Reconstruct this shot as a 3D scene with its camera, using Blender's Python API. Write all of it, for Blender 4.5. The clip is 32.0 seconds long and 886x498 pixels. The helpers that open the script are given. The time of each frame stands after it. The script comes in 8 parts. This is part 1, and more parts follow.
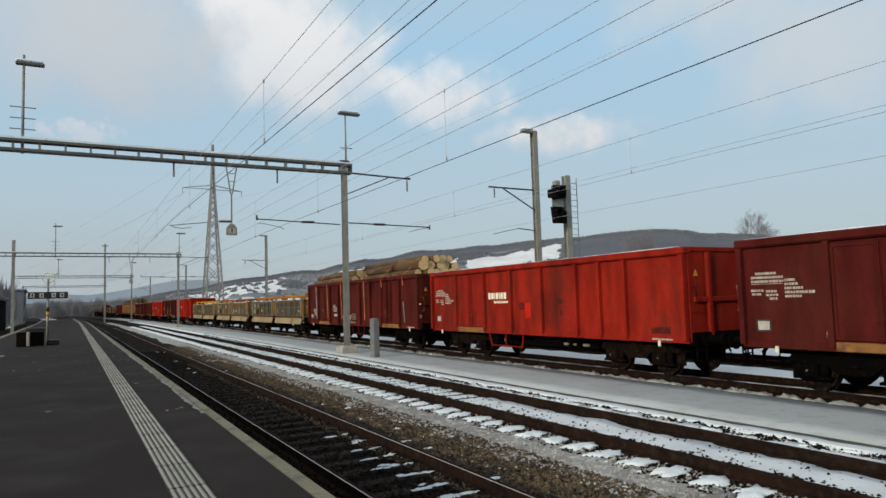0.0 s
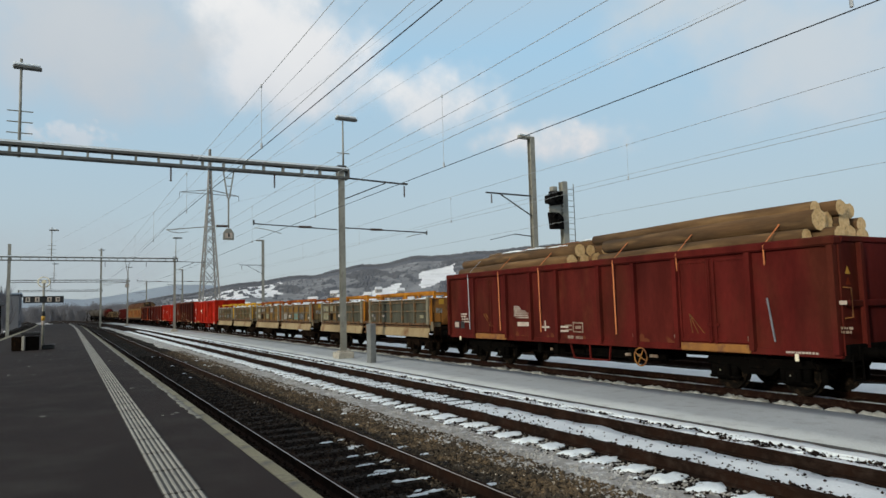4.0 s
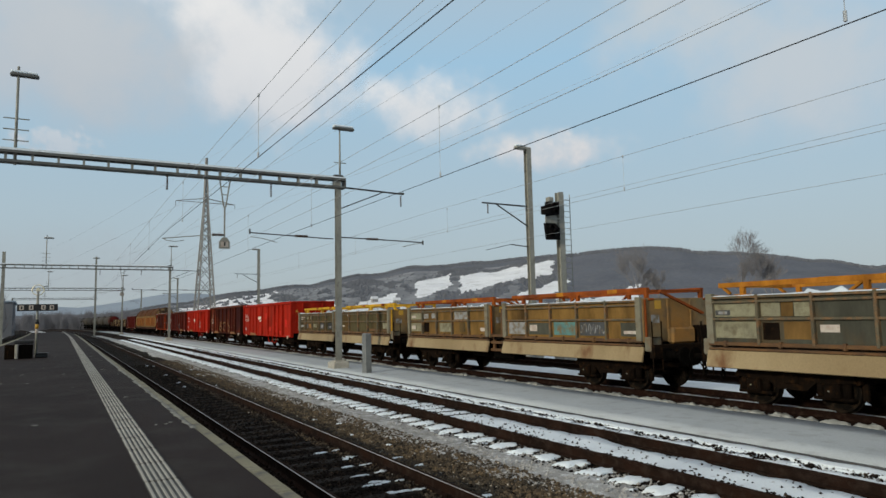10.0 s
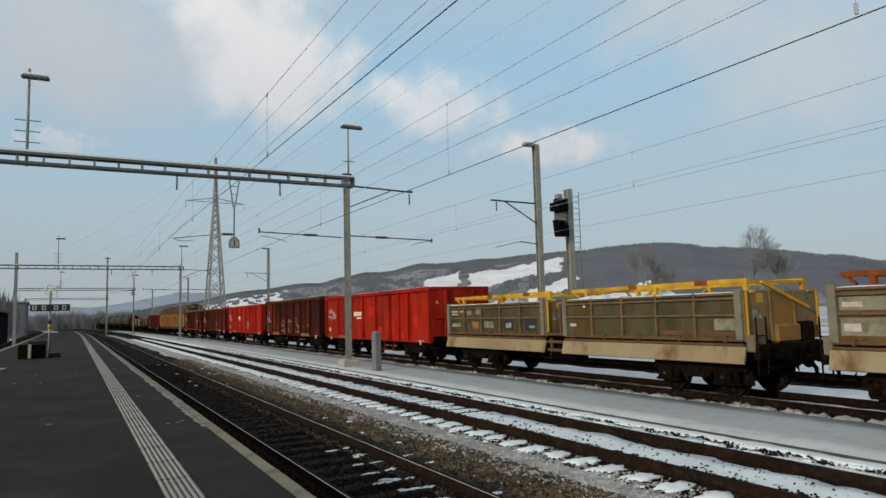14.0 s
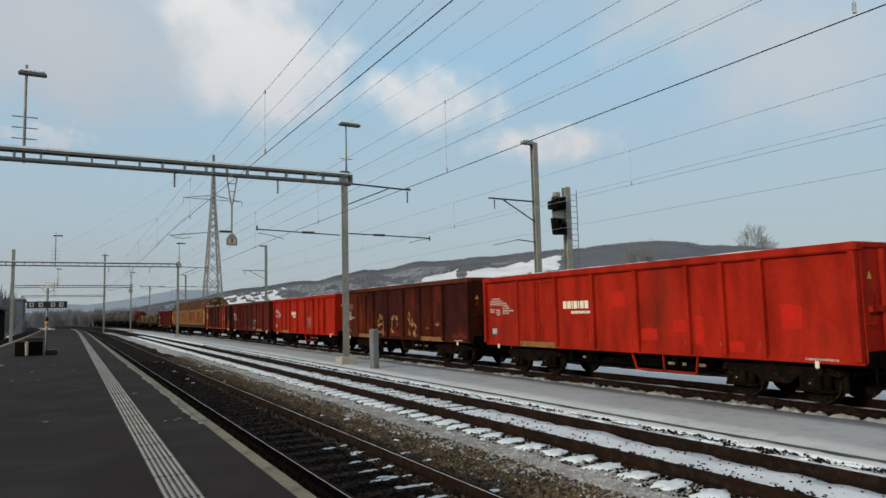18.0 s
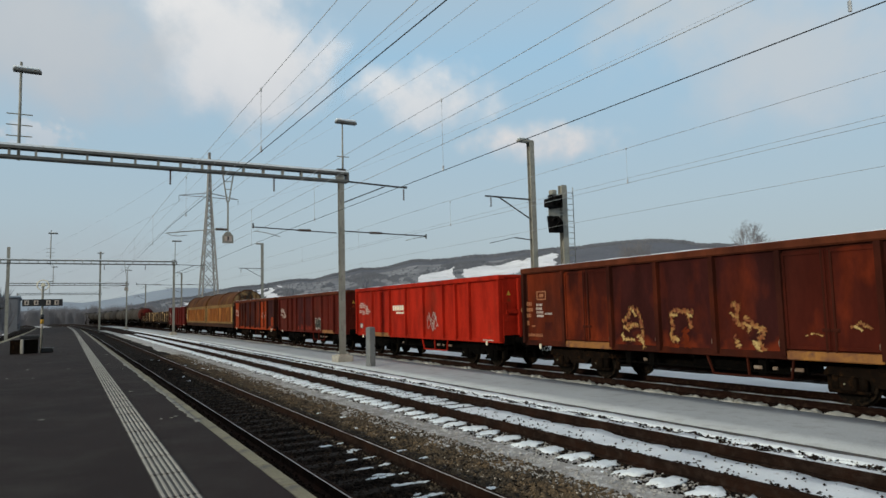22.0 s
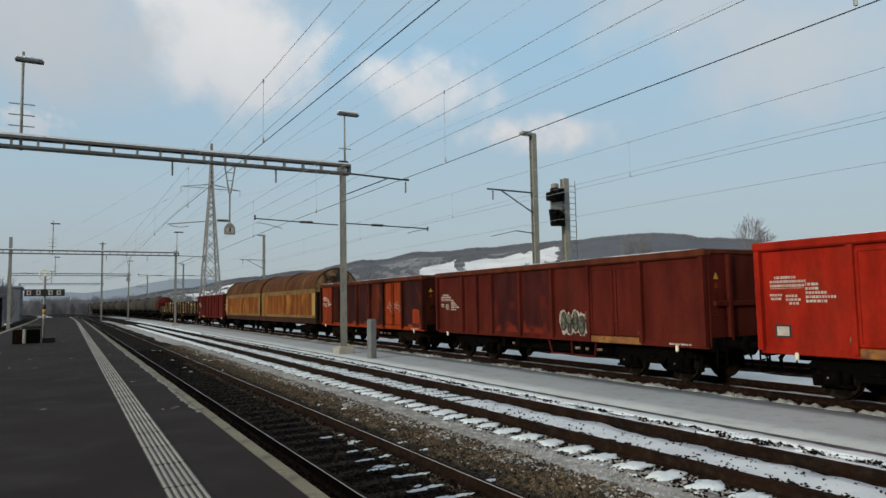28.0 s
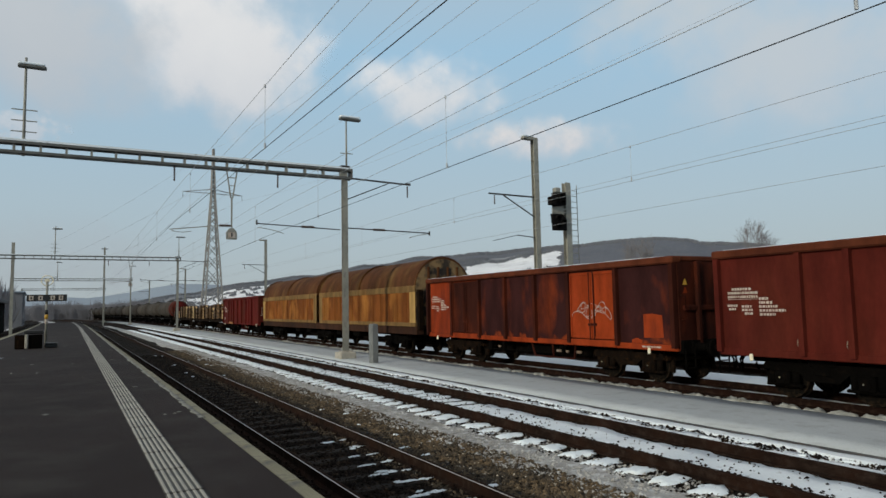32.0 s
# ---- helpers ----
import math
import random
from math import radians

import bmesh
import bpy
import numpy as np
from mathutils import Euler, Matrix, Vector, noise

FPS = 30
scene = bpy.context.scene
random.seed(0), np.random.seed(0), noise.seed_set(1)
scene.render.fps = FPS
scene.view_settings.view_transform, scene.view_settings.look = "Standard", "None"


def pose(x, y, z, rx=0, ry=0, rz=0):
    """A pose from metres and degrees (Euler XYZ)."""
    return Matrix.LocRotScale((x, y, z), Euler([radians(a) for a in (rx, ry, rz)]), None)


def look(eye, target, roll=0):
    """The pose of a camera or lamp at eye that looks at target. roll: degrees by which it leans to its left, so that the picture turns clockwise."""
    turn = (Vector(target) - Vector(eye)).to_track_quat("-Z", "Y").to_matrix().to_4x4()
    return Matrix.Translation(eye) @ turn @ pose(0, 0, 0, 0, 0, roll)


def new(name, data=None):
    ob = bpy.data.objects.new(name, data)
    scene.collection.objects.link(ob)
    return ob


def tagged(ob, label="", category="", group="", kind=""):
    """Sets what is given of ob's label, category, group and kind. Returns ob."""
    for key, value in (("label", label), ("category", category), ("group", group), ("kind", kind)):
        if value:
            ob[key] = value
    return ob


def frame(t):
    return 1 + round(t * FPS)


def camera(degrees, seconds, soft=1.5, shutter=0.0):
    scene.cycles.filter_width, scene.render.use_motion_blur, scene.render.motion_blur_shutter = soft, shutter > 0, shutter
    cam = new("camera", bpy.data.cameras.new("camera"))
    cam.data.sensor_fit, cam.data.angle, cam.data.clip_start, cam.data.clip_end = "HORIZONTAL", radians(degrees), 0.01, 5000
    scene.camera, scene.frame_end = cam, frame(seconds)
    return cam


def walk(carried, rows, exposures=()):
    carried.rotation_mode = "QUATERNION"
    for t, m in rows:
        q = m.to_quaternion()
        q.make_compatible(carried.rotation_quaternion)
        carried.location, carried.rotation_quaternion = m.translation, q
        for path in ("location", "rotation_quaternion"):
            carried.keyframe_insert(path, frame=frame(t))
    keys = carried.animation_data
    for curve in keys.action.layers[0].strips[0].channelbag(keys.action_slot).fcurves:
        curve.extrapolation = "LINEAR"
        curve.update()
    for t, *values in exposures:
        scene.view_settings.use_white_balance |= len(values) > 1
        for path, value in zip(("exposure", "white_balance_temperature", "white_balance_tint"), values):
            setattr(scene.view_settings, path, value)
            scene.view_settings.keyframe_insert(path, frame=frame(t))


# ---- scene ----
# the camera is held by hand at one spot on the platform
EYE = Vector((0, 0, 2.192))
cam = camera(67.0, 32.0, soft=1.5)


def aim(yaw, pitch, roll):
    return Matrix.Translation(EYE) @ pose(0, 0, 0, 0, 0, -yaw) @ pose(0, 0, 0, 90 + pitch) @ pose(0, 0, 0, 0, 0, roll)


walk(cam, [(0, aim(29.01, 4.36, -1.67)), (0.5, aim(29.18, 4.40, -1.75)), (1, aim(29.33, 4.57, -1.84)), (1.5, aim(29.31, 4.58, -1.94)), (2, aim(29.32, 4.64, -1.65)), (2.5, aim(29.38, 4.73, -1.75)), (3, aim(29.44, 4.78, -1.56)), (3.5, aim(29.27, 4.79, -1.53)), (5.5, aim(29.42, 5.04, -1.40)), (6, aim(29.41, 5.23, -1.59)), (6.5, aim(29.34, 5.37, -1.50)), (7, aim(29.39, 5.40, -1.42)), (7.5, aim(29.46, 5.51, -1.26)), (8, aim(29.49, 5.55, -1.49)), (8.5, aim(29.61, 5.48, -1.72)), (9, aim(29.58, 5.50, -1.53)), (9.5, aim(29.56, 5.65, -1.21)), (10, aim(29.63, 5.66, -1.22)), (10.5, aim(29.75, 5.71, -1.31)), (11, aim(29.68, 5.81, -1.55)), (11.5, aim(29.38, 5.80, -1.48)), (12, aim(29.34, 5.65, -1.50)), (12.5, aim(29.29, 5.49, -1.65)), (13, aim(29.21, 5.44, -1.57)), (13.5, aim(29.05, 5.52, -1.51)), (14, aim(28.86, 5.49, -1.55)), (14.5, aim(28.87, 5.44, -1.56)), (16.5, aim(29.06, 5.36, -1.71)), (17, aim(28.98, 5.35, -1.62)), (17.5, aim(28.89, 5.33, -1.39)), (18, aim(29.04, 5.30, -1.44)), (18.5, aim(29.04, 5.34, -1.49)), (19, aim(28.94, 5.37, -1.30)), (19.5, aim(28.83, 5.30, -1.40)), (20, aim(28.80, 5.25, -1.37)), (20.5, aim(28.71, 5.01, -1.46)), (21, aim(28.90, 4.97, -1.34)), (21.5, aim(29.08, 5.11, -1.39)), (22, aim(29.34, 5.11, -1.45)), (22.5, aim(29.35, 5.19, -0.99)), (23, aim(28.98, 5.16, -1.04)), (23.5, aim(28.99, 4.96, -1.26)), (24, aim(28.85, 4.76, -1.11)), (24.5, aim(28.95, 4.63, -0.88)), (25, aim(29.53, 4.69, -1.17)), (25.5, aim(29.49, 4.79, -1.30)), (27.5, aim(29.04, 4.72, -1.10)), (28, aim(29.19, 4.49, -1.07)), (28.5, aim(29.11, 4.36, -1.15)), (29, aim(28.96, 4.48, -1.11)), (29.5, aim(28.91, 4.56, -1.19)), (30, aim(28.97, 4.56, -0.98)), (30.5, aim(29.08, 4.64, -0.97)), (31, aim(29.04, 4.75, -1.10)), (31.5, aim(29.11, 4.78, -1.26)), (32, aim(29.05, 4.88, -1.17))], exposures=[(0.0, 0.09), (8.0, 0.08), (9.0, -0.03), (18.0, -0.04), (32.0, -0.06)])

# ---- world, sun, exposure ----
SUN_AZ, SUN_EL = 252.0, 16.0   # compass degrees from +y towards +x, and height
world = bpy.data.worlds.new("world")
scene.world = world
world.use_nodes = True
wn, wl = world.node_tree.nodes, world.node_tree.links
wn.clear()
w_out, w_bg = wn.new("ShaderNodeOutputWorld"), wn.new("ShaderNodeBackground")
sky = wn.new("ShaderNodeTexSky")
sky.sky_type, sky.sun_disc = "NISHITA", False
sky.sun_elevation, sky.sun_rotation = radians(SUN_EL), radians(SUN_AZ)
sky.air_density, sky.dust_density, sky.ozone_density = 1.0, 2.0, 1.2
w_co, w_sep = wn.new("ShaderNodeTexCoord"), wn.new("ShaderNodeSeparateXYZ")
w_ramp = wn.new("ShaderNodeValToRGB")
w_ramp.color_ramp.elements.new(0.5)
w_ramp.color_ramp.elements.new(0.6)
w_ramp.color_ramp.elements.new(0.7)
for e, (p, c) in zip(w_ramp.color_ramp.elements, ((0.0, (0.40, 0.455, 0.475)), (0.15, (0.395, 0.505, 0.575)), (0.36, (0.34, 0.535, 0.695)), (0.62, (0.5, 0.51, 0.515)), (1.0, (0.5, 0.505, 0.51)))):
    e.position, e.color = p, (*c, 1)
w_mix = wn.new("ShaderNodeMixRGB")
w_mix.inputs[0].default_value = 0.9
w_scale = wn.new("ShaderNodeVectorMath")
w_scale.operation = "SCALE"
w_scale.inputs["Scale"].default_value = 11.0
wl.new(w_co.outputs["Generated"], w_sep.inputs[0])
wl.new(w_sep.outputs[2], w_ramp.inputs[0])
wl.new(w_ramp.outputs[0], w_scale.inputs[0])
wl.new(w_scale.outputs[0], w_mix.inputs[2])
wl.new(sky.outputs[0], w_mix.inputs[1])
wl.new(w_mix.outputs[0], w_bg.inputs[0])
w_bg.inputs[1].default_value = 0.1
wl.new(w_bg.outputs[0], w_out.inputs[0])
sun_data = bpy.data.lights.new("sun", "SUN")
sun_data.energy, sun_data.angle, sun_data.color = 2.5, radians(5), (1, 0.92, 0.73)
sun_dir = Vector((math.sin(radians(SUN_AZ)) * math.cos(radians(SUN_EL)), math.cos(radians(SUN_AZ)) * math.cos(radians(SUN_EL)), math.sin(radians(SUN_EL))))
sun = new("sun", sun_data)
sun.matrix_world = look(sun_dir * 100, (0, 0, 0))


# ---- materials ----
def mat(name, base, alt=None, scale=2.0, dirt=None, dirt_scale=6.0, dirt_at=0.55, dirt_soft=0.12, rough=0.7, metal=0.0, bump=0.15, bump_scale=40.0, stretch=(1, 1, 1), fine=0.15, spec=0.4, rand=0.0, island=0.0):
    """A base colour that drifts into alt, patches of dirt with edges of their own, fine grain and relief."""
    m = bpy.data.materials.new(name)
    m.use_nodes = True
    n, l = m.node_tree.nodes, m.node_tree.links
    b = n["Principled BSDF"]
    b.inputs["Roughness"].default_value, b.inputs["Metallic"].default_value = rough, metal
    b.inputs["Specular IOR Level"].default_value = spec
    co, mp = n.new("ShaderNodeTexCoord"), n.new("ShaderNodeMapping")
    mp.inputs["Scale"].default_value = stretch
    l.new(co.outputs["Object"], mp.inputs[0])
    alt = alt or [c * 0.75 for c in base]

    def noise_tex(s, detail):
        t = n.new("ShaderNodeTexNoise")
        t.inputs["Scale"].default_value, t.inputs["Detail"].default_value = s, detail
        l.new(mp.outputs[0], t.inputs[0])
        return t

    def ramp(src, a, c):
        r = n.new("ShaderNodeMapRange")
        r.inputs[1].default_value, r.inputs[2].default_value = a, c
        l.new(src, r.inputs[0])
        return r.outputs[0]

    def blend(fac, c1, c2, kind="MIX"):
        x = n.new("ShaderNodeMixRGB")
        x.blend_type = kind
        for i, v in ((0, fac), (1, c1), (2, c2)):
            if isinstance(v, bpy.types.NodeSocket):
                l.new(v, x.inputs[i])
            else:
                x.inputs[i].default_value = v if isinstance(v, float) else (*v, 1)
        return x.outputs[0]

    col = blend(ramp(noise_tex(scale, 4).outputs[0], 0.35, 0.65), base, alt)
    if dirt:
        col = blend(ramp(noise_tex(dirt_scale, 6).outputs[0], dirt_at - dirt_soft, dirt_at + dirt_soft), col, dirt)
    grain = noise_tex(bump_scale, 3)
    g = n.new("ShaderNodeMapRange")
    g.inputs[3].default_value, g.inputs[4].default_value = 1 - fine * 2, 1 + fine * 2
    l.new(grain.outputs[0], g.inputs[0])
    col = blend(1.0, col, g.outputs[0], "MULTIPLY")
    if rand:
        oi, r2 = n.new("ShaderNodeObjectInfo"), n.new("ShaderNodeMapRange")
        r2.inputs[3].default_value, r2.inputs[4].default_value = 1 - rand, 1 + rand
        l.new(oi.outputs["Random"], r2.inputs[0])
        col = blend(1.0, col, r2.outputs[0], "MULTIPLY")
    if island:
        ge, r3 = n.new("ShaderNodeNewGeometry"), n.new("ShaderNodeMapRange")
        r3.inputs[3].default_value, r3.inputs[4].default_value = 1 - island, 1 + island
        l.new(ge.outputs["Random Per Island"], r3.inputs[0])
        col = blend(1.0, col, r3.outputs[0], "MULTIPLY")
    l.new(col, b.inputs["Base Color"])
    if bump:
        bp = n.new("ShaderNodeBump")
        bp.inputs["Strength"].default_value, bp.inputs["Distance"].default_value = bump, 0.02
        l.new(grain.outputs[0], bp.inputs["Height"])
        l.new(bp.outputs[0], b.inputs["Normal"])
    return m


M_ASPHALT = mat("asphalt", (0.0270, 0.0200, 0.0190), (0.0170, 0.0124, 0.0119), 0.35, (0.036, 0.031, 0.0285), 1.3, 0.62, 0.14, rough=0.85, bump=0.4, bump_scale=160, fine=0.25, spec=0.12)
M_STRIP = mat("strip_paint", (0.36, 0.345, 0.30), (0.285, 0.275, 0.24), 1.5, (0.2, 0.2, 0.19), 7, 0.66, 0.1, rough=0.7, bump_scale=90)
M_KERB = mat("kerb_concrete", (0.23, 0.215, 0.145), (0.175, 0.163, 0.11), 1.2, (0.1, 0.095, 0.085), 3.5, 0.6, 0.08, rough=0.9, bump=0.3, rand=0.1)
M_CONCRETE = mat("concrete", (0.38, 0.36, 0.31), (0.28, 0.265, 0.23), 1.5, (0.2, 0.19, 0.17), 5, 0.64, rough=0.9, bump=0.3)
M_BALLAST = mat("ballast_bed", (0.0162, 0.0118, 0.0095), (0.0097, 0.008, 0.0072), 0.8, (0.053, 0.036, 0.024), 9, 0.63, 0.1, rough=1.0, bump=0.9, bump_scale=22, fine=0.35, spec=0.08, island=0.5)
M_STONE = mat("ballast_stone", (0.088, 0.061, 0.034), (0.036, 0.028, 0.019), 2.5, (0.40, 0.37, 0.32), 14, 0.68, 0.05, rough=0.95, bump=0.3, bump_scale=60, island=0.65)
# brown stones for the far bed, their lit tops put into a lighter colour
M_LITSTONE = mat("lit_brown_stone", (0.052, 0.042, 0.033), (0.03, 0.024, 0.019), 1.2, (0.02, 0.016, 0.013), 6, 0.6, 0.1, rough=0.95, bump=0.3, spec=0.05, island=0.5)
# rust-stained stones beside track 3, with shade from the train in the colour
M_RUSTSTONE = mat("shaded_rust_stained_stone", (0.026, 0.0115, 0.007), (0.015, 0.008, 0.0058), 1.2, (0.012, 0.009, 0.007), 6, 0.55, 0.1, rough=0.95, bump=0.3, spec=0.05, island=0.4)
M_SLEEPER = mat("sleeper_wood", (0.024, 0.021, 0.018), (0.015, 0.013, 0.0115), 3, (0.045, 0.036, 0.028), 8, 0.64, rough=0.9, bump=0.4, stretch=(1, 6, 6), rand=0.25, spec=0.1)
M_RAIL = mat("rail_rust", (0.021, 0.0105, 0.007), (0.0105, 0.0066, 0.005), 2, (0.03, 0.02, 0.016), 8, 0.6, rough=0.95, bump=0.3, spec=0.05)
# red rust for track 3, darkened: the train's shade is in the colour
M_RAILRED = mat("shaded_rail_red_rust", (0.0145, 0.0062, 0.0042), (0.008, 0.0045, 0.0036), 2, (0.03, 0.018, 0.013), 8, 0.6, rough=0.95, bump=0.3, spec=0.05)
M_RAILTOP = mat("rail_steel", (0.5, 0.49, 0.48), (0.4, 0.38, 0.36), 1.0, (0.2, 0.15, 0.12), 10, 0.64, rough=0.45, metal=0.7, bump=0.05, stretch=(1, 0.1, 1))
M_SNOW = mat("snow", (0.75, 0.815, 0.86), (0.65, 0.715, 0.765), 1.2, (0.30, 0.30, 0.30), 6, 0.70, 0.06, rough=0.6, bump=0.4, bump_scale=25, fine=0.06)
M_PATH = mat("trodden_snow", (0.42, 0.455, 0.478), (0.37, 0.40, 0.42), 0.45, (0.28, 0.295, 0.305), 2.6, 0.66, 0.14, rough=0.8, bump=0.3, bump_scale=30, fine=0.1, spec=0.1)
M_HUMP = mat("crusted_snow", (0.42, 0.42, 0.385), (0.31, 0.31, 0.285), 1.2, (0.17, 0.165, 0.14), 5, 0.62, 0.1, rough=0.8, bump=0.4, bump_scale=25, fine=0.1)
M_ICE = mat("dirty_ice", (0.24, 0.235, 0.20), (0.17, 0.165, 0.14), 1.2, (0.06, 0.058, 0.055), 5, 0.56, 0.08, rough=0.7, bump=0.3)
M_SLUSH = mat("icy_gravel", (0.33, 0.325, 0.31), (0.2, 0.19, 0.175), 1.6, (0.55, 0.56, 0.57), 7, 0.62, 0.12, rough=0.6, bump=0.7, bump_scale=26, fine=0.25)
M_FIELD = mat("winter_ground", (0.2, 0.19, 0.17), (0.32, 0.31, 0.3), 0.05, (0.62, 0.63, 0.65), 0.12, 0.5, 0.1, rough=0.95, bump=0.2, bump_scale=3)
M_GALV = mat("galvanised_steel", (0.25, 0.247, 0.215), (0.19, 0.188, 0.165), 1.2, (0.13, 0.12, 0.105), 5, 0.65, rough=0.55, metal=0.0, bump=0.1)
M_CHORD = mat("grey_beam_steel", (0.10, 0.104, 0.10), (0.075, 0.078, 0.076), 1.5, (0.08, 0.07, 0.06), 6, 0.66, rough=0.6, bump=0.1)
M_DARKSTEEL = mat("weathered_dark_steel", (0.07, 0.072, 0.075), (0.045, 0.046, 0.048), 1.5, (0.1, 0.08, 0.06), 6, 0.68, rough=0.6, metal=0.3, bump=0.1)
M_WIRE = mat("wire", (0.05, 0.052, 0.055), (0.035, 0.036, 0.038), 2, rough=0.5, metal=0.5, bump=0)
M_PYLON = mat("pylon_steel", (0.2, 0.2, 0.195), (0.16, 0.16, 0.155), 0.5, (0.12, 0.11, 0.1), 2, 0.65, rough=0.6, bump=0.05)
# pale blue-grey copy of the wire colour, with fading by haze put in
M_WIREFAR = mat("hazed_thin_wire", (0.36, 0.39, 0.42), (0.29, 0.31, 0.335), 2, rough=0.6, bump=0)
M_INSUL = mat("brown_insulator", (0.06, 0.035, 0.025), rough=0.3, bump=0)
M_BLACK = mat("black_paint", (0.012, 0.012, 0.013), (0.02, 0.02, 0.02), 3, rough=0.5, bump=0.1)
# grime and rust, darkened further: shade under the wagons is put into the colour
M_UNDER = mat("shaded_running_gear_grime", (0.003, 0.0026, 0.0023), (0.002, 0.0018, 0.0016), 3, (0.009, 0.006, 0.0042), 7, 0.68, rough=0.95, bump=0.3, spec=0.03)
M_UNDERBROWN = mat("shaded_rusty_bogie", (0.0095, 0.006, 0.004), (0.0048, 0.0034, 0.0026), 3, (0.027, 0.0135, 0.006), 7, 0.63, rough=0.95, bump=0.3, spec=0.04)
M_WHEEL = mat("shaded_wheel_steel", (0.006, 0.005, 0.0042), (0.004, 0.0035, 0.003), 4, (0.03, 0.02, 0.013), 9, 0.62, rough=0.9, metal=0.0, spec=0.04, bump=0.1)
M_WHITE = mat("white_marking", (0.46, 0.41, 0.36), (0.34, 0.28, 0.24), 5, (0.35, 0.25, 0.2), 12, 0.7, rough=0.7, bump=0)
M_LOGO = mat("cream_logo_paint", (0.74, 0.70, 0.55), (0.65, 0.6, 0.46), 5, rough=0.6, bump=0)
M_LOG = mat("log_bark", (0.125, 0.064, 0.024), (0.058, 0.033, 0.015), 1.6, (0.19, 0.113, 0.05), 4, 0.6, rough=0.9, bump=0.5, bump_scale=18, stretch=(1, 0.15, 1))
M_LOGEND = mat("log_cut_end", (0.72, 0.52, 0.28), (0.6, 0.4, 0.18), 8, (0.3, 0.17, 0.07), 20, 0.65, rough=0.9, bump=0.2)
M_STRAP = mat("lashing_strap", (0.3, 0.33, 0.36), (0.2, 0.22, 0.25), 4, rough=0.7, bump=0)
M_STRAPO = mat("orange_lashing_strap", (0.5, 0.16, 0.05), (0.36, 0.11, 0.04), 4, rough=0.7, bump=0)


def paint(name, base, alt, rust, at, scale=1.1):
    m = mat(name, base, alt, 0.5, rust, scale, at, 0.12, rough=0.78, bump=0.12, bump_scale=14, fine=0.1, stretch=(1, 1, 0.45), spec=0.05)
    # rain streaks and grime that run down the sheets
    n, l = m.node_tree.nodes, m.node_tree.links
    b = n["Principled BSDF"]
    old = b.inputs["Base Color"].links[0].from_socket
    co, mp, nt = n.new("ShaderNodeTexCoord"), n.new("ShaderNodeMapping"), n.new("ShaderNodeTexNoise")
    mp.inputs["Scale"].default_value = (1.5, 1.7, 0.55)
    l.new(co.outputs["Object"], mp.inputs[0])
    l.new(mp.outputs[0], nt.inputs[0])
    nt.inputs["Scale"].default_value, nt.inputs["Detail"].default_value = 1.3, 5
    rg, mx = n.new("ShaderNodeMapRange"), n.new("ShaderNodeMixRGB")
    rg.inputs[1].default_value, rg.inputs[2].default_value, rg.inputs[3].default_value, rg.inputs[4].default_value = 0.38, 0.72, 1.08, 0.64
    l.new(nt.outputs[0], rg.inputs[0])
    mx.blend_type = "MULTIPLY"
    mx.inputs[0].default_value = 1.0
    l.new(old, mx.inputs[1])
    l.new(rg.outputs[0], mx.inputs[2])
    l.new(mx.outputs[0], b.inputs["Base Color"])
    return m


def rising_rust(name, base, alt, rust, z0, z1):
    """Dark sheet steel whose rust creeps up from the sill in flames of its own shape."""
    m = paint(name, base, alt, rust, 0.66)
    n, l = m.node_tree.nodes, m.node_tree.links
    b = n["Principled BSDF"]
    old = b.inputs["Base Color"].links[0].from_socket
    co, sep, nt = n.new("ShaderNodeTexCoord"), n.new("ShaderNodeSeparateXYZ"), n.new("ShaderNodeTexNoise")
    l.new(co.outputs["Object"], sep.inputs[0])
    l.new(co.outputs["Object"], nt.inputs[0])
    nt.inputs["Scale"].default_value, nt.inputs["Detail"].default_value = 2.2, 6
    add, rg, mx = n.new("ShaderNodeMath"), n.new("ShaderNodeMapRange"), n.new("ShaderNodeMixRGB")
    add.operation = "MULTIPLY_ADD"
    l.new(nt.outputs[0], add.inputs[0])
    add.inputs[1].default_value = -1.6
    l.new(sep.outputs[2], add.inputs[2])
    rg.inputs[1].default_value, rg.inputs[2].default_value, rg.inputs[3].default_value, rg.inputs[4].default_value = z0 - 0.75, z1 - 0.95, 1, 0
    l.new(add.outputs[0], rg.inputs[0])
    l.new(rg.outputs[0], mx.inputs[0])
    l.new(old, mx.inputs[1])
    mx.inputs[2].default_value = (*rust, 1)
    l.new(mx.outputs[0], b.inputs["Base Color"])
    return m


# ---- mesh helpers ----
def part(name, bm, material, parent=None, label=""):
    me = bpy.data.meshes.new(name)
    bm.to_mesh(me)
    bm.free()
    return part_mesh(name, me, material, parent, label)


def part_mesh(name, me, material, parent=None, label=""):
    for m in (material if isinstance(material, (list, tuple)) else [material]):
        me.materials.append(m)
    ob = new(name, me)
    ob.parent = parent
    return tagged(ob, label)


def thing(name, label, category, m=None, group="", kind=""):
    ob = new(name)
    ob.empty_display_size = 0.2
    if m is not None:
        ob.matrix_basis = m
    return tagged(ob, label, category, group, kind)


def box(bm, x0, x1, y0, y1, z0, z1, mi=0):
    """A box; returns its vertices."""
    v = [bm.verts.new((x, y, z)) for x in (x0, x1) for y in (y0, y1) for z in (z0, z1)]
    for a in ((0, 1, 3, 2), (4, 6, 7, 5), (0, 4, 5, 1), (2, 3, 7, 6), (0, 2, 6, 4), (1, 5, 7, 3)):
        bm.faces.new([v[i] for i in a]).material_index = mi
    return v


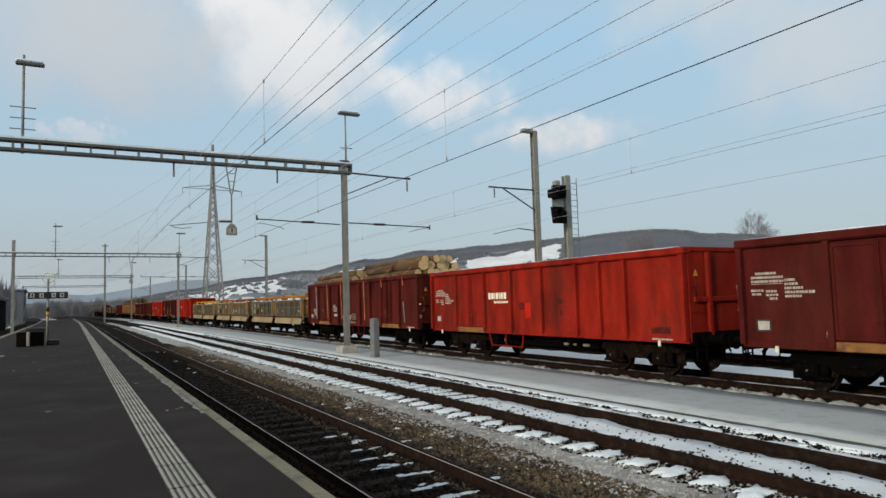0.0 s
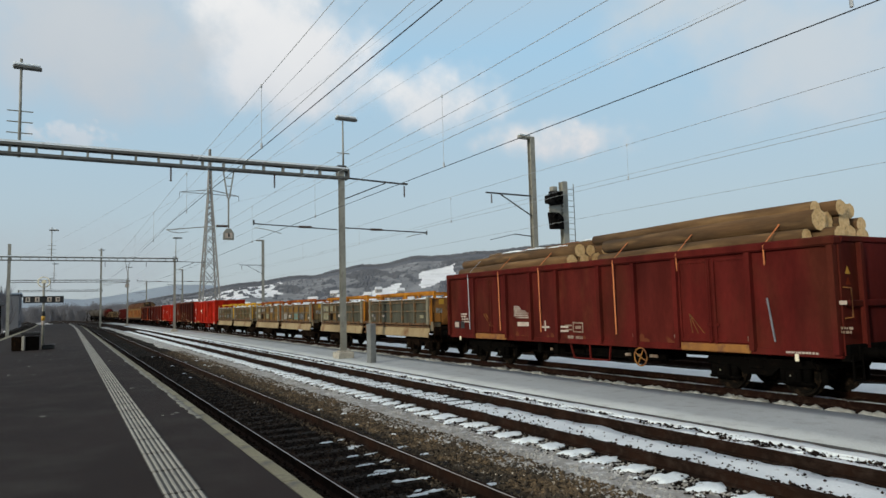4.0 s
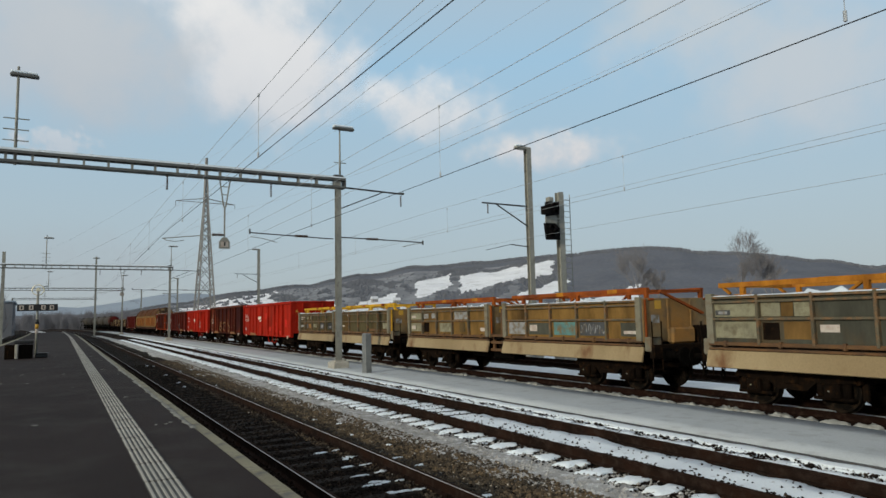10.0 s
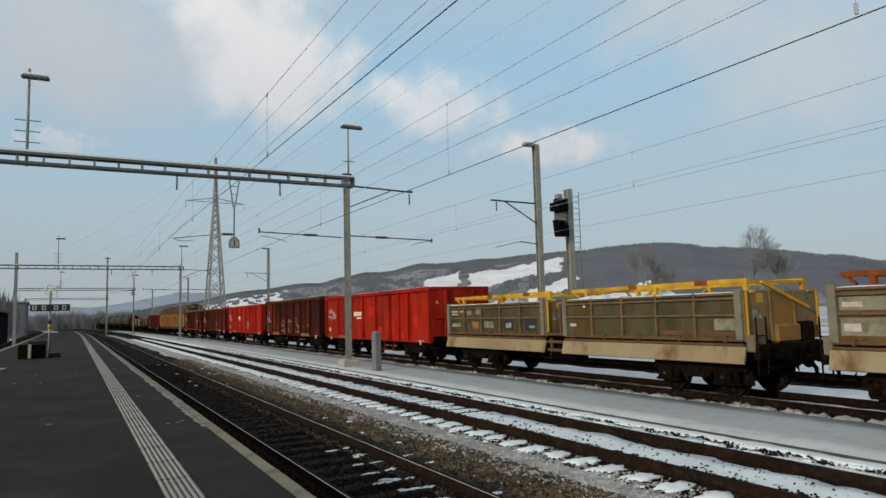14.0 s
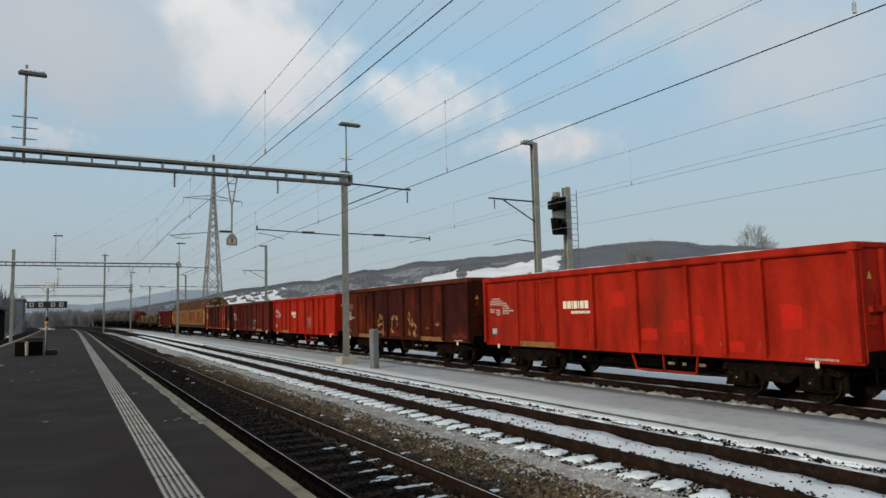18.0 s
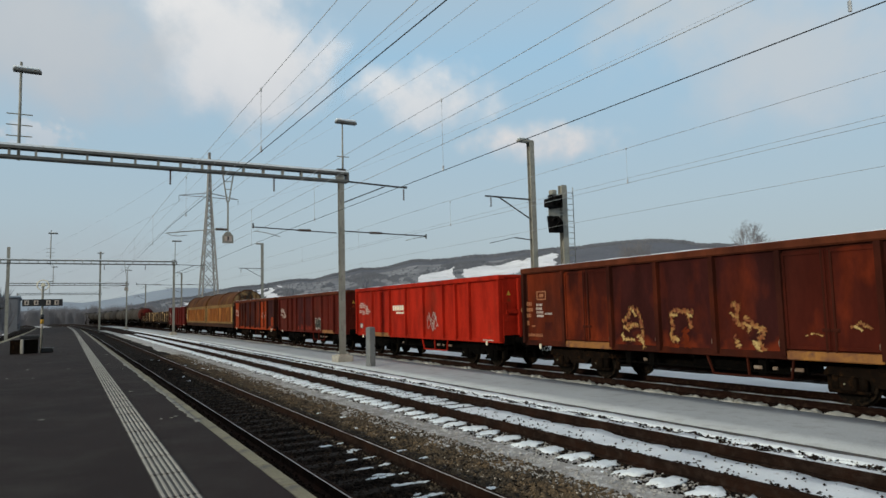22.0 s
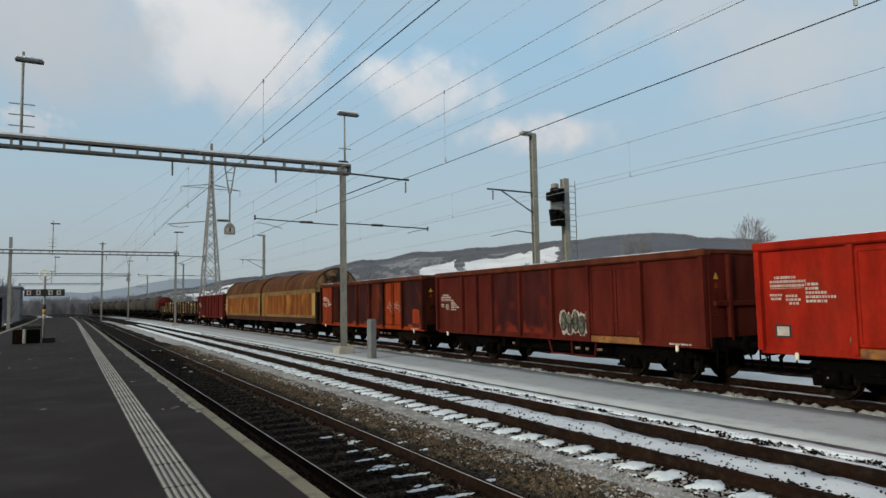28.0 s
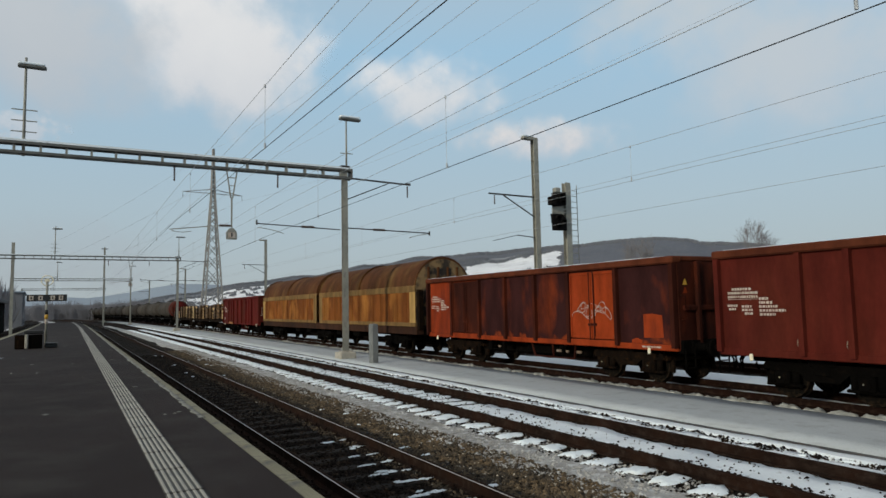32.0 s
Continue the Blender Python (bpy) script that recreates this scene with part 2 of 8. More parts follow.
def rbox(bm, x0, x1, y0, y1, z0, z1, r=0.02, mi=0):
    """A box with chamfered edges."""
    t = bmesh.new()
    box(t, x0, x1, y0, y1, z0, z1, mi)
    bmesh.ops.bevel(t, geom=t.edges[:], offset=min(r, 0.45 * min(abs(x1 - x0), abs(y1 - y0), abs(z1 - z0))), segments=1, affect="EDGES", clamp_overlap=True)
    merge(bm, t)


def merge(bm, t, m=None):
    if m is not None:
        bmesh.ops.transform(t, matrix=m, verts=t.verts)
    me = bpy.data.meshes.new("tmp")
    t.to_mesh(me)
    t.free()
    bm.from_mesh(me)
    bpy.data.meshes.remove(me)


def bar(bm, a, b, r, n=6, r2=None, mi=0, cap=True):
    """A round bar from a to b."""
    a, b = Vector(a), Vector(b)
    r2 = r if r2 is None else r2
    q = (b - a).to_track_quat("Z", "Y").to_matrix()
    rings = []
    for c, rr in ((a, r), (b, r2)):
        rings.append([bm.verts.new(c + q @ Vector((rr * math.cos(2 * math.pi * i / n), rr * math.sin(2 * math.pi * i / n), 0))) for i in range(n)])
    for i in range(n):
        f = bm.faces.new((rings[0][i], rings[0][(i + 1) % n], rings[1][(i + 1) % n], rings[1][i]))
        f.material_index, f.smooth = mi, n > 6
    if cap:
        bm.faces.new(rings[0][::-1]).material_index = mi
        bm.faces.new(rings[1]).material_index = mi


def tube(bm, pts, r, n=4):
    """A round bar along a bent line, all in one piece."""
    pts = [Vector(p) for p in pts]
    rings = []
    for i, p in enumerate(pts):
        d = pts[min(i + 1, len(pts) - 1)] - pts[max(i - 1, 0)]
        q = d.to_track_quat("Z", "Y").to_matrix()
        rings.append([bm.verts.new(p + q @ Vector((r * math.cos(6.2832 * k / n), r * math.sin(6.2832 * k / n), 0))) for k in range(n)])
    for a, b in zip(rings, rings[1:]):
        for k in range(n):
            bm.faces.new((a[k], a[(k + 1) % n], b[(k + 1) % n], b[k])).smooth = True
    bm.faces.new(rings[0][::-1])
    bm.faces.new(rings[-1])


def beam(bm, a, b, w, h, mi=0):
    """A square bar from a to b, w wide and h deep."""
    a, b = Vector(a), Vector(b)
    q = (b - a).to_track_quat("Z", "Y").to_matrix()
    v = [bm.verts.new(c + q @ Vector((sx * w / 2, sy * h / 2, 0))) for c in (a, b) for sx, sy in ((-1, -1), (1, -1), (1, 1), (-1, 1))]
    for f in ((3, 2, 1, 0), (4, 5, 6, 7), (0, 1, 5, 4), (1, 2, 6, 5), (2, 3, 7, 6), (3, 0, 4, 7)):
        bm.faces.new([v[i] for i in f]).material_index = mi


# ---- the line: straight at first, then a wide bend to the left ----
BEND_FROM, BEND_R = 80.0, 3000.0


def bend(y):
    d = max(0.0, y - BEND_FROM)
    return -d * d / (2 * BEND_R)


def heading(y):
    return math.degrees(math.atan(max(0.0, y - BEND_FROM) / BEND_R))


def along(x, y, z=0.0):
    return pose(x + bend(y), y, z, 0, 0, heading(y))


STATIONS = [-30, -12, 0, 5, 10, 15, 20, 26, 32, 40, 50, 60, 70, 80] + [90 + 15 * i for i in range(34)]
TRACK_X = {"track_1": 3.745, "track_2": 8.12, "track_3": 14.92, "track_4": 19.95, "track_0": -6.1}


def strip(name, profile, material, ys=None, closed=False, smooth=False):
    """A profile of (x, z) points drawn along the line."""
    ys = ys or STATIONS
    bm = bmesh.new()
    rows = [[bm.verts.new((x + bend(y), y, z)) for x, z in profile] for y in ys]
    k = len(profile)
    for a, b in zip(rows, rows[1:]):
        for i in range(k if closed else k - 1):
            f = bm.faces.new((a[i], b[i], b[(i + 1) % k], a[(i + 1) % k]))
            f.smooth = smooth
    if closed:
        bm.faces.new(rows[0])
        bm.faces.new(rows[-1][::-1])
    bmesh.ops.recalc_face_normals(bm, faces=bm.faces)
    return part(name, bm, material)


# ---- ground, ballast, tracks ----
def ground():
    bm = bmesh.new()
    xs = [-3000, -1200, -400, -120, -40, -12, 40, 120, 400, 1200, 3000]
    ys = [-1500, -300, -60, 0, 60, 200, 500, 1200, 3500]
    rows = [[bm.verts.new((x, y, -0.6)) for x in xs] for y in ys]
    for a, b in zip(rows, rows[1:]):
        for i in range(len(xs) - 1):
            bm.faces.new((a[i], a[i + 1], b[i + 1], b[i]))
    tagged(part("ground", bm, M_FIELD), "flat winter ground with thin snow", "ground", kind="structure")


def wavy_strip(name, x0, x1, z, material, wob0=0.06, wob1=0.06, y0=-6.0, y1=140.0, step=0.35, rise=0.02, seed=1, sides=0.12):
    """A thin uneven sheet of snow, ice or grit along the line, with ragged edges."""
    rng = random.Random(seed)
    bm = bmesh.new()
    rows, y = [], y0
    while y < y1:
        a = x0 + wob0 * (noise.noise((y * 1.7, seed * 7.3, 0)) * 1.4 + rng.uniform(-0.5, 0.5))
        b = x1 + wob1 * (noise.noise((y * 1.7, seed * 3.1, 5)) * 1.4 + rng.uniform(-0.5, 0.5))
        row = []
        for i in range(7):
            u = i / 6
            hgt = z + rise * noise.noise((y * 2.3, u * 4, seed)) - (sides if i in (0, 6) else 0)
            uu = 0 if i == 0 else 1 if i == 6 else (i - 1) / 4 * 0.96 + 0.02
            row.append(bm.verts.new((a + (b - a) * uu + bend(y), y, hgt)))
        rows.append(row)
        y += step * (1 + max(0, y) / 25)
    for a, b in zip(rows, rows[1:]):
        for i in range(6):
            bm.faces.new((a[i], a[i + 1], b[i + 1], b[i])).smooth = True
    return part(name, bm, material)


def stones(name, x0, x1, y0, y1, z, count, size, material, seed, power=1.0):
    """Loose stones, as one mesh."""
    rng = np.random.default_rng(seed)
    base = np.array([(1, 0, 0), (-1, 0, 0), (0, 1, 0), (0, -1, 0), (0, 0, 1), (0, 0, -1)], float)
    tri = np.array([(0, 2, 4), (2, 1, 4), (1, 3, 4), (3, 0, 4), (2, 0, 5), (1, 2, 5), (3, 1, 5), (0, 3, 5)])
    u = rng.random(count) ** power
    c = np.stack([x0 + (x1 - x0) * rng.random(count), y0 + (y1 - y0) * u, np.full(count, z)], 1)
    c[:, 2] += rng.normal(0, size * 0.25, count)
    s = size * rng.uniform(0.6, 1.4, (count, 1, 1)) * rng.uniform(0.55, 1.1, (count, 6, 1))
    a = rng.random(count) * 6.283
    v = base[None] * s * np.array([1, 1, 0.7])
    v = np.stack([v[..., 0] * np.cos(a)[:, None] - v[..., 1] * np.sin(a)[:, None], v[..., 0] * np.sin(a)[:, None] + v[..., 1] * np.cos(a)[:, None], v[..., 2]], -1) + c[:, None]
    f = (tri[None] + 6 * np.arange(count)[:, None, None]).reshape(-1, 3)
    me = bpy.data.meshes.new(name)
    me.from_pydata(v.reshape(-1, 3).tolist(), [], f.tolist())
    me.update()
    return part_mesh(name, me, material)


def rail_mesh(x, shiny):
    prof = [(-0.075, -0.172), (0.075, -0.172), (0.075, -0.158), (0.012, -0.14), (0.010, -0.045), (0.036, -0.035), (0.036, -0.006), (0.026, 0.0), (-0.026, 0.0), (-0.036, -0.006), (-0.036, -0.035), (-0.010, -0.045), (-0.012, -0.14), (-0.075, -0.158)]
    bm = bmesh.new()
    rows = [[bm.verts.new((x + px + bend(y), y, pz)) for px, pz in prof] for y in STATIONS]
    k = len(prof)
    for a, b in zip(rows, rows[1:]):
        for i in range(k):
            f = bm.faces.new((a[i], a[(i + 1) % k], b[(i + 1) % k], b[i]))
            f.material_index = 1 if shiny and i == 8 else 0
    bmesh.ops.recalc_face_normals(bm, faces=bm.faces)
    return bm


def tracks():
    sl = bmesh.new()
    rbox(sl, -1.3, 1.3, -0.125, 0.125, -0.33, -0.172, 0.015)
    sleeper_me = bpy.data.meshes.new("sleeper")
    sl.to_mesh(sleeper_me)
    sleeper_me.materials.append(M_SLEEPER)
    sl.free()
    pl = bmesh.new()
    rbox(pl, -0.15, 0.15, -0.075, 0.075, -0.176, -0.152, 0.006)
    for sx in (-1, 1):
        bar(pl, (sx * 0.1, 0.0, -0.16), (sx * 0.1, 0.0, -0.11), 0.018, 6)
    plate_me = bpy.data.meshes.new("baseplate")
    pl.to_mesh(plate_me)
    plate_me.materials.append(M_RAIL)
    pl.free()
    for name, x in TRACK_X.items():
        t = thing(name, "railway track with rusty rails on dark wooden sleepers", "railway track", kind="structure")
        for sx in (-1, 1):
            part("rail", rail_mesh(x + sx * 0.745, name in ("track_1", "track_0")), [M_RAILRED if name == "track_3" else M_RAIL, M_RAILTOP], t, "bright-topped steel rail" if name == "track_1" else "rust-brown steel rail")
        y = -4.0
        far = bmesh.new()
        while y < 190:
            m = along(x + random.uniform(-0.02, 0.02), y)
            if y < 64 and name != "track_0":
                s = new("sleeper", sleeper_me)
                s.parent, s.matrix_basis = t, m
                if name == "track_1" and y < 22:
                    for sx in (-1, 1):
                        b = new("baseplate", plate_me)
                        b.parent, b.matrix_basis = t, m @ pose(sx * 0.745, 0, 0)
            else:
                tmp = [bm_v for bm_v in box(far, -1.3, 1.3, -0.125, 0.125, -0.33, -0.172)]
                for v in tmp:
                    v.co = m @ v.co
            y += 0.62
        tagged(part("far_sleepers", far, M_SLEEPER, t), kind="stuff")
        tagged(strip("ballast_" + name, [(x - 2.9, -0.62), (x - 2.15, -0.215), (x - 0.75, -0.2), (x, -0.215), (x + 0.75, -0.2), (x + 2.15, -0.215), (x + 2.9, -0.62)], M_BALLAST), "dark brown stone ballast bed", "ballast", kind="structure")
    # loose stones where the lens passes near
    tagged(stones("ballast_stones", 4.75, 6.15, 4, 44, -0.185, 26000, 0.036, M_STONE, 3, 1.7), "loose brown ballast stones", "ballast", kind="stuff")
    tagged(stones("ballast_stones", 2.3, 4.75, 2.5, 40, -0.180, 26000, 0.034, M_BALLAST, 4, 1.6), "dark oily ballast stones", "ballast", kind="stuff")
    tagged(stones("ballast_stones", 4.2, 4.44, 3, 30, -0.178, 2400, 0.03, M_STONE, 9, 1.5), "brown stones beside a rail", "ballast", kind="stuff")
    tagged(stones("ballast_stones", 2.4, 5.2, 14, 100, -0.19, 9000, 0.045, M_LITSTONE, 10, 1.6), "brown stones of a far track bed, coloured as lit", "ballast", kind="stuff")
    tagged(stones("ballast_stones", 5.7, 7.3, 3, 50, -0.185, 9000, 0.035, M_SLUSH, 5, 1.5), "frosted grey ballast stones", "ballast", kind="stuff")
    tagged(stones("ballast_stones", 9.1, 9.86, 1, 60, -0.165, 2400, 0.034, M_BALLAST, 6, 1.5), "dark stones showing through snow", "ballast", kind="stuff")
    tagged(stones("ballast_stones", 13.1, 13.5, 4, 60, -0.17, 2200, 0.06, M_PATH, 7, 1.4), "frosted stones on a ballast shoulder", "ballast", kind="stuff")
    tagged(stones("ballast_stones", 13.5, 14.1, 4, 60, -0.2, 3600, 0.045, M_RUSTSTONE, 8, 1.4), "rusty ballast stones darkened by shade under a train", "ballast", kind="stuff")


def snow_lump(bm, cx, cy, z, lx, ly, hgt, rng, square=0.0, wob=0.55):
    """A flat ragged heap of snow. square: 0 round, 1 like the slab that it lies on."""
    n = 18
    ring = []
    for rr, zz in ((1.0, 0.0), (0.9, 0.7), (0.5, 1.0)):
        row = []
        for i in range(n):
            a = 2 * math.pi * (i + 0.3) / n
            ca, sa = math.cos(a), math.sin(a)
            k = 1 / max(abs(ca), abs(sa)) if square else 1.0
            k = 1 + (k - 1) * square
            w = 1 + wob * noise.noise((cx * 9 + ca * 2.5, cy * 9 + sa * 2.5, 0.3)) + rng.uniform(-0.09, 0.09)
            row.append(bm.verts.new((cx + lx * rr * w * k * ca + bend(cy), cy + ly * rr * w * k * sa, z + hgt * zz * (0.55 + 0.9 * rng.random()))))
        ring.append(row)
    for a, b in zip(ring, ring[1:]):
        for i in range(n):
            bm.faces.new((a[i], a[(i + 1) % n], b[(i + 1) % n], b[i])).smooth = True
    c = bm.verts.new((cx + bend(cy), cy, z + hgt))
    for i in range(n):
        bm.faces.new((ring[-1][i], ring[-1][(i + 1) % n], c)).smooth = True


def snow_cover():
    rng = random.Random(5)
    t2 = TRACK_X["track_2"]
    ends, mid, bits = bmesh.new(), bmesh.new(), bmesh.new()
    y = 3.44
    while y < 100:
        snow_lump(ends, t2 - 1.10 + rng.uniform(-0.04, 0.04), y, -0.178, 0.26 * rng.uniform(0.85, 1.12), 0.18 * rng.uniform(0.7, 1.15), 0.035, rng, 0.7, 0.62)
        for k in range(3):
            snow_lump(ends, t2 - 1.15 + rng.uniform(-0.3, 0.2), y + rng.uniform(-0.3, 0.3), -0.19, rng.uniform(0.03, 0.1), rng.uniform(0.03, 0.08), 0.02, rng)
        if y > 12.5:
            snow_lump(mid, t2 + rng.uniform(-0.03, 0.03), y + 0.31, -0.178, 0.57 * rng.uniform(0.9, 1.05), 0.235 * rng.uniform(0.85, 1.15), 0.03, rng, 0.85, 0.42)
        for k in range(4):
            snow_lump(ends, t2 + rng.uniform(0.95, 1.5), y + rng.uniform(-0.3, 0.3), -0.178, rng.uniform(0.05, 0.2), rng.uniform(0.05, 0.2), 0.03, rng)
        y += 0.62
    tagged(part("snow_on_sleepers", ends, M_SNOW), "snow lying on sleeper ends", "snow", kind="stuff")
    tagged(part("snow_between_rails", mid, M_SNOW), "snow lying between two rails", "snow", kind="stuff")
    tagged(wavy_strip("snow_bed", t2 - 0.54, t2 + 0.56, -0.14, M_SNOW, 0.13, 0.05, rise=0.045, seed=3, sides=0.07, step=0.1, y1=13.5), "uneven snow between rails", "snow", kind="stuff")
    verge = bmesh.new()
    y = 1.0
    while y < 70:
        u = rng.random()
        snow_lump(verge, 9.04 + 0.74 * u, y + rng.uniform(-0.1, 0.1), -0.182 + 0.03 * u, rng.uniform(0.03, 0.10), rng.uniform(0.06, 0.24), rng.uniform(0.015, 0.035), rng, 0.0, 0.9)
        y += 0.17 * (1 + y / 30)
    tagged(part("snow_verge", verge, M_SNOW), "ragged patches of snow beside a rail", "snow", kind="stuff")
    tagged(wavy_strip("snow_verge", 9.88, 10.24, -0.13, M_SNOW, 0.10, 0.01, rise=0.02, seed=6, step=0.15), "clean snow along a path", "snow", kind="stuff")
    tagged(wavy_strip("snow_verge", 9.2, 9.66, -0.15, M_SNOW, 0.05, 0.16, rise=0.05, seed=14, sides=0.05, step=0.09), "ragged snow along a rail", "snow", kind="stuff")
    tagged(stones("ballast_stones", 9.6, 9.95, 1, 60, -0.15, 2600, 0.034, M_BALLAST, 16, 1.5), "dark stones showing through snow", "ballast", kind="stuff")
    # dark stones that show through the snow
    tagged(stones("ballast_stones", t2 - 0.66, t2 - 0.2, 2, 50, -0.135, 2200, 0.032, M_BALLAST, 31, 1.5), "dark stones showing through snow", "ballast", kind="stuff")
    tagged(stones("ballast_stones", t2 - 1.5, t2 - 0.8, 5, 50, -0.186, 3600, 0.035, M_BALLAST, 32, 1.5), "dark stones between sleeper ends", "ballast", kind="stuff")
    tagged(stones("ballast_stones", t2 - 0.5, t2 + 0.55, 2, 50, -0.13, 900, 0.024, M_BALLAST, 33, 1.4), "dark stones showing through snow", "ballast", kind="stuff")
    humps = bmesh.new()
    y = 3.0
    while y < 90:
        snow_lump(humps, 13.42 + rng.uniform(-0.04, 0.04), y + rng.uniform(-0.05, 0.05), -0.2, 0.24 * rng.uniform(0.85, 1.15), 0.31 * rng.uniform(0.9, 1.08), 0.12 * rng.uniform(0.7, 1.2), rng, 0.15, 0.3)
        y += 0.62
    tagged(part("snow_humps", humps, M_HUMP), "old crusted snow on sleeper ends", "snow", kind="stuff")
    # bits of snow on the sleepers of the near track
    y = 3.44
    while y < 40:
        for _ in range(6 if y < 10 else 4):
            if rng.random() < (0.8 if y < 9.5 else 0.4 if y < 12 else 0.04):
                snow_lump(bits, 4.08 + rng.uniform(-0.28, 0.3), y + rng.uniform(-0.1, 0.1), -0.166, rng.uniform(0.04, 0.15), rng.uniform(0.012, 0.032), 0.018, rng, 0.0, 0.8)
        if rng.random() < 0.3:
            snow_lump(bits, 4.95 + rng.uniform(-0.2, 0.6), y + rng.uniform(-0.2, 0.2), -0.175, rng.uniform(0.03, 0.09), rng.uniform(0.02, 0.06), 0.018, rng)
        y += 0.62
    tagged(part("snow_bits", bits, M_SNOW), "small remains of snow on dark sleepers", "snow", kind="stuff")
    tagged(wavy_strip("icy_gravel", 5.75, 6.9, -0.182, M_SLUSH, 0.25, 0.1, rise=0.03, seed=8, sides=0.03), "grey icy gravel between tracks", "gravel", kind="stuff")
    tagged(wavy_strip("snow_far", 16.2, 18.45, -0.15, M_SNOW, 0.1, 0.1, rise=0.04, seed=9), "snow between two tracks", "snow", kind="stuff")
    tagged(wavy_strip("snow_far", 21.6, 30.0, -0.2, M_SNOW, 0.3, 0.6, rise=0.05, seed=10), "snow beyond the last track", "snow", kind="stuff")
    tagged(wavy_strip("snow_line", 15.06, 15.42, -0.162, M_SNOW, 0.09, 0.05, rise=0.03, seed=12, sides=0.03, step=0.2), "thin snow between two rails", "snow", kind="stuff")


def service_path():
    p = wavy_strip("service_path", 10.29, 13.3, -0.09, M_PATH, 0.0, 0.1, rise=0.012, seed=11, y1=200, sides=0.3)
    tagged(p, "trodden grey snow on a service path", "path", kind="structure")
    k = strip("path_edge", [(10.25, -0.3), (10.25, -0.115), (10.285, -0.105), (10.285, -0.3)], M_DARKSTEEL, closed=True)
    tagged(k, "narrow dark edging of the path", "kerb", kind="structure")


# ---- platform ----
def platform():
    P = 0.55
    ys = [y for y in STATIONS if -30 <= y <= 150]
    slab = strip("platform", [(-4.3, -0.6), (-4.3, P), (-3.9, P + 0.006), (1.812, P + 0.006), (1.812, -0.6)], M_ASPHALT, ys, closed=True)
    tagged(slab, "dark asphalt island platform", "platform", kind="structure")
    wall = strip("platform_wall", [(1.816, -0.6), (1.816, 0.37), (1.9, 0.37), (1.9, -0.6)], M_CONCRETE, ys, closed=True)
    tagged(wall, "dirty concrete platform wall", "wall", kind="structure")
    kb = bmesh.new()
    rbox(kb, 1.815, 1.975, -0.497, 0.497, 0.373, P + 0.004, 0.008)
    kme = bpy.data.meshes.new("kerb_stone")
    kb.to_mesh(kme)
    kb.free()
    kme.materials.append(M_KERB)
    kerb = thing("platform_edge", "pale concrete edge slabs along a platform", "kerb", kind="structure")
    for i in range(120):
        k = new("kerb_stone", kme)
        k.parent = kerb
        k.matrix_basis = along(random.uniform(-0.004, 0.004), -3 + i, random.uniform(-0.004, 0.004))
    # tactile strip
    st = thing("tactile_strip", "pale grey ribbed tactile strip on asphalt", "tactile strip", kind="structure")
    b = strip("strip_base", [(0.775, P - 0.02), (0.775, P + 0.012), (1.105, P + 0.012), (1.105, P - 0.02)], mat("strip_base_paint", (0.075, 0.075, 0.072), (0.05, 0.05, 0.05), 2, rough=0.8), ys, closed=True)
    b.parent = st
    for i in range(6):
        x = 0.784 + i * 0.0555
        r = strip("rib", [(x, P + 0.01), (x + 0.005, P + 0.018), (x + 0.026, P + 0.018), (x + 0.031, P + 0.01)], M_STRIP, ys)
        r.parent = st
    jb = bmesh.new()
    box(jb, 0.772, 1.108, -0.006, 0.006, P + 0.011, P + 0.0195)
    jme = bpy.data.meshes.new("joint")
    jb.to_mesh(jme)
    jb.free()
    jme.materials.append(M_ASPHALT)
    for i in range(24):
        j = new("joint", jme)
        j.parent, j.matrix_basis = st, pose(0, 1.62 + 1.0 * i, 0)
    # packed ice and grit left along the edge slabs
    tagged(wavy_strip("ice_remains", 1.765, 1.84, P + 0.011, M_ICE, 0.04, 0.012, y0=11, y1=90, rise=0.003, seed=21, sides=0.01, step=0.1), "dirty ice remains along platform edge", "ice", kind="stuff")
    bits = bmesh.new()
    rng = random.Random(17)
    for _ in range(30):
        y = 6 + 34 * rng.random()
        snow_lump(bits, rng.uniform(-3.6, 0.6) if rng.random() < 0.7 else rng.uniform(1.15, 1.6), y, P + 0.006, rng.uniform(0.015, 0.05), rng.uniform(0.02, 0.07), 0.006, rng)
    tagged(part("ice_crumbs", bits, M_ICE), "small crumbs of ice on asphalt", "ice", kind="stuff")
    # far side of the platform
    lk = strip("platform_edge_far", [(-4.36, -0.6), (-4.36, P + 0.004), (-4.02, P + 0.012), (-4.02, P - 0.05)], M_KERB, ys)
    tagged(lk, "pale concrete edge of the far platform side", "kerb", kind="structure")
    tagged(wavy_strip("snow_patch", -3.4, -2.35, P + 0.015, M_PATH, 0.2, 0.3, y0=15, y1=31, rise=0.01, seed=23, sides=0.012), "thin grey snow on asphalt", "snow", kind="stuff")


# ---- lineside masts and gantries ----
def h_post(name, z0, z1, w, parent, material=None, x=0.0, y=0.0):
    """A broad-flange steel post."""
    bm = bmesh.new()
    t, k = 0.022, w / 2
    prof = [(-k, -k), (k, -k), (k, -k + t), (t, -k + t), (t, k - t), (k, k - t), (k, k), (-k, k), (-k, k - t), (-t, k - t), (-t, -k + t), (-k, -k + t)]
    lo = [bm.verts.new((x + a, y + b, z0)) for a, b in prof]
    hi = [bm.verts.new((x + a, y + b, z1)) for a, b in prof]
    for i in range(12):
        bm.faces.new((lo[i], lo[(i + 1) % 12], hi[(i + 1) % 12], hi[i]))
    bm.faces.new(lo[::-1])
    bm.faces.new(hi)
    return part(name, bm, material or M_GALV, parent)


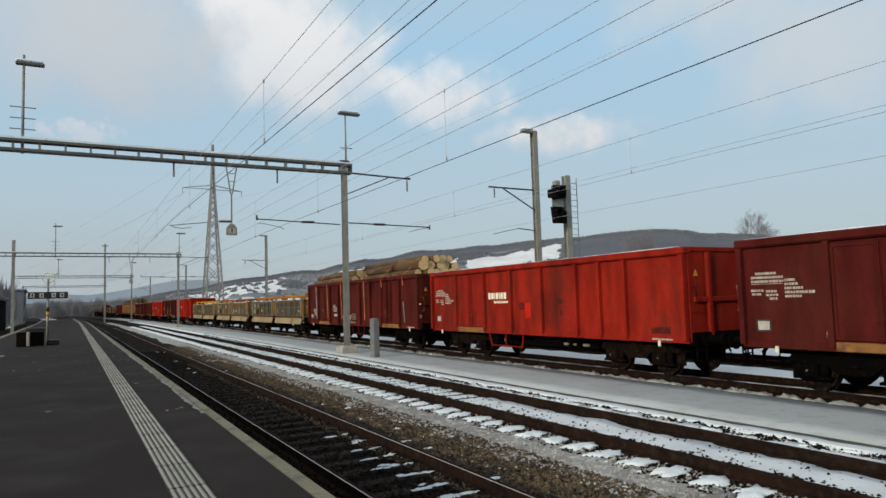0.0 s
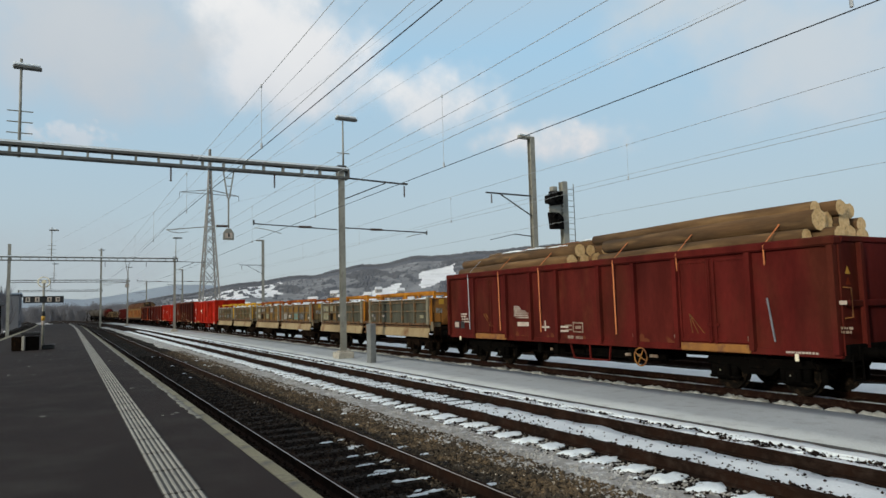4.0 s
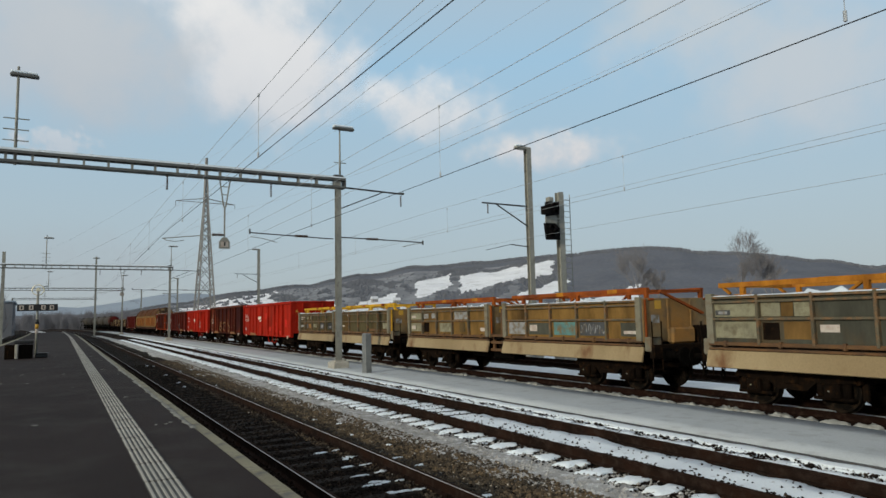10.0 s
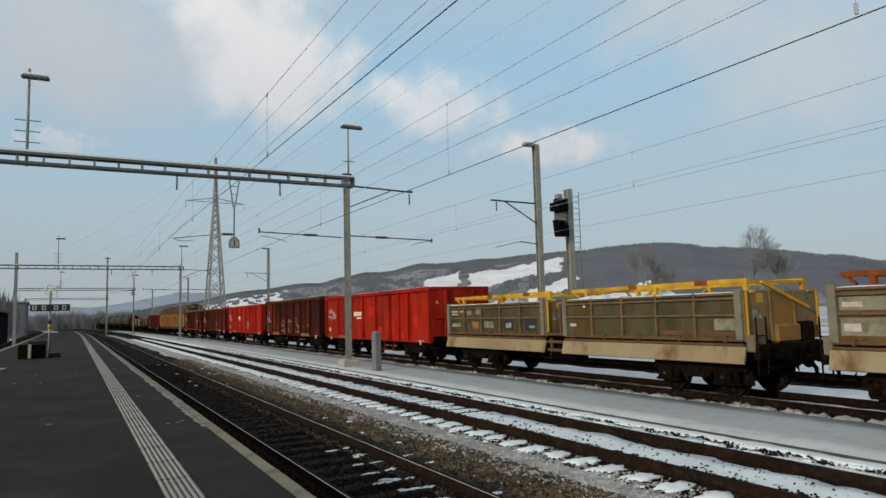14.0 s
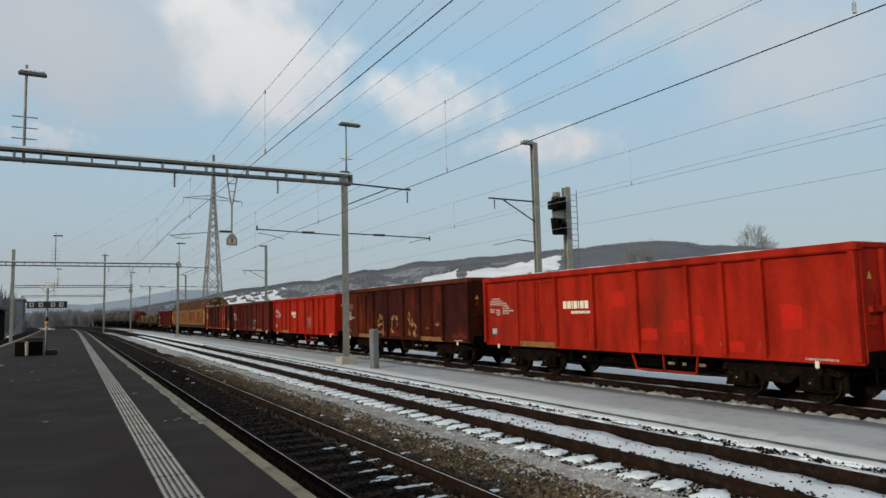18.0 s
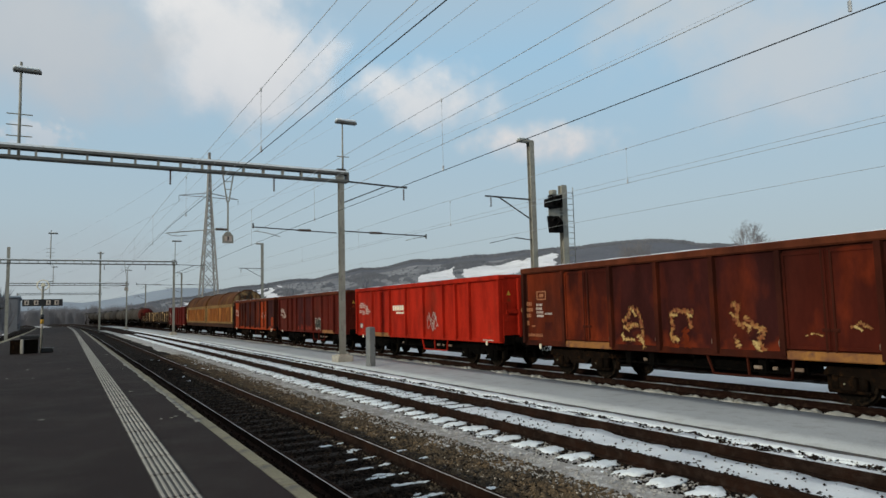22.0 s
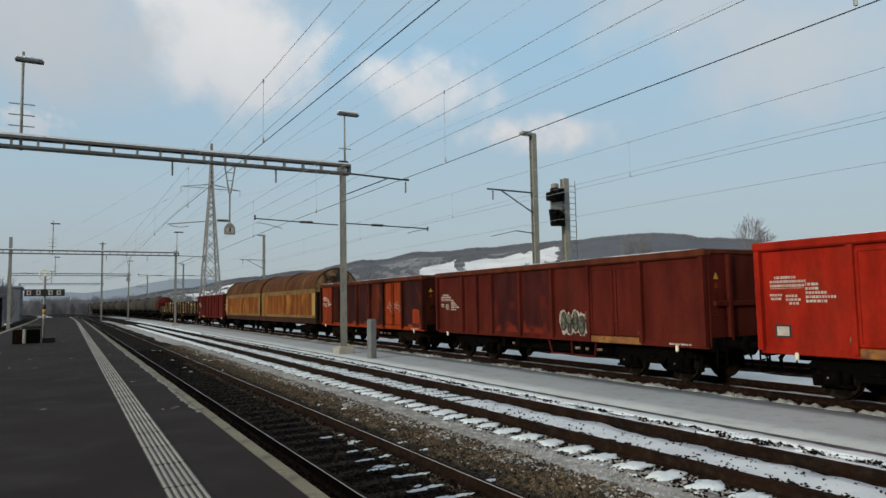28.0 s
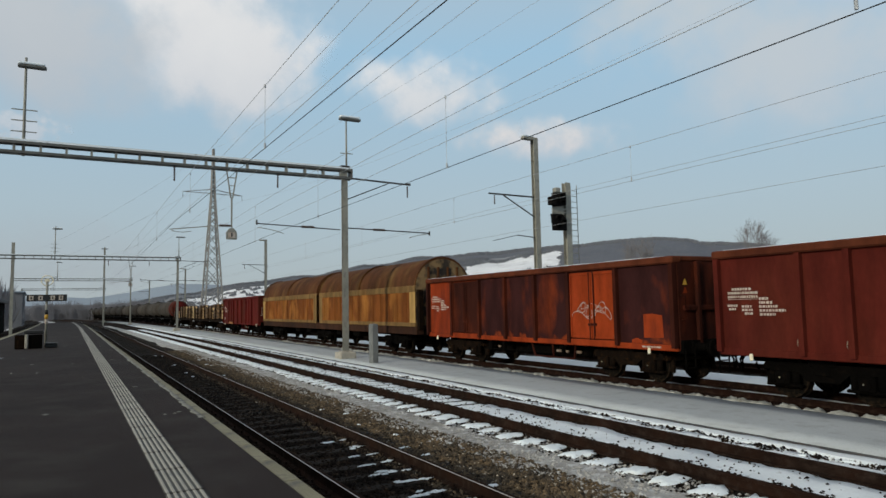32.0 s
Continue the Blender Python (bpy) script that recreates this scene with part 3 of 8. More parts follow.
def insulator(parent, x, y, z, length):
    bm = bmesh.new()
    n = max(3, int(length / 0.09))
    for i in range(n):
        zz = z - (i + 0.5) * length / n
        bar(bm, (x, y, zz - 0.02), (x, y, zz + 0.02), 0.055, 8, 0.04)
    bar(bm, (x, y, z), (x, y, z - length), 0.022, 6)
    return part("insulator", bm, M_INSUL, parent)


def lamp_head(parent, x0, x1, y, z, name="lamp_head"):
    bm = bmesh.new()
    rbox(bm, x0, x1, y - 0.13, y + 0.13, z - 0.06, z + 0.05, 0.03)
    o = part(name, bm, M_CHORD, parent, "flat grey lamp housing")
    c = bmesh.new()
    rbox(c, x0 + 0.02, x1 - 0.05, y - 0.13, y + 0.13, z + 0.054, z + 0.15, 0.03)
    part("snow_cap", c, M_SNOW, o, "snow on the lamp")
    return o


def gantry(y0, detail=True, xr=11.03, xl=-8.6, beam_z=(8.26, 8.62), mid=(), lamp_x=-1.72):
    g = thing("catenary_gantry", "grey steel lattice gantry over platform tracks", "gantry", along(0, y0), group="gantries")
    h_post("post", 0.2, 8.78, 0.235, g, x=xr + 0.035)
    h_post("post", -0.5, 8.78, 0.30, g, x=xl)
    for x in mid:
        h_post("post", -0.5, 10.0, 0.30, g, x=x)
    bm = bmesh.new()
    rbox(bm, xr - 0.36, xr + 0.4, -0.4, 0.4, -0.4, 0.2, 0.04)
    rbox(bm, xr - 0.22, xr + 0.28, -0.25, 0.25, 0.18, 0.25, 0.02)
    part("foundation", bm, M_CONCRETE, g, "pale concrete foundation block")
    z0, z1 = beam_z
    for nm, z in (("lower_chord", z0), ("upper_chord", z1)):
        for yy in (-0.17, 0.17):
            bm = bmesh.new()
            box(bm, xl, xr + 0.32, yy - 0.045, yy + 0.045, z - 0.05, z + 0.05)
            part(nm, bm, M_CHORD, g)
    x = xr - 0.15
    while x > xl:
        bm = bmesh.new()
        box(bm, x - 0.04, x + 0.04, -0.12, 0.12, z0 + 0.045, z1 - 0.045)
        part("batten", bm, M_GALV, g)
        x -= 0.86
    bm = bmesh.new()
    box(bm, xl, xr + 0.3, -0.22, 0.22, z1 + 0.052, z1 + 0.13)
    part("snow_cap", bm, M_SNOW, g, "thin snow on the top chord")
    bm = bmesh.new()
    rbox(bm, xr - 0.22, xr + 0.22, -0.25, 0.25, z1 + 0.12, z1 + 0.2, 0.02)
    rbox(bm, xr + 0.3, xr + 0.36, -0.24, 0.24, z0 - 0.06, z1 + 0.06, 0.01)
    part("post_cap", bm, M_DARKSTEEL, g)
    # lamp on the right post
    bm = bmesh.new()
    bar(bm, (xr + 0.14, 0, 8.8), (xr + 0.14, 0, 11.05), 0.05, 8, 0.035)
    bar(bm, (xr - 0.15, 0, 9.45), (xr + 0.45, 0, 9.45), 0.022, 6)
    part("lamp_mast", bm, M_GALV, g)
    lamp_head(g, xr - 0.2, xr + 0.85, 0, 11.1)
    # lamp on a thin mast on the beam
    bm = bmesh.new()
    xm = lamp_x
    bar(bm, (xm, 0, 8.15), (xm, 0, 11.95), 0.055, 8, 0.045)
    for z in (9.08, 9.5, 9.92):
        bar(bm, (xm - 0.42, 0, z), (xm + 0.42, 0, z), 0.022, 6)
    part("lamp_mast", bm, M_GALV, g)
    lamp_head(g, xm - 0.27, xm + 0.68, 0, 11.62)
    if not detail:
        return g
    # catenary hangers under the beam
    for x in (3.61, 7.92):
        insulator(g, x, 0, z0 - 0.05, 0.62)
    # drop frame and its insulator
    xh = 5.93
    bm = bmesh.new()
    for sx in (-1, 1):
        beam(bm, (xh + sx * 0.22, 0, z0 - 0.05), (xh + sx * 0.04, 0, z0 - 1.25), 0.05, 0.05)
    for z, w in ((7.9, 0.17), (7.55, 0.13), (7.2, 0.08)):
        bar(bm, (xh - w, 0, z), (xh + w, 0, z), 0.02, 5)
    beam(bm, (xh, 0, 7.05), (xh, 0, 5.72), 0.06, 0.06)
    part("drop_frame", bm, M_GALV, g)
    bm = bmesh.new()
    beam(bm, (3.45, 0, 5.57), (xh - 0.5, 0, 5.8), 0.035, 0.035)
    tube(bm, [(3.5, 0, 5.58), (3.62, 0, 5.5), (3.95, 0, 5.46), (4.3, 0, 5.52)], 0.014, 5)
    part("steady_arm", bm, M_GALV, g)
    bm = bmesh.new()
    bar(bm, (xh - 0.5, 0, 5.8), (xh, 0, 5.81), 0.035, 7)
    for i in range(6):
        u = xh - 0.47 + 0.075 * i
        bar(bm, (u - 0.022, 0, 5.805), (u + 0.022, 0, 5.805), 0.06, 7)
    part("insulator", bm, M_INSUL, g)
    bm = bmesh.new()
    v = [(-0.22, 5.22), (0.22, 5.22), (0.22, 5.52), (0.09, 5.7), (-0.09, 5.7), (-0.22, 5.52)]
    a = [bm.verts.new((xh + x, -0.05, z)) for x, z in v]
    b = [bm.verts.new((xh + x, 0.05, z)) for x, z in v]
    bm.faces.new(a)
    bm.faces.new(b[::-1])
    for i in range(6):
        bm.faces.new((a[i], b[i], b[(i + 1) % 6], a[(i + 1) % 6]))
    pl = part("signal_plate", bm, M_GALV, g, "small grey house-shaped plate")
    bm = bmesh.new()
    box(bm, xh - 0.15, xh + 0.15, -0.062, -0.054, 5.29, 5.52)
    part("plate_face", bm, M_WHITE, pl, "pale plate face")
    bm = bmesh.new()
    box(bm, xh - 0.03, xh + 0.03, -0.074, -0.066, 5.33, 5.5)
    part("mark", bm, M_BLACK, pl)
    # bracket to the right, for the far track
    bm = bmesh.new()
    beam(bm, (xr + 0.3, 0, 8.28), (14.42, 0, 8.18), 0.07, 0.07)
    beam(bm, (xr + 0.12, 0, 7.25), (13.3, 0, 8.16), 0.05, 0.05)
    bar(bm, (14.3, 0, 8.2), (14.5, 0, 8.2), 0.06, 6)
    part("bracket", bm, M_DARKSTEEL, g)
    insulator(g, 14.33, 0, 8.1, 0.55)
    # cross arm at contact wire height
    bm = bmesh.new()
    beam(bm, (6.98, 0, 5.96), (10.82, 0, 5.82), 0.045, 0.045)
    beam(bm, (11.08, 0, 5.92), (15.55, 0, 5.82), 0.05, 0.05)
    bar(bm, (7.0, 0, 5.9), (7.0, 0, 6.12), 0.04, 6)
    bar(bm, (15.52, 0, 5.7), (15.52, 0, 5.92), 0.04, 6)
    part("cross_arm", bm, M_DARKSTEEL, g)
    for x0, x1, z in ((9.0, 9.6, 5.89), (12.5, 13.1, 5.885)):
        bm = bmesh.new()
        bar(bm, (x0, 0, z), (x1, 0, z), 0.035, 7)
        for i in range(8):
            u = x0 + (x1 - x0) * (i + 0.5) / 8
            bar(bm, (u - 0.025, 0, z), (u + 0.025, 0, z), 0.06, 7)
        part("insulator", bm, M_INSUL, g)
    for x0, x1 in ((7.05, 8.2), (15.5, 14.4)):
        bm = bmesh.new()
        pts = [(x0 + (x1 - x0) * i / 6, 0, 5.78 - 0.22 * (i / 6) ** 1.6) for i in range(7)]
        tube(bm, pts, 0.016, 5)
        part("registration_arm", bm, M_GALV, g)
    return g


def cantilever_mast(x, y, lamp=True, top=11.25, arm_z=8.1, reach=3.1):
    g = thing("catenary_mast", "grey steel catenary mast with a bracket arm", "mast", along(x, y, 0), group="masts")
    h_post("post", -0.6, top, 0.30, g)
    bm = bmesh.new()
    rbox(bm, -0.4, 0.4, -0.4, 0.4, -0.65, 0.1, 0.04)
    part("foundation", bm, M_CONCRETE, g)
    bm = bmesh.new()
    beam(bm, (-0.15, 0, arm_z), (-reach, 0, arm_z + 0.03), 0.075, 0.075)
    beam(bm, (-0.15, 0, arm_z - 1.1), (-reach + 0.9, 0, arm_z), 0.055, 0.055)
    part("bracket", bm, M_DARKSTEEL, g)
    insulator(g, -reach + 0.35, 0, arm_z - 0.04, 0.5)
    bm = bmesh.new()
    beam(bm, (-0.15, 0, arm_z - 2.25), (-1.3, 0, arm_z - 2.15), 0.05, 0.05)
    beam(bm, (-1.3, 0, arm_z - 2.15), (-2.9, 0, arm_z - 2.5), 0.03, 0.03)
    part("steady_arm", bm, M_DARKSTEEL, g)
    if lamp:
        bm = bmesh.new()
        rbox(bm, -0.85, 0.18, -0.16, 0.16, top - 0.06, top + 0.1, 0.05)
        o = part("lamp_head", bm, M_GALV, g, "flat grey lamp housing")
        c = bmesh.new()
        rbox(c, -0.84, -0.1, -0.15, 0.15, top + 0.104, top + 0.19, 0.04)
        part("snow_cap", c, M_SNOW, o, "snow on the lamp")
    return g


def wire(name, x, z, r, material, sag=0.0, label="thin grey overhead line wire", span=56.0, y_post=29.3, y0=-20, y1=250, dx=0.0):
    """An overhead wire along the line; it hangs lower between the supports."""
    bm = bmesh.new()
    y, pts = y0, []
    while y <= y1:
        u = ((y - y_post) / span) % 1.0
        pts.append(Vector((x + dx * (1 - 2 * abs(u * 2 - 1)) + bend(y), y, z - sag * 4 * u * (1 - u))))
        y += 4.0 if y < 90 else 10.0
    rings = [[bm.verts.new(p + Vector((r * math.cos(a), 0, r * math.sin(a)))) for a in (0.5, 2.6, 4.7)] for p in pts]
    for a, b in zip(rings, rings[1:]):
        for i in range(3):
            bm.faces.new((a[i], a[(i + 1) % 3], b[(i + 1) % 3], b[i])).smooth = True
    return tagged(part(name, bm, material), label, "wire", group="overhead wires")


def catenary():
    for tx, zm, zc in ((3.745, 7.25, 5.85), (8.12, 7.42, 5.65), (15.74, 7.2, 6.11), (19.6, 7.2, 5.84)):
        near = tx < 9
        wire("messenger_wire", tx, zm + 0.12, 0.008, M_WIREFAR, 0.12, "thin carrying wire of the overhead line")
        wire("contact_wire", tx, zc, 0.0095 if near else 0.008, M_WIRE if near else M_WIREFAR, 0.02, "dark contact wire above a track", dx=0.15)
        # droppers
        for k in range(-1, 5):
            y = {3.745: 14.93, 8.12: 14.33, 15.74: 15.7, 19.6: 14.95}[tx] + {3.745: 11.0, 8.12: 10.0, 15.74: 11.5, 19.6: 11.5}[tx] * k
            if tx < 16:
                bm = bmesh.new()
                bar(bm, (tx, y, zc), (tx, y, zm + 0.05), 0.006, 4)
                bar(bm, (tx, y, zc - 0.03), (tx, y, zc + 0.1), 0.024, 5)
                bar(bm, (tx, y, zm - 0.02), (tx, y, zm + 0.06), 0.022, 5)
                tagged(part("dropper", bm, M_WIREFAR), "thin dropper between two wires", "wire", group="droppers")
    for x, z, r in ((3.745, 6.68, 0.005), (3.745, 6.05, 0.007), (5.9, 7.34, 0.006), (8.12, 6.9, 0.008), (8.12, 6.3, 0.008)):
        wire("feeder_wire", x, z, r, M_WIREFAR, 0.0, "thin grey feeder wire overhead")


# ---- the goods train ----
TX = TRACK_X["track_3"]
WAGONS = []       # (thing, place along the line at the start, wheelsets)
SHORT = 0.941     # plan lengths of the train to true metres


def shorten(w, heights=True):
    """Bring the body of a wagon, drawn to plan lengths, to its true length (and its heights about the eye's)."""
    k = SHORT if heights else 1.0
    m = Matrix.Translation((0, 0, EYE.z)) @ Matrix.Diagonal((1, SHORT, k, 1)) @ Matrix.Translation((0, 0, -EYE.z))
    done = set()
    for o in w.children_recursive:
        if o.data and o.data.name not in done:
            done.add(o.data.name)
            o.data.transform(m)


def travel(t):
    """Metres that the train has rolled after t seconds; it slows down gently."""
    u = t / 32.0
    return SHORT * (157.68 * u + 16.29 * u ** 2 - 24.15 * u ** 3 - 2.13 * u ** 4)


WHEEL_R = 0.46


def wheelset_mesh():
    bm = bmesh.new()
    for sx in (-1, 1):
        prof = [(0.06, 0.12), (0.06, 0.16), (0.03, 0.18), (0.025, 0.36), (0.045, 0.385), (0.068, 0.40), (0.068, 0.455), (-0.045, 0.462), (-0.068, 0.488), (-0.075, 0.40), (-0.03, 0.38), (-0.03, 0.18), (-0.09, 0.14)]
        n = 24
        rows = [[bm.verts.new((sx * (0.752 + px), pr * math.cos(2 * math.pi * i / n), pr * math.sin(2 * math.pi * i / n))) for px, pr in prof] for i in range(n)]
        for i in range(n):
            a, b = rows[i], rows[(i + 1) % n]
            for k in range(len(prof) - 1):
                bm.faces.new((a[k], b[k], b[k + 1], a[k + 1])).smooth = False
    bar(bm, (-0.95, 0, 0), (0.95, 0, 0), 0.085, 10)
    bmesh.ops.recalc_face_normals(bm, faces=bm.faces)
    me = bpy.data.meshes.new("wheelset")
    bm.to_mesh(me)
    bm.free()
    me.materials.append(M_WHEEL)
    return me


WHEEL_ME = wheelset_mesh()


def bogie_mesh(wb):
    """Side frames, springs, axle boxes and bolster of a bogie."""
    bm = bmesh.new()
    for sx in (-1, 1):
        x = sx * 1.0
        for sy in (-1, 1):
            y = sy * wb / 2
            rbox(bm, x - 0.13, x + 0.13, y - 0.17, y + 0.17, 0.3, 0.62, 0.04)
            bar(bm, (x, y, 0.46), (x + sx * 0.17, y, 0.46), 0.12, 10)
            bar(bm, (x + sx * 0.165, y + 0.02, 0.47), (x + sx * 0.176, y + 0.02, 0.47), 0.022, 6, mi=1)
            for k in (-0.27, 0.27):
                bar(bm, (x, y + k, 0.34), (x, y + k, 0.62), 0.085, 8)
            rbox(bm, x - 0.07, x + 0.07, y - 0.42, y + 0.42, 0.27, 0.34, 0.02)
        v = [(-wb / 2 - 0.5, 0.64), (-wb / 2 - 0.42, 0.80), (wb / 2 + 0.42, 0.80), (wb / 2 + 0.5, 0.64), (wb / 2 - 0.35, 0.60), (wb / 2 - 0.55, 0.42), (-wb / 2 + 0.55, 0.42), (-wb / 2 + 0.35, 0.60)]
        a = [bm.verts.new((x - 0.06, yy, z)) for yy, z in v]
        b = [bm.verts.new((x + 0.06, yy, z)) for yy, z in v]
        bm.faces.new(a)
        bm.faces.new(b[::-1])
        for i in range(8):
            bm.faces.new((a[i], b[i], b[(i + 1) % 8], a[(i + 1) % 8]))
        rbox(bm, x - 0.1, x + 0.1, -0.3, 0.3, 0.74, 0.9, 0.03)
        for sy in (-1, 1):
            rbox(bm, sx * 0.78 - 0.05, sx * 0.78 + 0.05, sy * (wb / 2 + 0.52) - 0.06, sy * (wb / 2 + 0.52) + 0.06, 0.28, 0.64, 0.02)
            beam(bm, (x, sy * 0.2, 0.5), (x, sy * (wb / 2 - 0.15), 0.72), 0.06, 0.06)
    rbox(bm, -1.1, 1.1, -0.18, 0.18, 0.55, 0.88, 0.03)
    for sy in (-1, 1):
        rbox(bm, -1.0, 1.0, sy * (wb / 2 + 0.48) - 0.05, sy * (wb / 2 + 0.48) + 0.05, 0.6, 0.74, 0.02)
    bmesh.ops.recalc_face_normals(bm, faces=bm.faces)
    me = bpy.data.meshes.new("bogie_frame")
    bm.to_mesh(me)
    bm.free()
    return me


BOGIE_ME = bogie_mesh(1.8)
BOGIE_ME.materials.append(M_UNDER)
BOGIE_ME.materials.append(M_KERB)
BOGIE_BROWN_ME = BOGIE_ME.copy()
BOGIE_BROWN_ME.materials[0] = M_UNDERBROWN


def buffer_mesh():
    bm = bmesh.new()
    bar(bm, (0, 0, 0), (0, -0.34, 0), 0.105, 10, 0.095)
    bar(bm, (0, -0.3, 0), (0, -0.58, 0), 0.075, 10)
    bar(bm, (0, -0.55, 0), (0, -0.60, 0), 0.23, 14, 0.21)
    rbox(bm, -0.17, 0.17, -0.03, 0.01, -0.17, 0.17, 0.02)
    me = bpy.data.meshes.new("buffer")
    bm.to_mesh(me)
    bm.free()
    me.materials.append(M_UNDER)
    return me


BUFFER_ME = buffer_mesh()


def small_mesh(name, build):
    bm = bmesh.new()
    build(bm)
    me = bpy.data.meshes.new(name)
    bm.to_mesh(me)
    bm.free()
    me.materials.append(M_UNDER)
    return me


HOOK_ME = small_mesh("drawhook", lambda bm: rbox(bm, -0.05, 0.05, -0.5, 0.0, -0.08, 0.06, 0.02))
LINK_ME = small_mesh("screw_link", lambda bm: tube(bm, [(0.07, -0.2, 0.0), (0.05, -0.45, -0.3), (0, -0.42, -0.52), (-0.05, -0.45, -0.3), (-0.07, -0.2, 0.0)], 0.026, 6))
HOSE_ME = small_mesh("brake_hose", lambda bm: tube(bm, [(0.32, 0.02, 0.0), (0.33, -0.12, -0.1), (0.33, -0.22, -0.28), (0.34, -0.26, -0.42), (0.36, -0.18, -0.55)], 0.028, 6))


def share(name, me, parent, m, label=""):
    ob = new(name, me)
    ob.parent, ob.matrix_basis = parent, m
    return tagged(ob, label)


def running_gear(w, length, pivot, brown=False, heights=True):
    """Two bogies with their wheelsets, buffers and couplings. length: over the headstocks."""
    sets = []
    length, pivot = length * SHORT, pivot * SHORT
    shorten(w, heights)
    for sy in (-1, 1):
        share("bogie", BOGIE_BROWN_ME if brown else BOGIE_ME, w, pose(0, sy * pivot / 2, 0))
        for k in (-0.9, 0.9):
            sets.append((share("wheelset", WHEEL_ME, w, pose(0, sy * pivot / 2 + k, WHEEL_R)), sy * pivot / 2 + k))
        for sx in (-1, 1):
            share("buffer", BUFFER_ME, w, pose(sx * 0.875, sy * length / 2, 1.03, 0, 0, 0 if sy < 0 else 180))
        m = pose(0, sy * length / 2, 1.0, 0, 0, 0 if sy < 0 else 180)
        share("drawhook", HOOK_ME, w, m)
        share("screw_link", LINK_ME, w, m)
        share("brake_hose", HOSE_ME, w, m)
        share("brake_hose", HOSE_ME, w, m @ pose(-0.66, 0, 0))
    return sets


def marks(w, x, items, material=None):
    """Painted bars on a side wall: (y from, y to, z from, z to)."""
    for y0, y1, z0, z1 in items:
        bm = bmesh.new()
        box(bm, x - 0.006, x - 0.002, y0, y1, z0, z1)
        part("marking", bm, material or M_WHITE, w)


def text_block(w, x, y, z, rows, rng, hgt=0.085, material=None):
    """Unreadable lettering as broken bars. y, z: its upper end; it runs towards -y (to the right for a viewer)."""
    for i, (start, run) in enumerate(rows):
        bm = bmesh.new()
        u = start
        while u < start + run:
            k = rng.uniform(0.02, 0.075)
            zz = z - i * hgt * 1.6
            box(bm, x - 0.006, x - 0.002, y - u - k, y - u, zz - hgt, zz)
            u += k + rng.uniform(0.012, 0.03)
        part("lettering", bm, material or M_WHITE, w)


def blot(bm, x, y, z, ry, rz, rng, n=11, rough=0.45):
    """A flat splash of paint on a side wall."""
    ring = []
    for i in range(n):
        a = 6.2832 * i / n
        k = 1 + rng.uniform(-rough, rough)
        ring.append(bm.verts.new((x, y + ry * k * math.cos(a), z + rz * k * math.sin(a))))
    bm.faces.new(ring)


def scrawl(w, x, y, z, ww, hh, col, rng, letters=5, width=0.03, label="white spray strokes"):
    """Rounded sprayed letters, from y towards -y."""
    for c in range(letters):
        yc, zc, lw, lh = y - ww * (c + 0.5) / letters, z + hh * 0.5, ww / letters * 0.42, hh * 0.48
        bm = bmesh.new()
        for k in range(3):
            a0, sweep = rng.uniform(0, 6.28), rng.choice((-1, 1)) * rng.uniform(0.9, 2.6)
            ry, rz, n = lw * rng.uniform(0.5, 1.0), lh * rng.uniform(0.6, 1.0), 12
            pts = [Vector((x - 0.004 - 0.0008 * k, yc + ry * math.cos(a0 + sweep * i / n), zc + rz * math.sin(a0 + sweep * i / n))) for i in range(n + 1)]
            side = []
            for i, p in enumerate(pts):
                d = (pts[min(i + 1, n)] - pts[max(i - 1, 0)]).normalized()
                o = Vector((0, -d.z, d.y)) * width * rng.uniform(0.6, 1.0)
                side.append((bm.verts.new(p + o), bm.verts.new(p - o)))
            for (p0, q0), (p1, q1) in zip(side, side[1:]):
                bm.faces.new((p0, p1, q1, q0))
        part("spray_letter", bm, col, w, label)


def splashes(w, x, spec, rng):
    """A sprayed tag: filled letters with a pale rim."""
    y, z, ww, hh, col, _ = spec
    for c in range(5):
        yc, zc = y - ww * (c + 0.5) / 5, z + hh * (0.5 + 0.06 * (-1) ** c)
        bm = bmesh.new()
        blot(bm, x - 0.008 - 0.0006 * c, yc, zc, ww * 0.14, hh * 0.5, rng, 14, 0.16)
        rim = part("graffiti", bm, col, w, "pale rim of a sprayed tag")
        bm = bmesh.new()
        blot(bm, x - 0.0125 - 0.0006 * c, yc, zc, ww * 0.115, hh * 0.42, rng, 14, 0.14)
        part("tag_fill", bm, M_TAGGREEN, rim, "grey-green spray fill")
        bm = bmesh.new()
        k = c % 3
        for q, wide, r in ((1.0, 0.088, 0.02), (0.45, 0.05, 0.014)):
            arc = [(x - 0.018 - 0.002 * c, yc + ww * wide * math.cos(u) * (1 if k != 1 or math.sin(u) > 0 else 0.5), zc + hh * 0.36 * q * math.sin(u) + hh * 0.07 * (1 - q)) for u in [0.9 + k * 0.5 + 5.2 * i / 14 for i in range(15)]]
            tube(bm, arc, r, 4)
        part("tag_stroke", bm, M_BLACK, rim, "dark spray stroke")


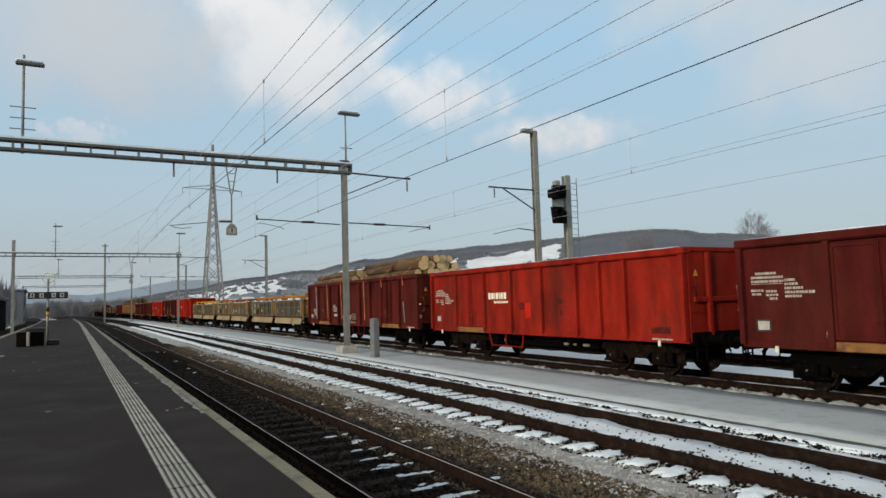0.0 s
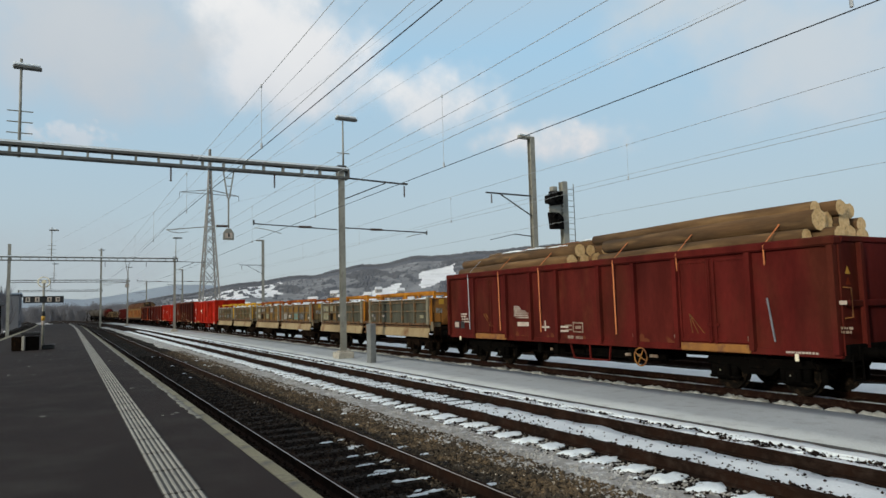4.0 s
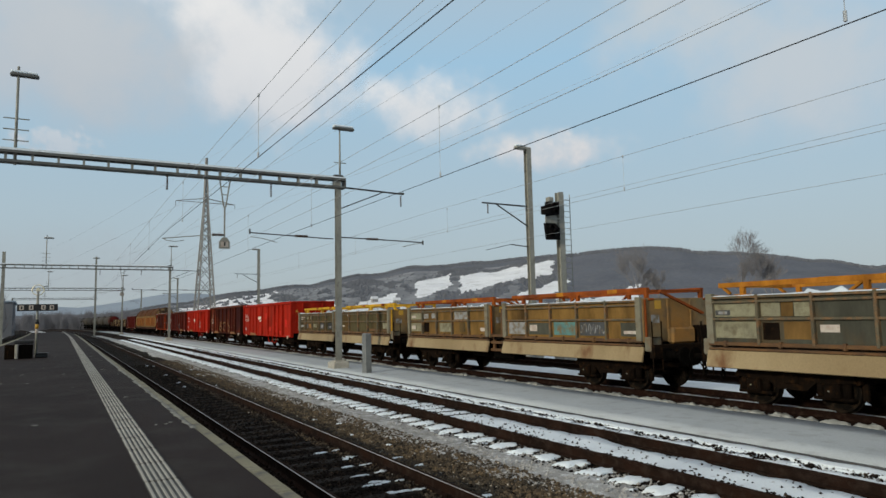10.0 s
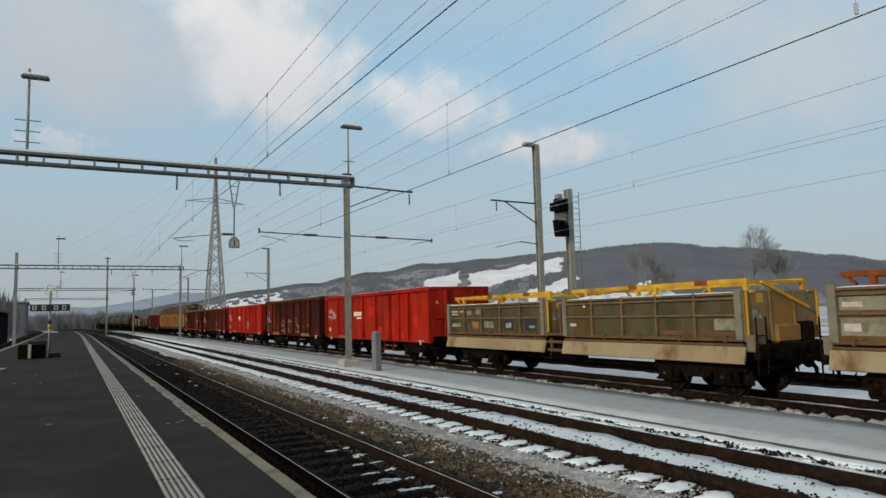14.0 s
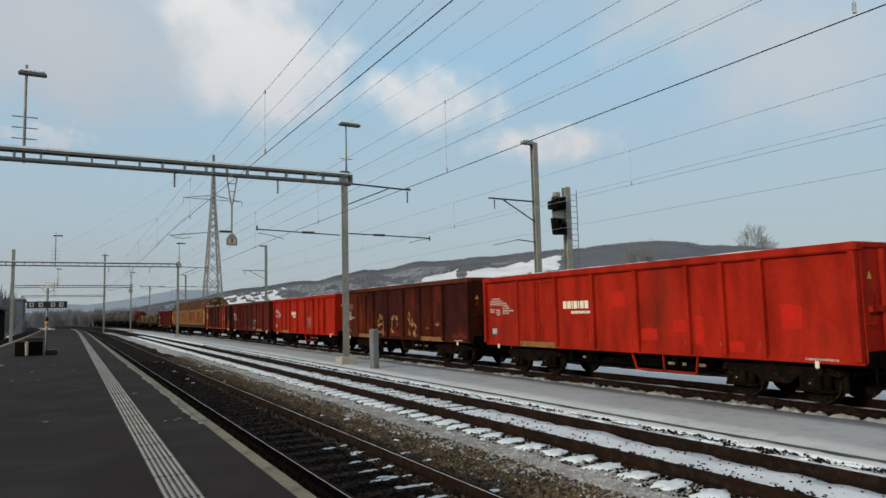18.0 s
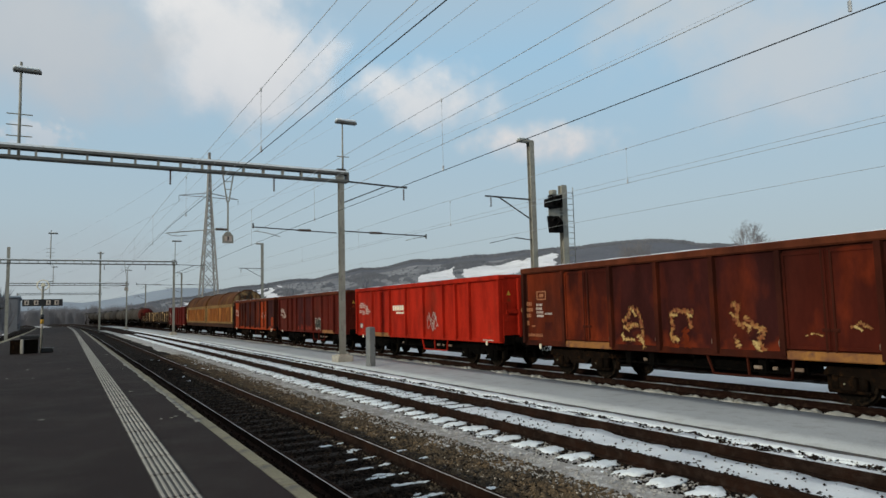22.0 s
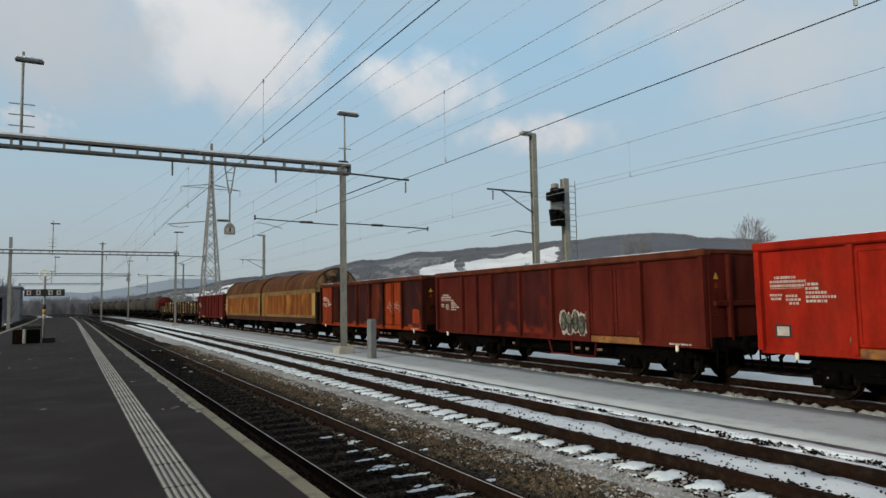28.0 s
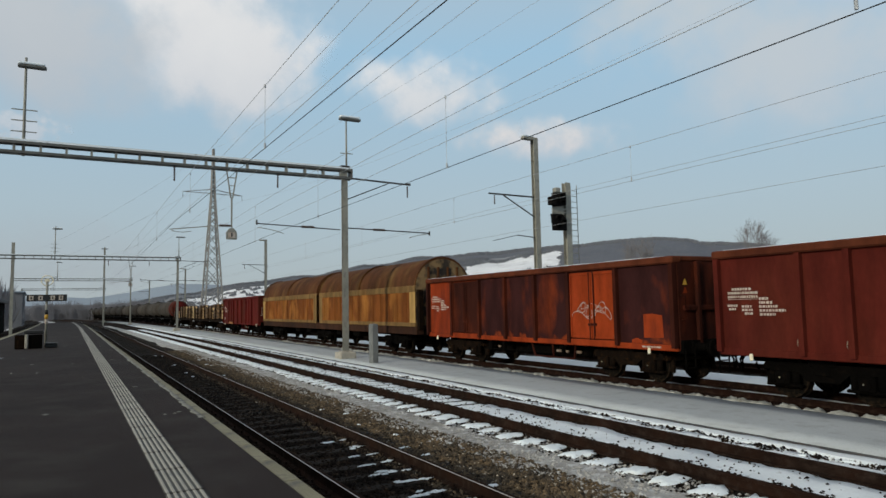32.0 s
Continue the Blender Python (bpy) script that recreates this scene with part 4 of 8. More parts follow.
def flaked_letters(w, x, rng):
    """Old sprayed letters, flaked to rusty orange with cream remains: (width, colour, points y, z)."""
    letters = [
        [(0.07, 0, [(2.2, 1.72), (1.98, 1.86), (1.86, 2.1), (1.62, 2.04), (1.52, 1.7), (1.46, 1.3)]), (0.06, 0, [(2.2, 1.55), (1.9, 1.66), (1.62, 1.58)]), (0.06, 1, [(2.2, 1.62), (2.0, 1.5), (1.82, 1.62), (1.62, 1.66)]),
         (0.05, 1, [(1.9, 2.1), (1.76, 1.98), (1.68, 1.85)]), (0.07, 1, [(2.22, 1.38), (2.18, 1.2)]), (0.05, 1, [(2.1, 1.22), (1.68, 1.23)]), (0.085, 1, [(1.64, 1.34), (1.52, 1.26), (1.42, 1.04)])],
        [(0.08, 0, [(0.5, 1.98), (0.1, 1.98), (-0.22, 1.95)]), (0.07, 0, [(0.5, 1.95), (0.44, 1.65), (0.5, 1.4)]), (0.07, 0, [(-0.05, 1.9), (-0.14, 1.55)]), (0.05, 1, [(0.5, 1.9), (0.32, 1.88), (0.2, 1.98)]),
         (0.05, 1, [(-0.05, 1.9), (-0.2, 1.86)]), (0.1, 1, [(0.5, 1.36), (0.4, 1.28), (0.28, 1.3)]), (0.13, 2, [(0.1, 1.55), (-0.02, 1.1)]), (0.11, 2, [(0.62, 1.08), (0.3, 1.06)])],
        [(0.08, 0, [(-1.32, 2.1), (-1.5, 2.12), (-1.42, 1.75), (-1.62, 1.6)]), (0.08, 0, [(-1.62, 1.85), (-1.95, 1.6), (-2.16, 1.55), (-2.0, 1.3), (-2.1, 1.1)]), (0.06, 0, [(-1.35, 1.4), (-1.5, 1.12)]),
         (0.05, 1, [(-1.28, 1.95), (-1.4, 1.85)]), (0.05, 1, [(-1.6, 1.72), (-1.8, 1.6), (-1.72, 1.45)]), (0.06, 1, [(-2.1, 1.62), (-2.02, 1.5)]), (0.08, 1, [(-1.42, 1.32), (-1.5, 1.16)]), (0.08, 1, [(-1.85, 1.3), (-1.95, 1.2), (-2.02, 1.08)])],
        [(0.022, 1, [(-3.05, 1.42), (-3.3, 1.5), (-3.52, 1.44)])],
        [(0.04, 0, [(-4.05, 1.62), (-4.25, 1.72), (-4.45, 1.6)]), (0.03, 1, [(-4.12, 1.66), (-4.3, 1.55)])]]
    for strokes in letters:
        for k, (width, colour, pts) in enumerate(strokes):
            bm = bmesh.new()
            lift = x - 0.006 - 0.012 * (colour == 1) - 0.0015 * k - (0.055 if pts[0][0] < -2.5 else 0.0)
            dense = [Vector((lift, a[0] + (b[0] - a[0]) * q / 11 + rng.gauss(0, width * 0.16), a[1] + (b[1] - a[1]) * q / 11 + rng.gauss(0, width * 0.16))) for a, b in zip(pts, pts[1:]) for q in range(12)]
            for n_, (a, b) in enumerate(zip(dense, dense[1:])):
                if (b - a).length < 1e-4 or rng.random() < (0.08, 0.3, 0.0)[colour]:
                    continue
                d = (b - a).normalized()
                o, up = Vector((0, -d.z, d.y)) * width * 1.3, Vector((-0.0003 * (n_ % 40) - 0.0001 * n_, 0, 0))
                bm.faces.new([bm.verts.new(q + up) for q in (a - o * rng.uniform(0.1, 1), b - o * rng.uniform(0.1, 1), b + o * rng.uniform(0.1, 1), a + o * rng.uniform(0.1, 1))])
            tagged(part("spray_stroke", bm, (M_RUSTDAB, M_GRAFFY, M_ORANGESHEET)[colour], w, ("rusty orange spray", "flaked cream spray", "red touched-up sheet")[colour]), kind="stuff")


M_TAGGREEN = mat("tag_grey_green", (0.11, 0.125, 0.085), (0.075, 0.08, 0.06), 4, (0.1, 0.02, 0.012), 7, 0.6, rough=0.8, bump=0)


def snow_ridge(x0, x1, y0, y1, z, rng, height):
    """A thin uneven line of snow that lies on a rail."""
    bm = bmesh.new()
    n = int((y1 - y0) / 0.35)
    seed = rng.random() * 40
    rows = []
    for i in range(n + 1):
        y = y0 + (y1 - y0) * i / n
        h = max(0.0, height * (0.75 + 1.1 * noise.noise((seed, y * 0.8, 3)) + 0.5 * noise.noise((seed, y * 2.9, 7))))
        if i in (0, n):
            h = 0.0
        rows.append([bm.verts.new((x0, y, z - 0.004)), bm.verts.new((x0 + 0.05, y, z + h)), bm.verts.new((x1 - 0.05, y, z + h * 0.9)), bm.verts.new((x1, y, z - 0.004))])
    for a, b in zip(rows, rows[1:]):
        for k in range(3):
            bm.faces.new((a[k], b[k], b[k + 1], a[k + 1])).smooth = True
    bmesh.ops.recalc_face_normals(bm, faces=bm.faces)
    return bm


def open_wagon(y_mid, colour, label, length=14.4, ribs=(0.93, 2.77, 4.97), door_at=3.87, leaf=0.52, seed=0, top=3.36, logo=None, brown_gear=False, door_paint=None, sill_paint=None, graffiti=None, notice=True, patches=(), doors_painted=(-1, 1), bays=None, rib_paint=None, patch_paint=None, handwheel=False, sills=(1,), doors=(-1, 1), rail_paint=None, top_snow=0.02, lettered=True, letter_z=0.0, top_paint=None, stains=(), step_at=(-0.5, -2.9)):
    """A high-sided bogie open wagon: ribbed steel sides, top rail, doors, sill, ends."""
    rng = random.Random(seed)
    w = thing("open_wagon", label, "goods wagon", group="open wagons")
    hl, hw, z0 = length / 2, 1.4, 0.98
    wall = colour
    # side sheets and ribs
    for sx in (-1, 1):
        bm = bmesh.new()
        box(bm, sx * hw - 0.03, sx * hw + 0.03, -hl, hl, z0, top - 0.1)
        part("side_wall", bm, wall, w)
        bm = bmesh.new()
        rbox(bm, sx * hw - 0.16, sx * hw + 0.16, -hl - 0.05, hl + 0.05, top - 0.19, top, 0.035)
        part("top_rail", bm, top_paint or rib_paint or wall, w)
        if top_snow:
            part("snow_cap", snow_ridge(sx * hw - 0.12, sx * hw + 0.13, -hl, hl, top, rng, top_snow), M_SNOW, w, "thin snow on the top rail")
        bm = bmesh.new()
        rbox(bm, sx * hw - 0.06, sx * hw + 0.075, -hl, hl, z0 - 0.06, z0 + 0.1, 0.02)
        part("lower_rail", bm, sill_paint or wall, w)
        for y in [k * r for k in (-1, 1) for r in (*ribs, hl - 0.06)] + [-k * door_at for k in (-1, 1) if -k not in doors]:
            bm = bmesh.new()
            a = [(hw + 0.03, y - 0.07), (hw + 0.15, y - 0.066), (hw + 0.15, y + 0.066), (hw + 0.03, y + 0.07)]
            lo = [bm.verts.new((sx * px, py, z0 + 0.02)) for px, py in a]
            hi = [bm.verts.new((sx * px, py, top - 0.19)) for px, py in a]
            for k in range(4):
                bm.faces.new((lo[k], lo[(k + 1) % 4], hi[(k + 1) % 4], hi[k]))
            bm.faces.new(lo)
            bmesh.ops.recalc_face_normals(bm, faces=bm.faces)
            part("rib", bm, rib_paint or wall, w)
            if abs(y) < hl - 0.2 and sx < 0:
                bm = bmesh.new()
                tube(bm, [(-hw - 0.06, y + 0.12, z0 + 0.36), (-hw - 0.09, y + 0.12, z0 + 0.3), (-hw - 0.09, y + 0.125, z0 + 0.25), (-hw - 0.05, y + 0.12, z0 + 0.2)], 0.014, 5)
                part("tie_ring", bm, M_RING, w, "worn pale tie ring")
        # sheets of another colour between the ribs
        edges = [hl - 0.14] + [r for r in ribs[::-1]] + [-r for r in ribs] + [-hl + 0.14]
        for k, m in (bays or {}).items():
            bm = bmesh.new()
            box(bm, sx * (hw + 0.032) - 0.002, sx * (hw + 0.032) + 0.002, edges[k + 1] + 0.075, edges[k] - 0.075, z0 + 0.11, top - 0.14)
            part("sheet", bm, m, w)
        # doors: pairs of leaves between ribs
        for yd in [k * door_at for k in doors]:
            for k in (-1, 1):
                bm = bmesh.new()
                rbox(bm, sx * (hw + 0.03) - 0.025, sx * (hw + 0.03) + 0.025, yd + k * (leaf + 0.015) - leaf, yd + k * (leaf + 0.015) + leaf, z0 + 0.16, top - 0.24, 0.02)
                d = part("door", bm, door_paint if door_paint and (1 if yd > 0 else -1) in doors_painted else wall, w)
                bm = bmesh.new()
                bar(bm, (sx * (hw + 0.08), yd + k * 0.1, z0 + 0.1), (sx * (hw + 0.08), yd + k * 0.1, top - 0.26), 0.026, 6)
                rbox(bm, sx * (hw + 0.08) - 0.02, sx * (hw + 0.08) + 0.02, yd + k * 0.1 - 0.09, yd + k * 0.1 + 0.09, z0 + 0.55, z0 + 0.62, 0.01)
                part("door_bar", bm, wall, d)
                yl, hl2 = yd + k * (leaf + 0.015), leaf - 0.02
                bm = bmesh.new()
                xf = sx * (hw + 0.068)
                for ya, yb, za, zb in ((yl - hl2, yl + hl2, z0 + 0.18, z0 + 0.24), (yl - hl2, yl + hl2, top - 0.33, top - 0.27), (yl - hl2, yl - hl2 + 0.06, z0 + 0.24, top - 0.33), (yl + hl2 - 0.06, yl + hl2, z0 + 0.24, top - 0.33)):
                    box(bm, xf - 0.016, xf + 0.016, ya, yb, za, zb)
                part("door_frame", bm, door_paint if door_paint and (1 if yd > 0 else -1) in doors_painted else wall, d)
            bm = bmesh.new()
            rbox(bm, sx * (hw + 0.06) - 0.05, sx * (hw + 0.06) + 0.05, yd - 2 * leaf, yd + 2 * leaf, z0 - 0.05, z0 + 0.14, 0.02)
            painted = (1 if yd > 0 else -1) in sills
            part("door_sill", bm, M_YELLOWSILL if painted else sill_paint or wall, w, "worn yellow door sill" if painted else "")
    for sy in (-1, 1):
        bm = bmesh.new()
        box(bm, -hw + 0.03, hw - 0.03, sy * hl - 0.03, sy * hl + 0.03, z0, top - 0.1)
        part("end_wall", bm, wall, w)
        bm = bmesh.new()
        rbox(bm, -hw + 0.08, hw - 0.08, sy * hl - 0.07, sy * hl + 0.08, top - 0.13, top, 0.025)
        part("top_rail", bm, top_paint or wall, w)
        for x in (-0.7, 0.7):
            bm = bmesh.new()
            rbox(bm, x - 0.07, x + 0.07, sy * (hl + 0.08) - 0.055, sy * (hl + 0.08) + 0.055, z0, top - 0.13, 0.02)
            part("end_post", bm, wall, w)
        bm = bmesh.new()
        rbox(bm, -1.25, 1.25, sy * (hl + 0.07) - 0.045, sy * (hl + 0.07) + 0.045, 1.95, 2.09, 0.02)
        part("end_rail", bm, wall, w)
        # warning plates and pale handrails
        for z, m in ((2.62, M_YELLOW), (2.4, M_ORANGE)):
            bm = bmesh.new()
            v = [bm.verts.new((-1.12 + q, sy * (hl + 0.035), z + r)) for q, r in ((-0.09, 0), (0.09, 0), (0.0, 0.17))]
            bm.faces.new(v)
            part("warning_sign", bm, m, w)
        bm = bmesh.new()
        tube(bm, [(-1.3, sy * (hl + 0.03), 2.35), (-1.3, sy * (hl + 0.2), 2.33), (-1.3, sy * (hl + 0.2), 1.75), (-1.3, sy * (hl + 0.03), 1.72)], 0.018, 5)
        part("handrail", bm, rail_paint or M_LOGO, w, "" if rail_paint else "cream handrail")
        # ladder at the corner
        bm = bmesh.new()
        for x in (-1.32, -0.98):
            bar(bm, (x, sy * (hl + 0.14), 0.48), (x, sy * (hl + 0.14), 1.0), 0.02, 6)
        for k in range(2):
            bar(bm, (-1.32, sy * (hl + 0.14), 0.5 + k * 0.26), (-0.98, sy * (hl + 0.14), 0.5 + k * 0.26), 0.016, 6)
        part("corner_step", bm, M_UNDER, w)
        bm = bmesh.new()
        rbox(bm, -1.36, 1.36, sy * hl - 0.1, sy * hl + 0.1, 0.86, 1.2, 0.02)
        part("headstock", bm, M_UNDER, w)
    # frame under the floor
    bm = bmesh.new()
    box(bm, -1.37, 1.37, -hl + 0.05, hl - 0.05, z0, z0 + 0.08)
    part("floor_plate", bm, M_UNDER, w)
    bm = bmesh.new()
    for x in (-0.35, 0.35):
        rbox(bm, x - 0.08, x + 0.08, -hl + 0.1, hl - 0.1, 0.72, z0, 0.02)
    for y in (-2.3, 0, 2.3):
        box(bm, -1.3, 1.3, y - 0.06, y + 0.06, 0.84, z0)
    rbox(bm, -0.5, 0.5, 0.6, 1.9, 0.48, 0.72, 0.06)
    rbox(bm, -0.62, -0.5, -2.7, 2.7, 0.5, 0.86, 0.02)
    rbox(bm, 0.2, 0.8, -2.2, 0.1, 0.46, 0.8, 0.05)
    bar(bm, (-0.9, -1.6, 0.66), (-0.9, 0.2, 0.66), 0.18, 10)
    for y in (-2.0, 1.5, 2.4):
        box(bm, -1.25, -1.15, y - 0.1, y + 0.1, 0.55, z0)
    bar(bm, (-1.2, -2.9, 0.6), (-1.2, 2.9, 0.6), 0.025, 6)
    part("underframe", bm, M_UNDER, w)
    bm = bmesh.new()
    ya, yb = step_at
    for p, q in (((ya, z0), (ya - 0.2, 0.5)), ((yb, z0), (yb + 0.08, 0.5)), (((ya + yb) / 2, z0), ((ya + yb) / 2 - 0.03, 0.5)), ((ya - 0.2, 0.5), (yb + 0.08, 0.5))):
        beam(bm, (-1.36, *p), (-1.36, *q), 0.05, 0.04)
    part("step_frame", bm, wall, w)
    for y, ln in ((-1.9, 0.22), (-2.35, 0.12), (-2.9, 0.3), (1.7, 0.12)):
        bm = bmesh.new()
        rbox(bm, -1.3, -1.24, y - ln / 2, y + ln / 2, 0.66, 0.74, 0.015)
        part("brake_rod_head", bm, M_RING, w, "worn pale brake rigging")
    x = -hw - 0.03
    # small plates and hooks along the sill
    for y in (hl - 0.9, -hl + 1.0):
        bm = bmesh.new()
        rbox(bm, x - 0.08, x - 0.02, y - 0.045, y + 0.045, 0.82, 0.98, 0.02)
        part("rope_hook", bm, M_LOGO, w, "cream rope hook")
    text_block(w, x - 0.05, -hl + 1.25, z0 + 0.05, [(0, 0.7)], rng, 0.045)
    if lettered:
        text_block(w, x, hl - 0.3, 2.6 + letter_z, [(0.12, 0.5), (0.0, 0.85), (0, 0.8)], rng, 0.055)
        marks(w, x, [(hl - 1.12, hl - 0.3, 2.475 + letter_z, 2.487 + letter_z), (hl - 1.12, hl - 0.3, 2.335 + letter_z, 2.345 + letter_z)])
        text_block(w, x, hl - 0.28, 2.22 + letter_z, [(0, 0.28), (0.03, 0.2)], rng, 0.05)
        text_block(w, x, hl - 0.68, 2.2 + letter_z, [(0, 0.26), (0, 0.3), (0.08, 0.2)], rng, 0.05)
        text_block(w, x, hl - 1.16, 2.44 + 1.5 * letter_z, [(0.0, 0.25), (0.0, 0.3), (0, 0.42), (0, 0.66), (0.0, 0.42)], rng, 0.055)
    for y0, y1, za, zb, m in [(*p, patch_paint or M_TOUCHUP) for p in patches] + [(*p, M_STAIN) for p in stains]:
        bm = bmesh.new()
        bm.faces.new([bm.verts.new((x - 0.009, a + rng.uniform(-0.03, 0.03), c + rng.uniform(-0.04, 0.04))) for a, c in ((y0, za), (y1, za), (y1, zb), ((y0 + y1) / 2, zb + 0.03), (y0, zb))])
        part("touch_up", bm, m, w)
    if notice:
        marks(w, x + 0.002, [(hl - 0.77, hl - 0.37, 1.28, 1.56)], M_BLACK)
        marks(w, x - 0.003, [(hl - 0.72, hl - 0.42, 1.32, 1.52)])
    if logo is not None:
        u = logo
        for k in range(7):
            ww = 0.17 if k not in (2, 4) else 0.06
            bm = bmesh.new()
            box(bm, x - 0.006, x - 0.002, u - ww, u, 2.17, 2.4)
            part("logo_bar", bm, M_LOGO, w)
            u -= ww + 0.045
        text_block(w, x, logo - 0.4, 2.1, [(0, 0.95)], rng, 0.085, M_LOGO)
    if handwheel:
        bm = bmesh.new()
        tube(bm, [(x - 0.03, -2.6 + 0.24 * math.cos(6.2832 * i / 16), 0.68 + 0.24 * math.sin(6.2832 * i / 16)) for i in range(17)], 0.022, 5)
        hwl = part("brake_handwheel", bm, M_YELLOWSILL, w, "tan brake handwheel")
        for k in range(2):
            bm = bmesh.new()
            a = 0.5 + 1.5708 * k
            bar(bm, (x - 0.03, -2.6 - 0.23 * math.cos(a), 0.68 - 0.23 * math.sin(a)), (x - 0.03, -2.6 + 0.23 * math.cos(a), 0.68 + 0.23 * math.sin(a)), 0.016, 5)
            part("spoke", bm, M_YELLOWSILL, hwl)
    if graffiti and graffiti[5] >= 12:
        splashes(w, x, graffiti, rng)
        graffiti = None
    if graffiti:
        y, z, ww, hh, col, kk = graffiti
        bm = bmesh.new()
        lift = 0.0
        ph = rng.random() * 6
        line = [Vector((x - 0.007, y - ww * (0.1 + 0.8 * i / 90 + 0.16 * math.sin(i * 0.42 + ph)), z + hh * (0.5 + 0.3 * math.sin(i * 0.31 + ph) + 0.17 * math.sin(i * 0.83)))) for i in range(91)]
        for a, b in zip(line, line[1:]):
            d = (b - a).normalized()
            p = Vector((0, -d.z, d.y)) * (0.008 if kk == 4 else 0.011)
            lift += 0.00005
            o = Vector((-lift - (0.032 if kk == 4 else 0), 0, 0))
            bm.faces.new([bm.verts.new(q + o) for q in (a - p, b - p, b + p, a + p)])
        part("graffiti", bm, col, w, "sprayed scribble")
    sets = running_gear(w, length + 0.2, length - 4.7, brown_gear, False)
    WAGONS.append((w, y_mid, sets))
    return w


M_RING = mat("worn_tie_ring", (0.24, 0.19, 0.15), (0.14, 0.09, 0.06), 8, rough=0.6, bump=0)
M_STAIN = mat("dark_rub_mark", (0.075, 0.0125, 0.0095), (0.055, 0.011, 0.009), 3, (0.12, 0.015, 0.01), 5, 0.6, rough=0.8, bump=0, spec=0.05)
M_YELLOWSILL = mat("worn_yellow", (0.27, 0.118, 0.021), (0.18, 0.07, 0.017), 2, (0.1, 0.035, 0.02), 5, 0.6, rough=0.7)
M_RED = paint("traffic_red", (0.27, 0.0165, 0.0085), (0.2, 0.0138, 0.0078), (0.12, 0.017, 0.010), 0.6)
M_RED2 = paint("bright_red", (0.335, 0.0175, 0.0075), (0.265, 0.015, 0.007), (0.18, 0.02, 0.0095), 0.66)
M_WINE = paint("wine_red", (0.092, 0.0115, 0.0092), (0.066, 0.0095, 0.008), (0.065, 0.015, 0.009), 0.60)
M_RUSTY = paint("rust_brown", (0.042, 0.0105, 0.006), (0.027, 0.008, 0.0055), (0.10, 0.019, 0.007), 0.62)
M_DARKSHEET = rising_rust("dark_stained_sheet", (0.034, 0.0105, 0.0098), (0.024, 0.0085, 0.0082), (0.17, 0.03, 0.009), 0.85, 1.25)
M_DARKSHEET2 = rising_rust("brown_stained_sheet", (0.036, 0.0086, 0.0072), (0.026, 0.007, 0.0062), (0.115, 0.019, 0.0075), 0.9, 1.5)
M_WINESHEET = rising_rust("purple_stained_sheet", (0.045, 0.0105, 0.0095), (0.034, 0.009, 0.0085), (0.13, 0.018, 0.01), 1.0, 1.5)
M_ORANGESHEET = paint("orange_rust_sheet", (0.15, 0.0235, 0.007), (0.10, 0.0165, 0.006), (0.05, 0.012, 0.007), 0.58)
M_RUSTY2 = paint("rust_red_brown", (0.09, 0.0138, 0.009), (0.063, 0.011, 0.0076), (0.075, 0.015, 0.009), 0.60)
M_ORANGE = paint("orange_red", (0.25, 0.037, 0.0095), (0.2, 0.03, 0.009), (0.11, 0.02, 0.010), 0.62)
M_TOUCHUP = mat("fresh_red_touch_up", (0.5, 0.013, 0.006), (0.4, 0.014, 0.006), 3, (0.35, 0.02, 0.008), 5, 0.56, rough=0.7, bump=0, spec=0.1)
M_YELLOW = mat("yellow_plate", (0.5, 0.28, 0.03), rough=0.6, bump=0)
M_RUSTO = paint("flaking_orange_rust", (0.056, 0.0098, 0.0056), (0.032, 0.0075, 0.005), (0.19, 0.028, 0.0075), 0.57)
M_GRAFF = mat("graffiti_white", (0.38, 0.36, 0.33), (0.28, 0.23, 0.2), 4, rough=0.6, bump=0)
M_RUSTDAB = mat("rusty_spray", (0.2, 0.055, 0.012), (0.12, 0.026, 0.008), 5, (0.32, 0.18, 0.05), 9, 0.58, rough=0.8, bump=0)
M_TANMARK = mat("faded_tan_mark", (0.30, 0.13, 0.055), (0.2, 0.075, 0.03), 5, rough=0.7, bump=0)
# top rail colour of the brown wagons, lighter than their sides
M_TOPBROWN = paint("brown_top_rail", (0.105, 0.030, 0.014), (0.075, 0.021, 0.011), (0.055, 0.016, 0.009), 0.6)
M_GRAFFY = mat("graffiti_cream", (0.44, 0.31, 0.115), (0.29, 0.14, 0.036), 3, rough=0.6, bump=0)


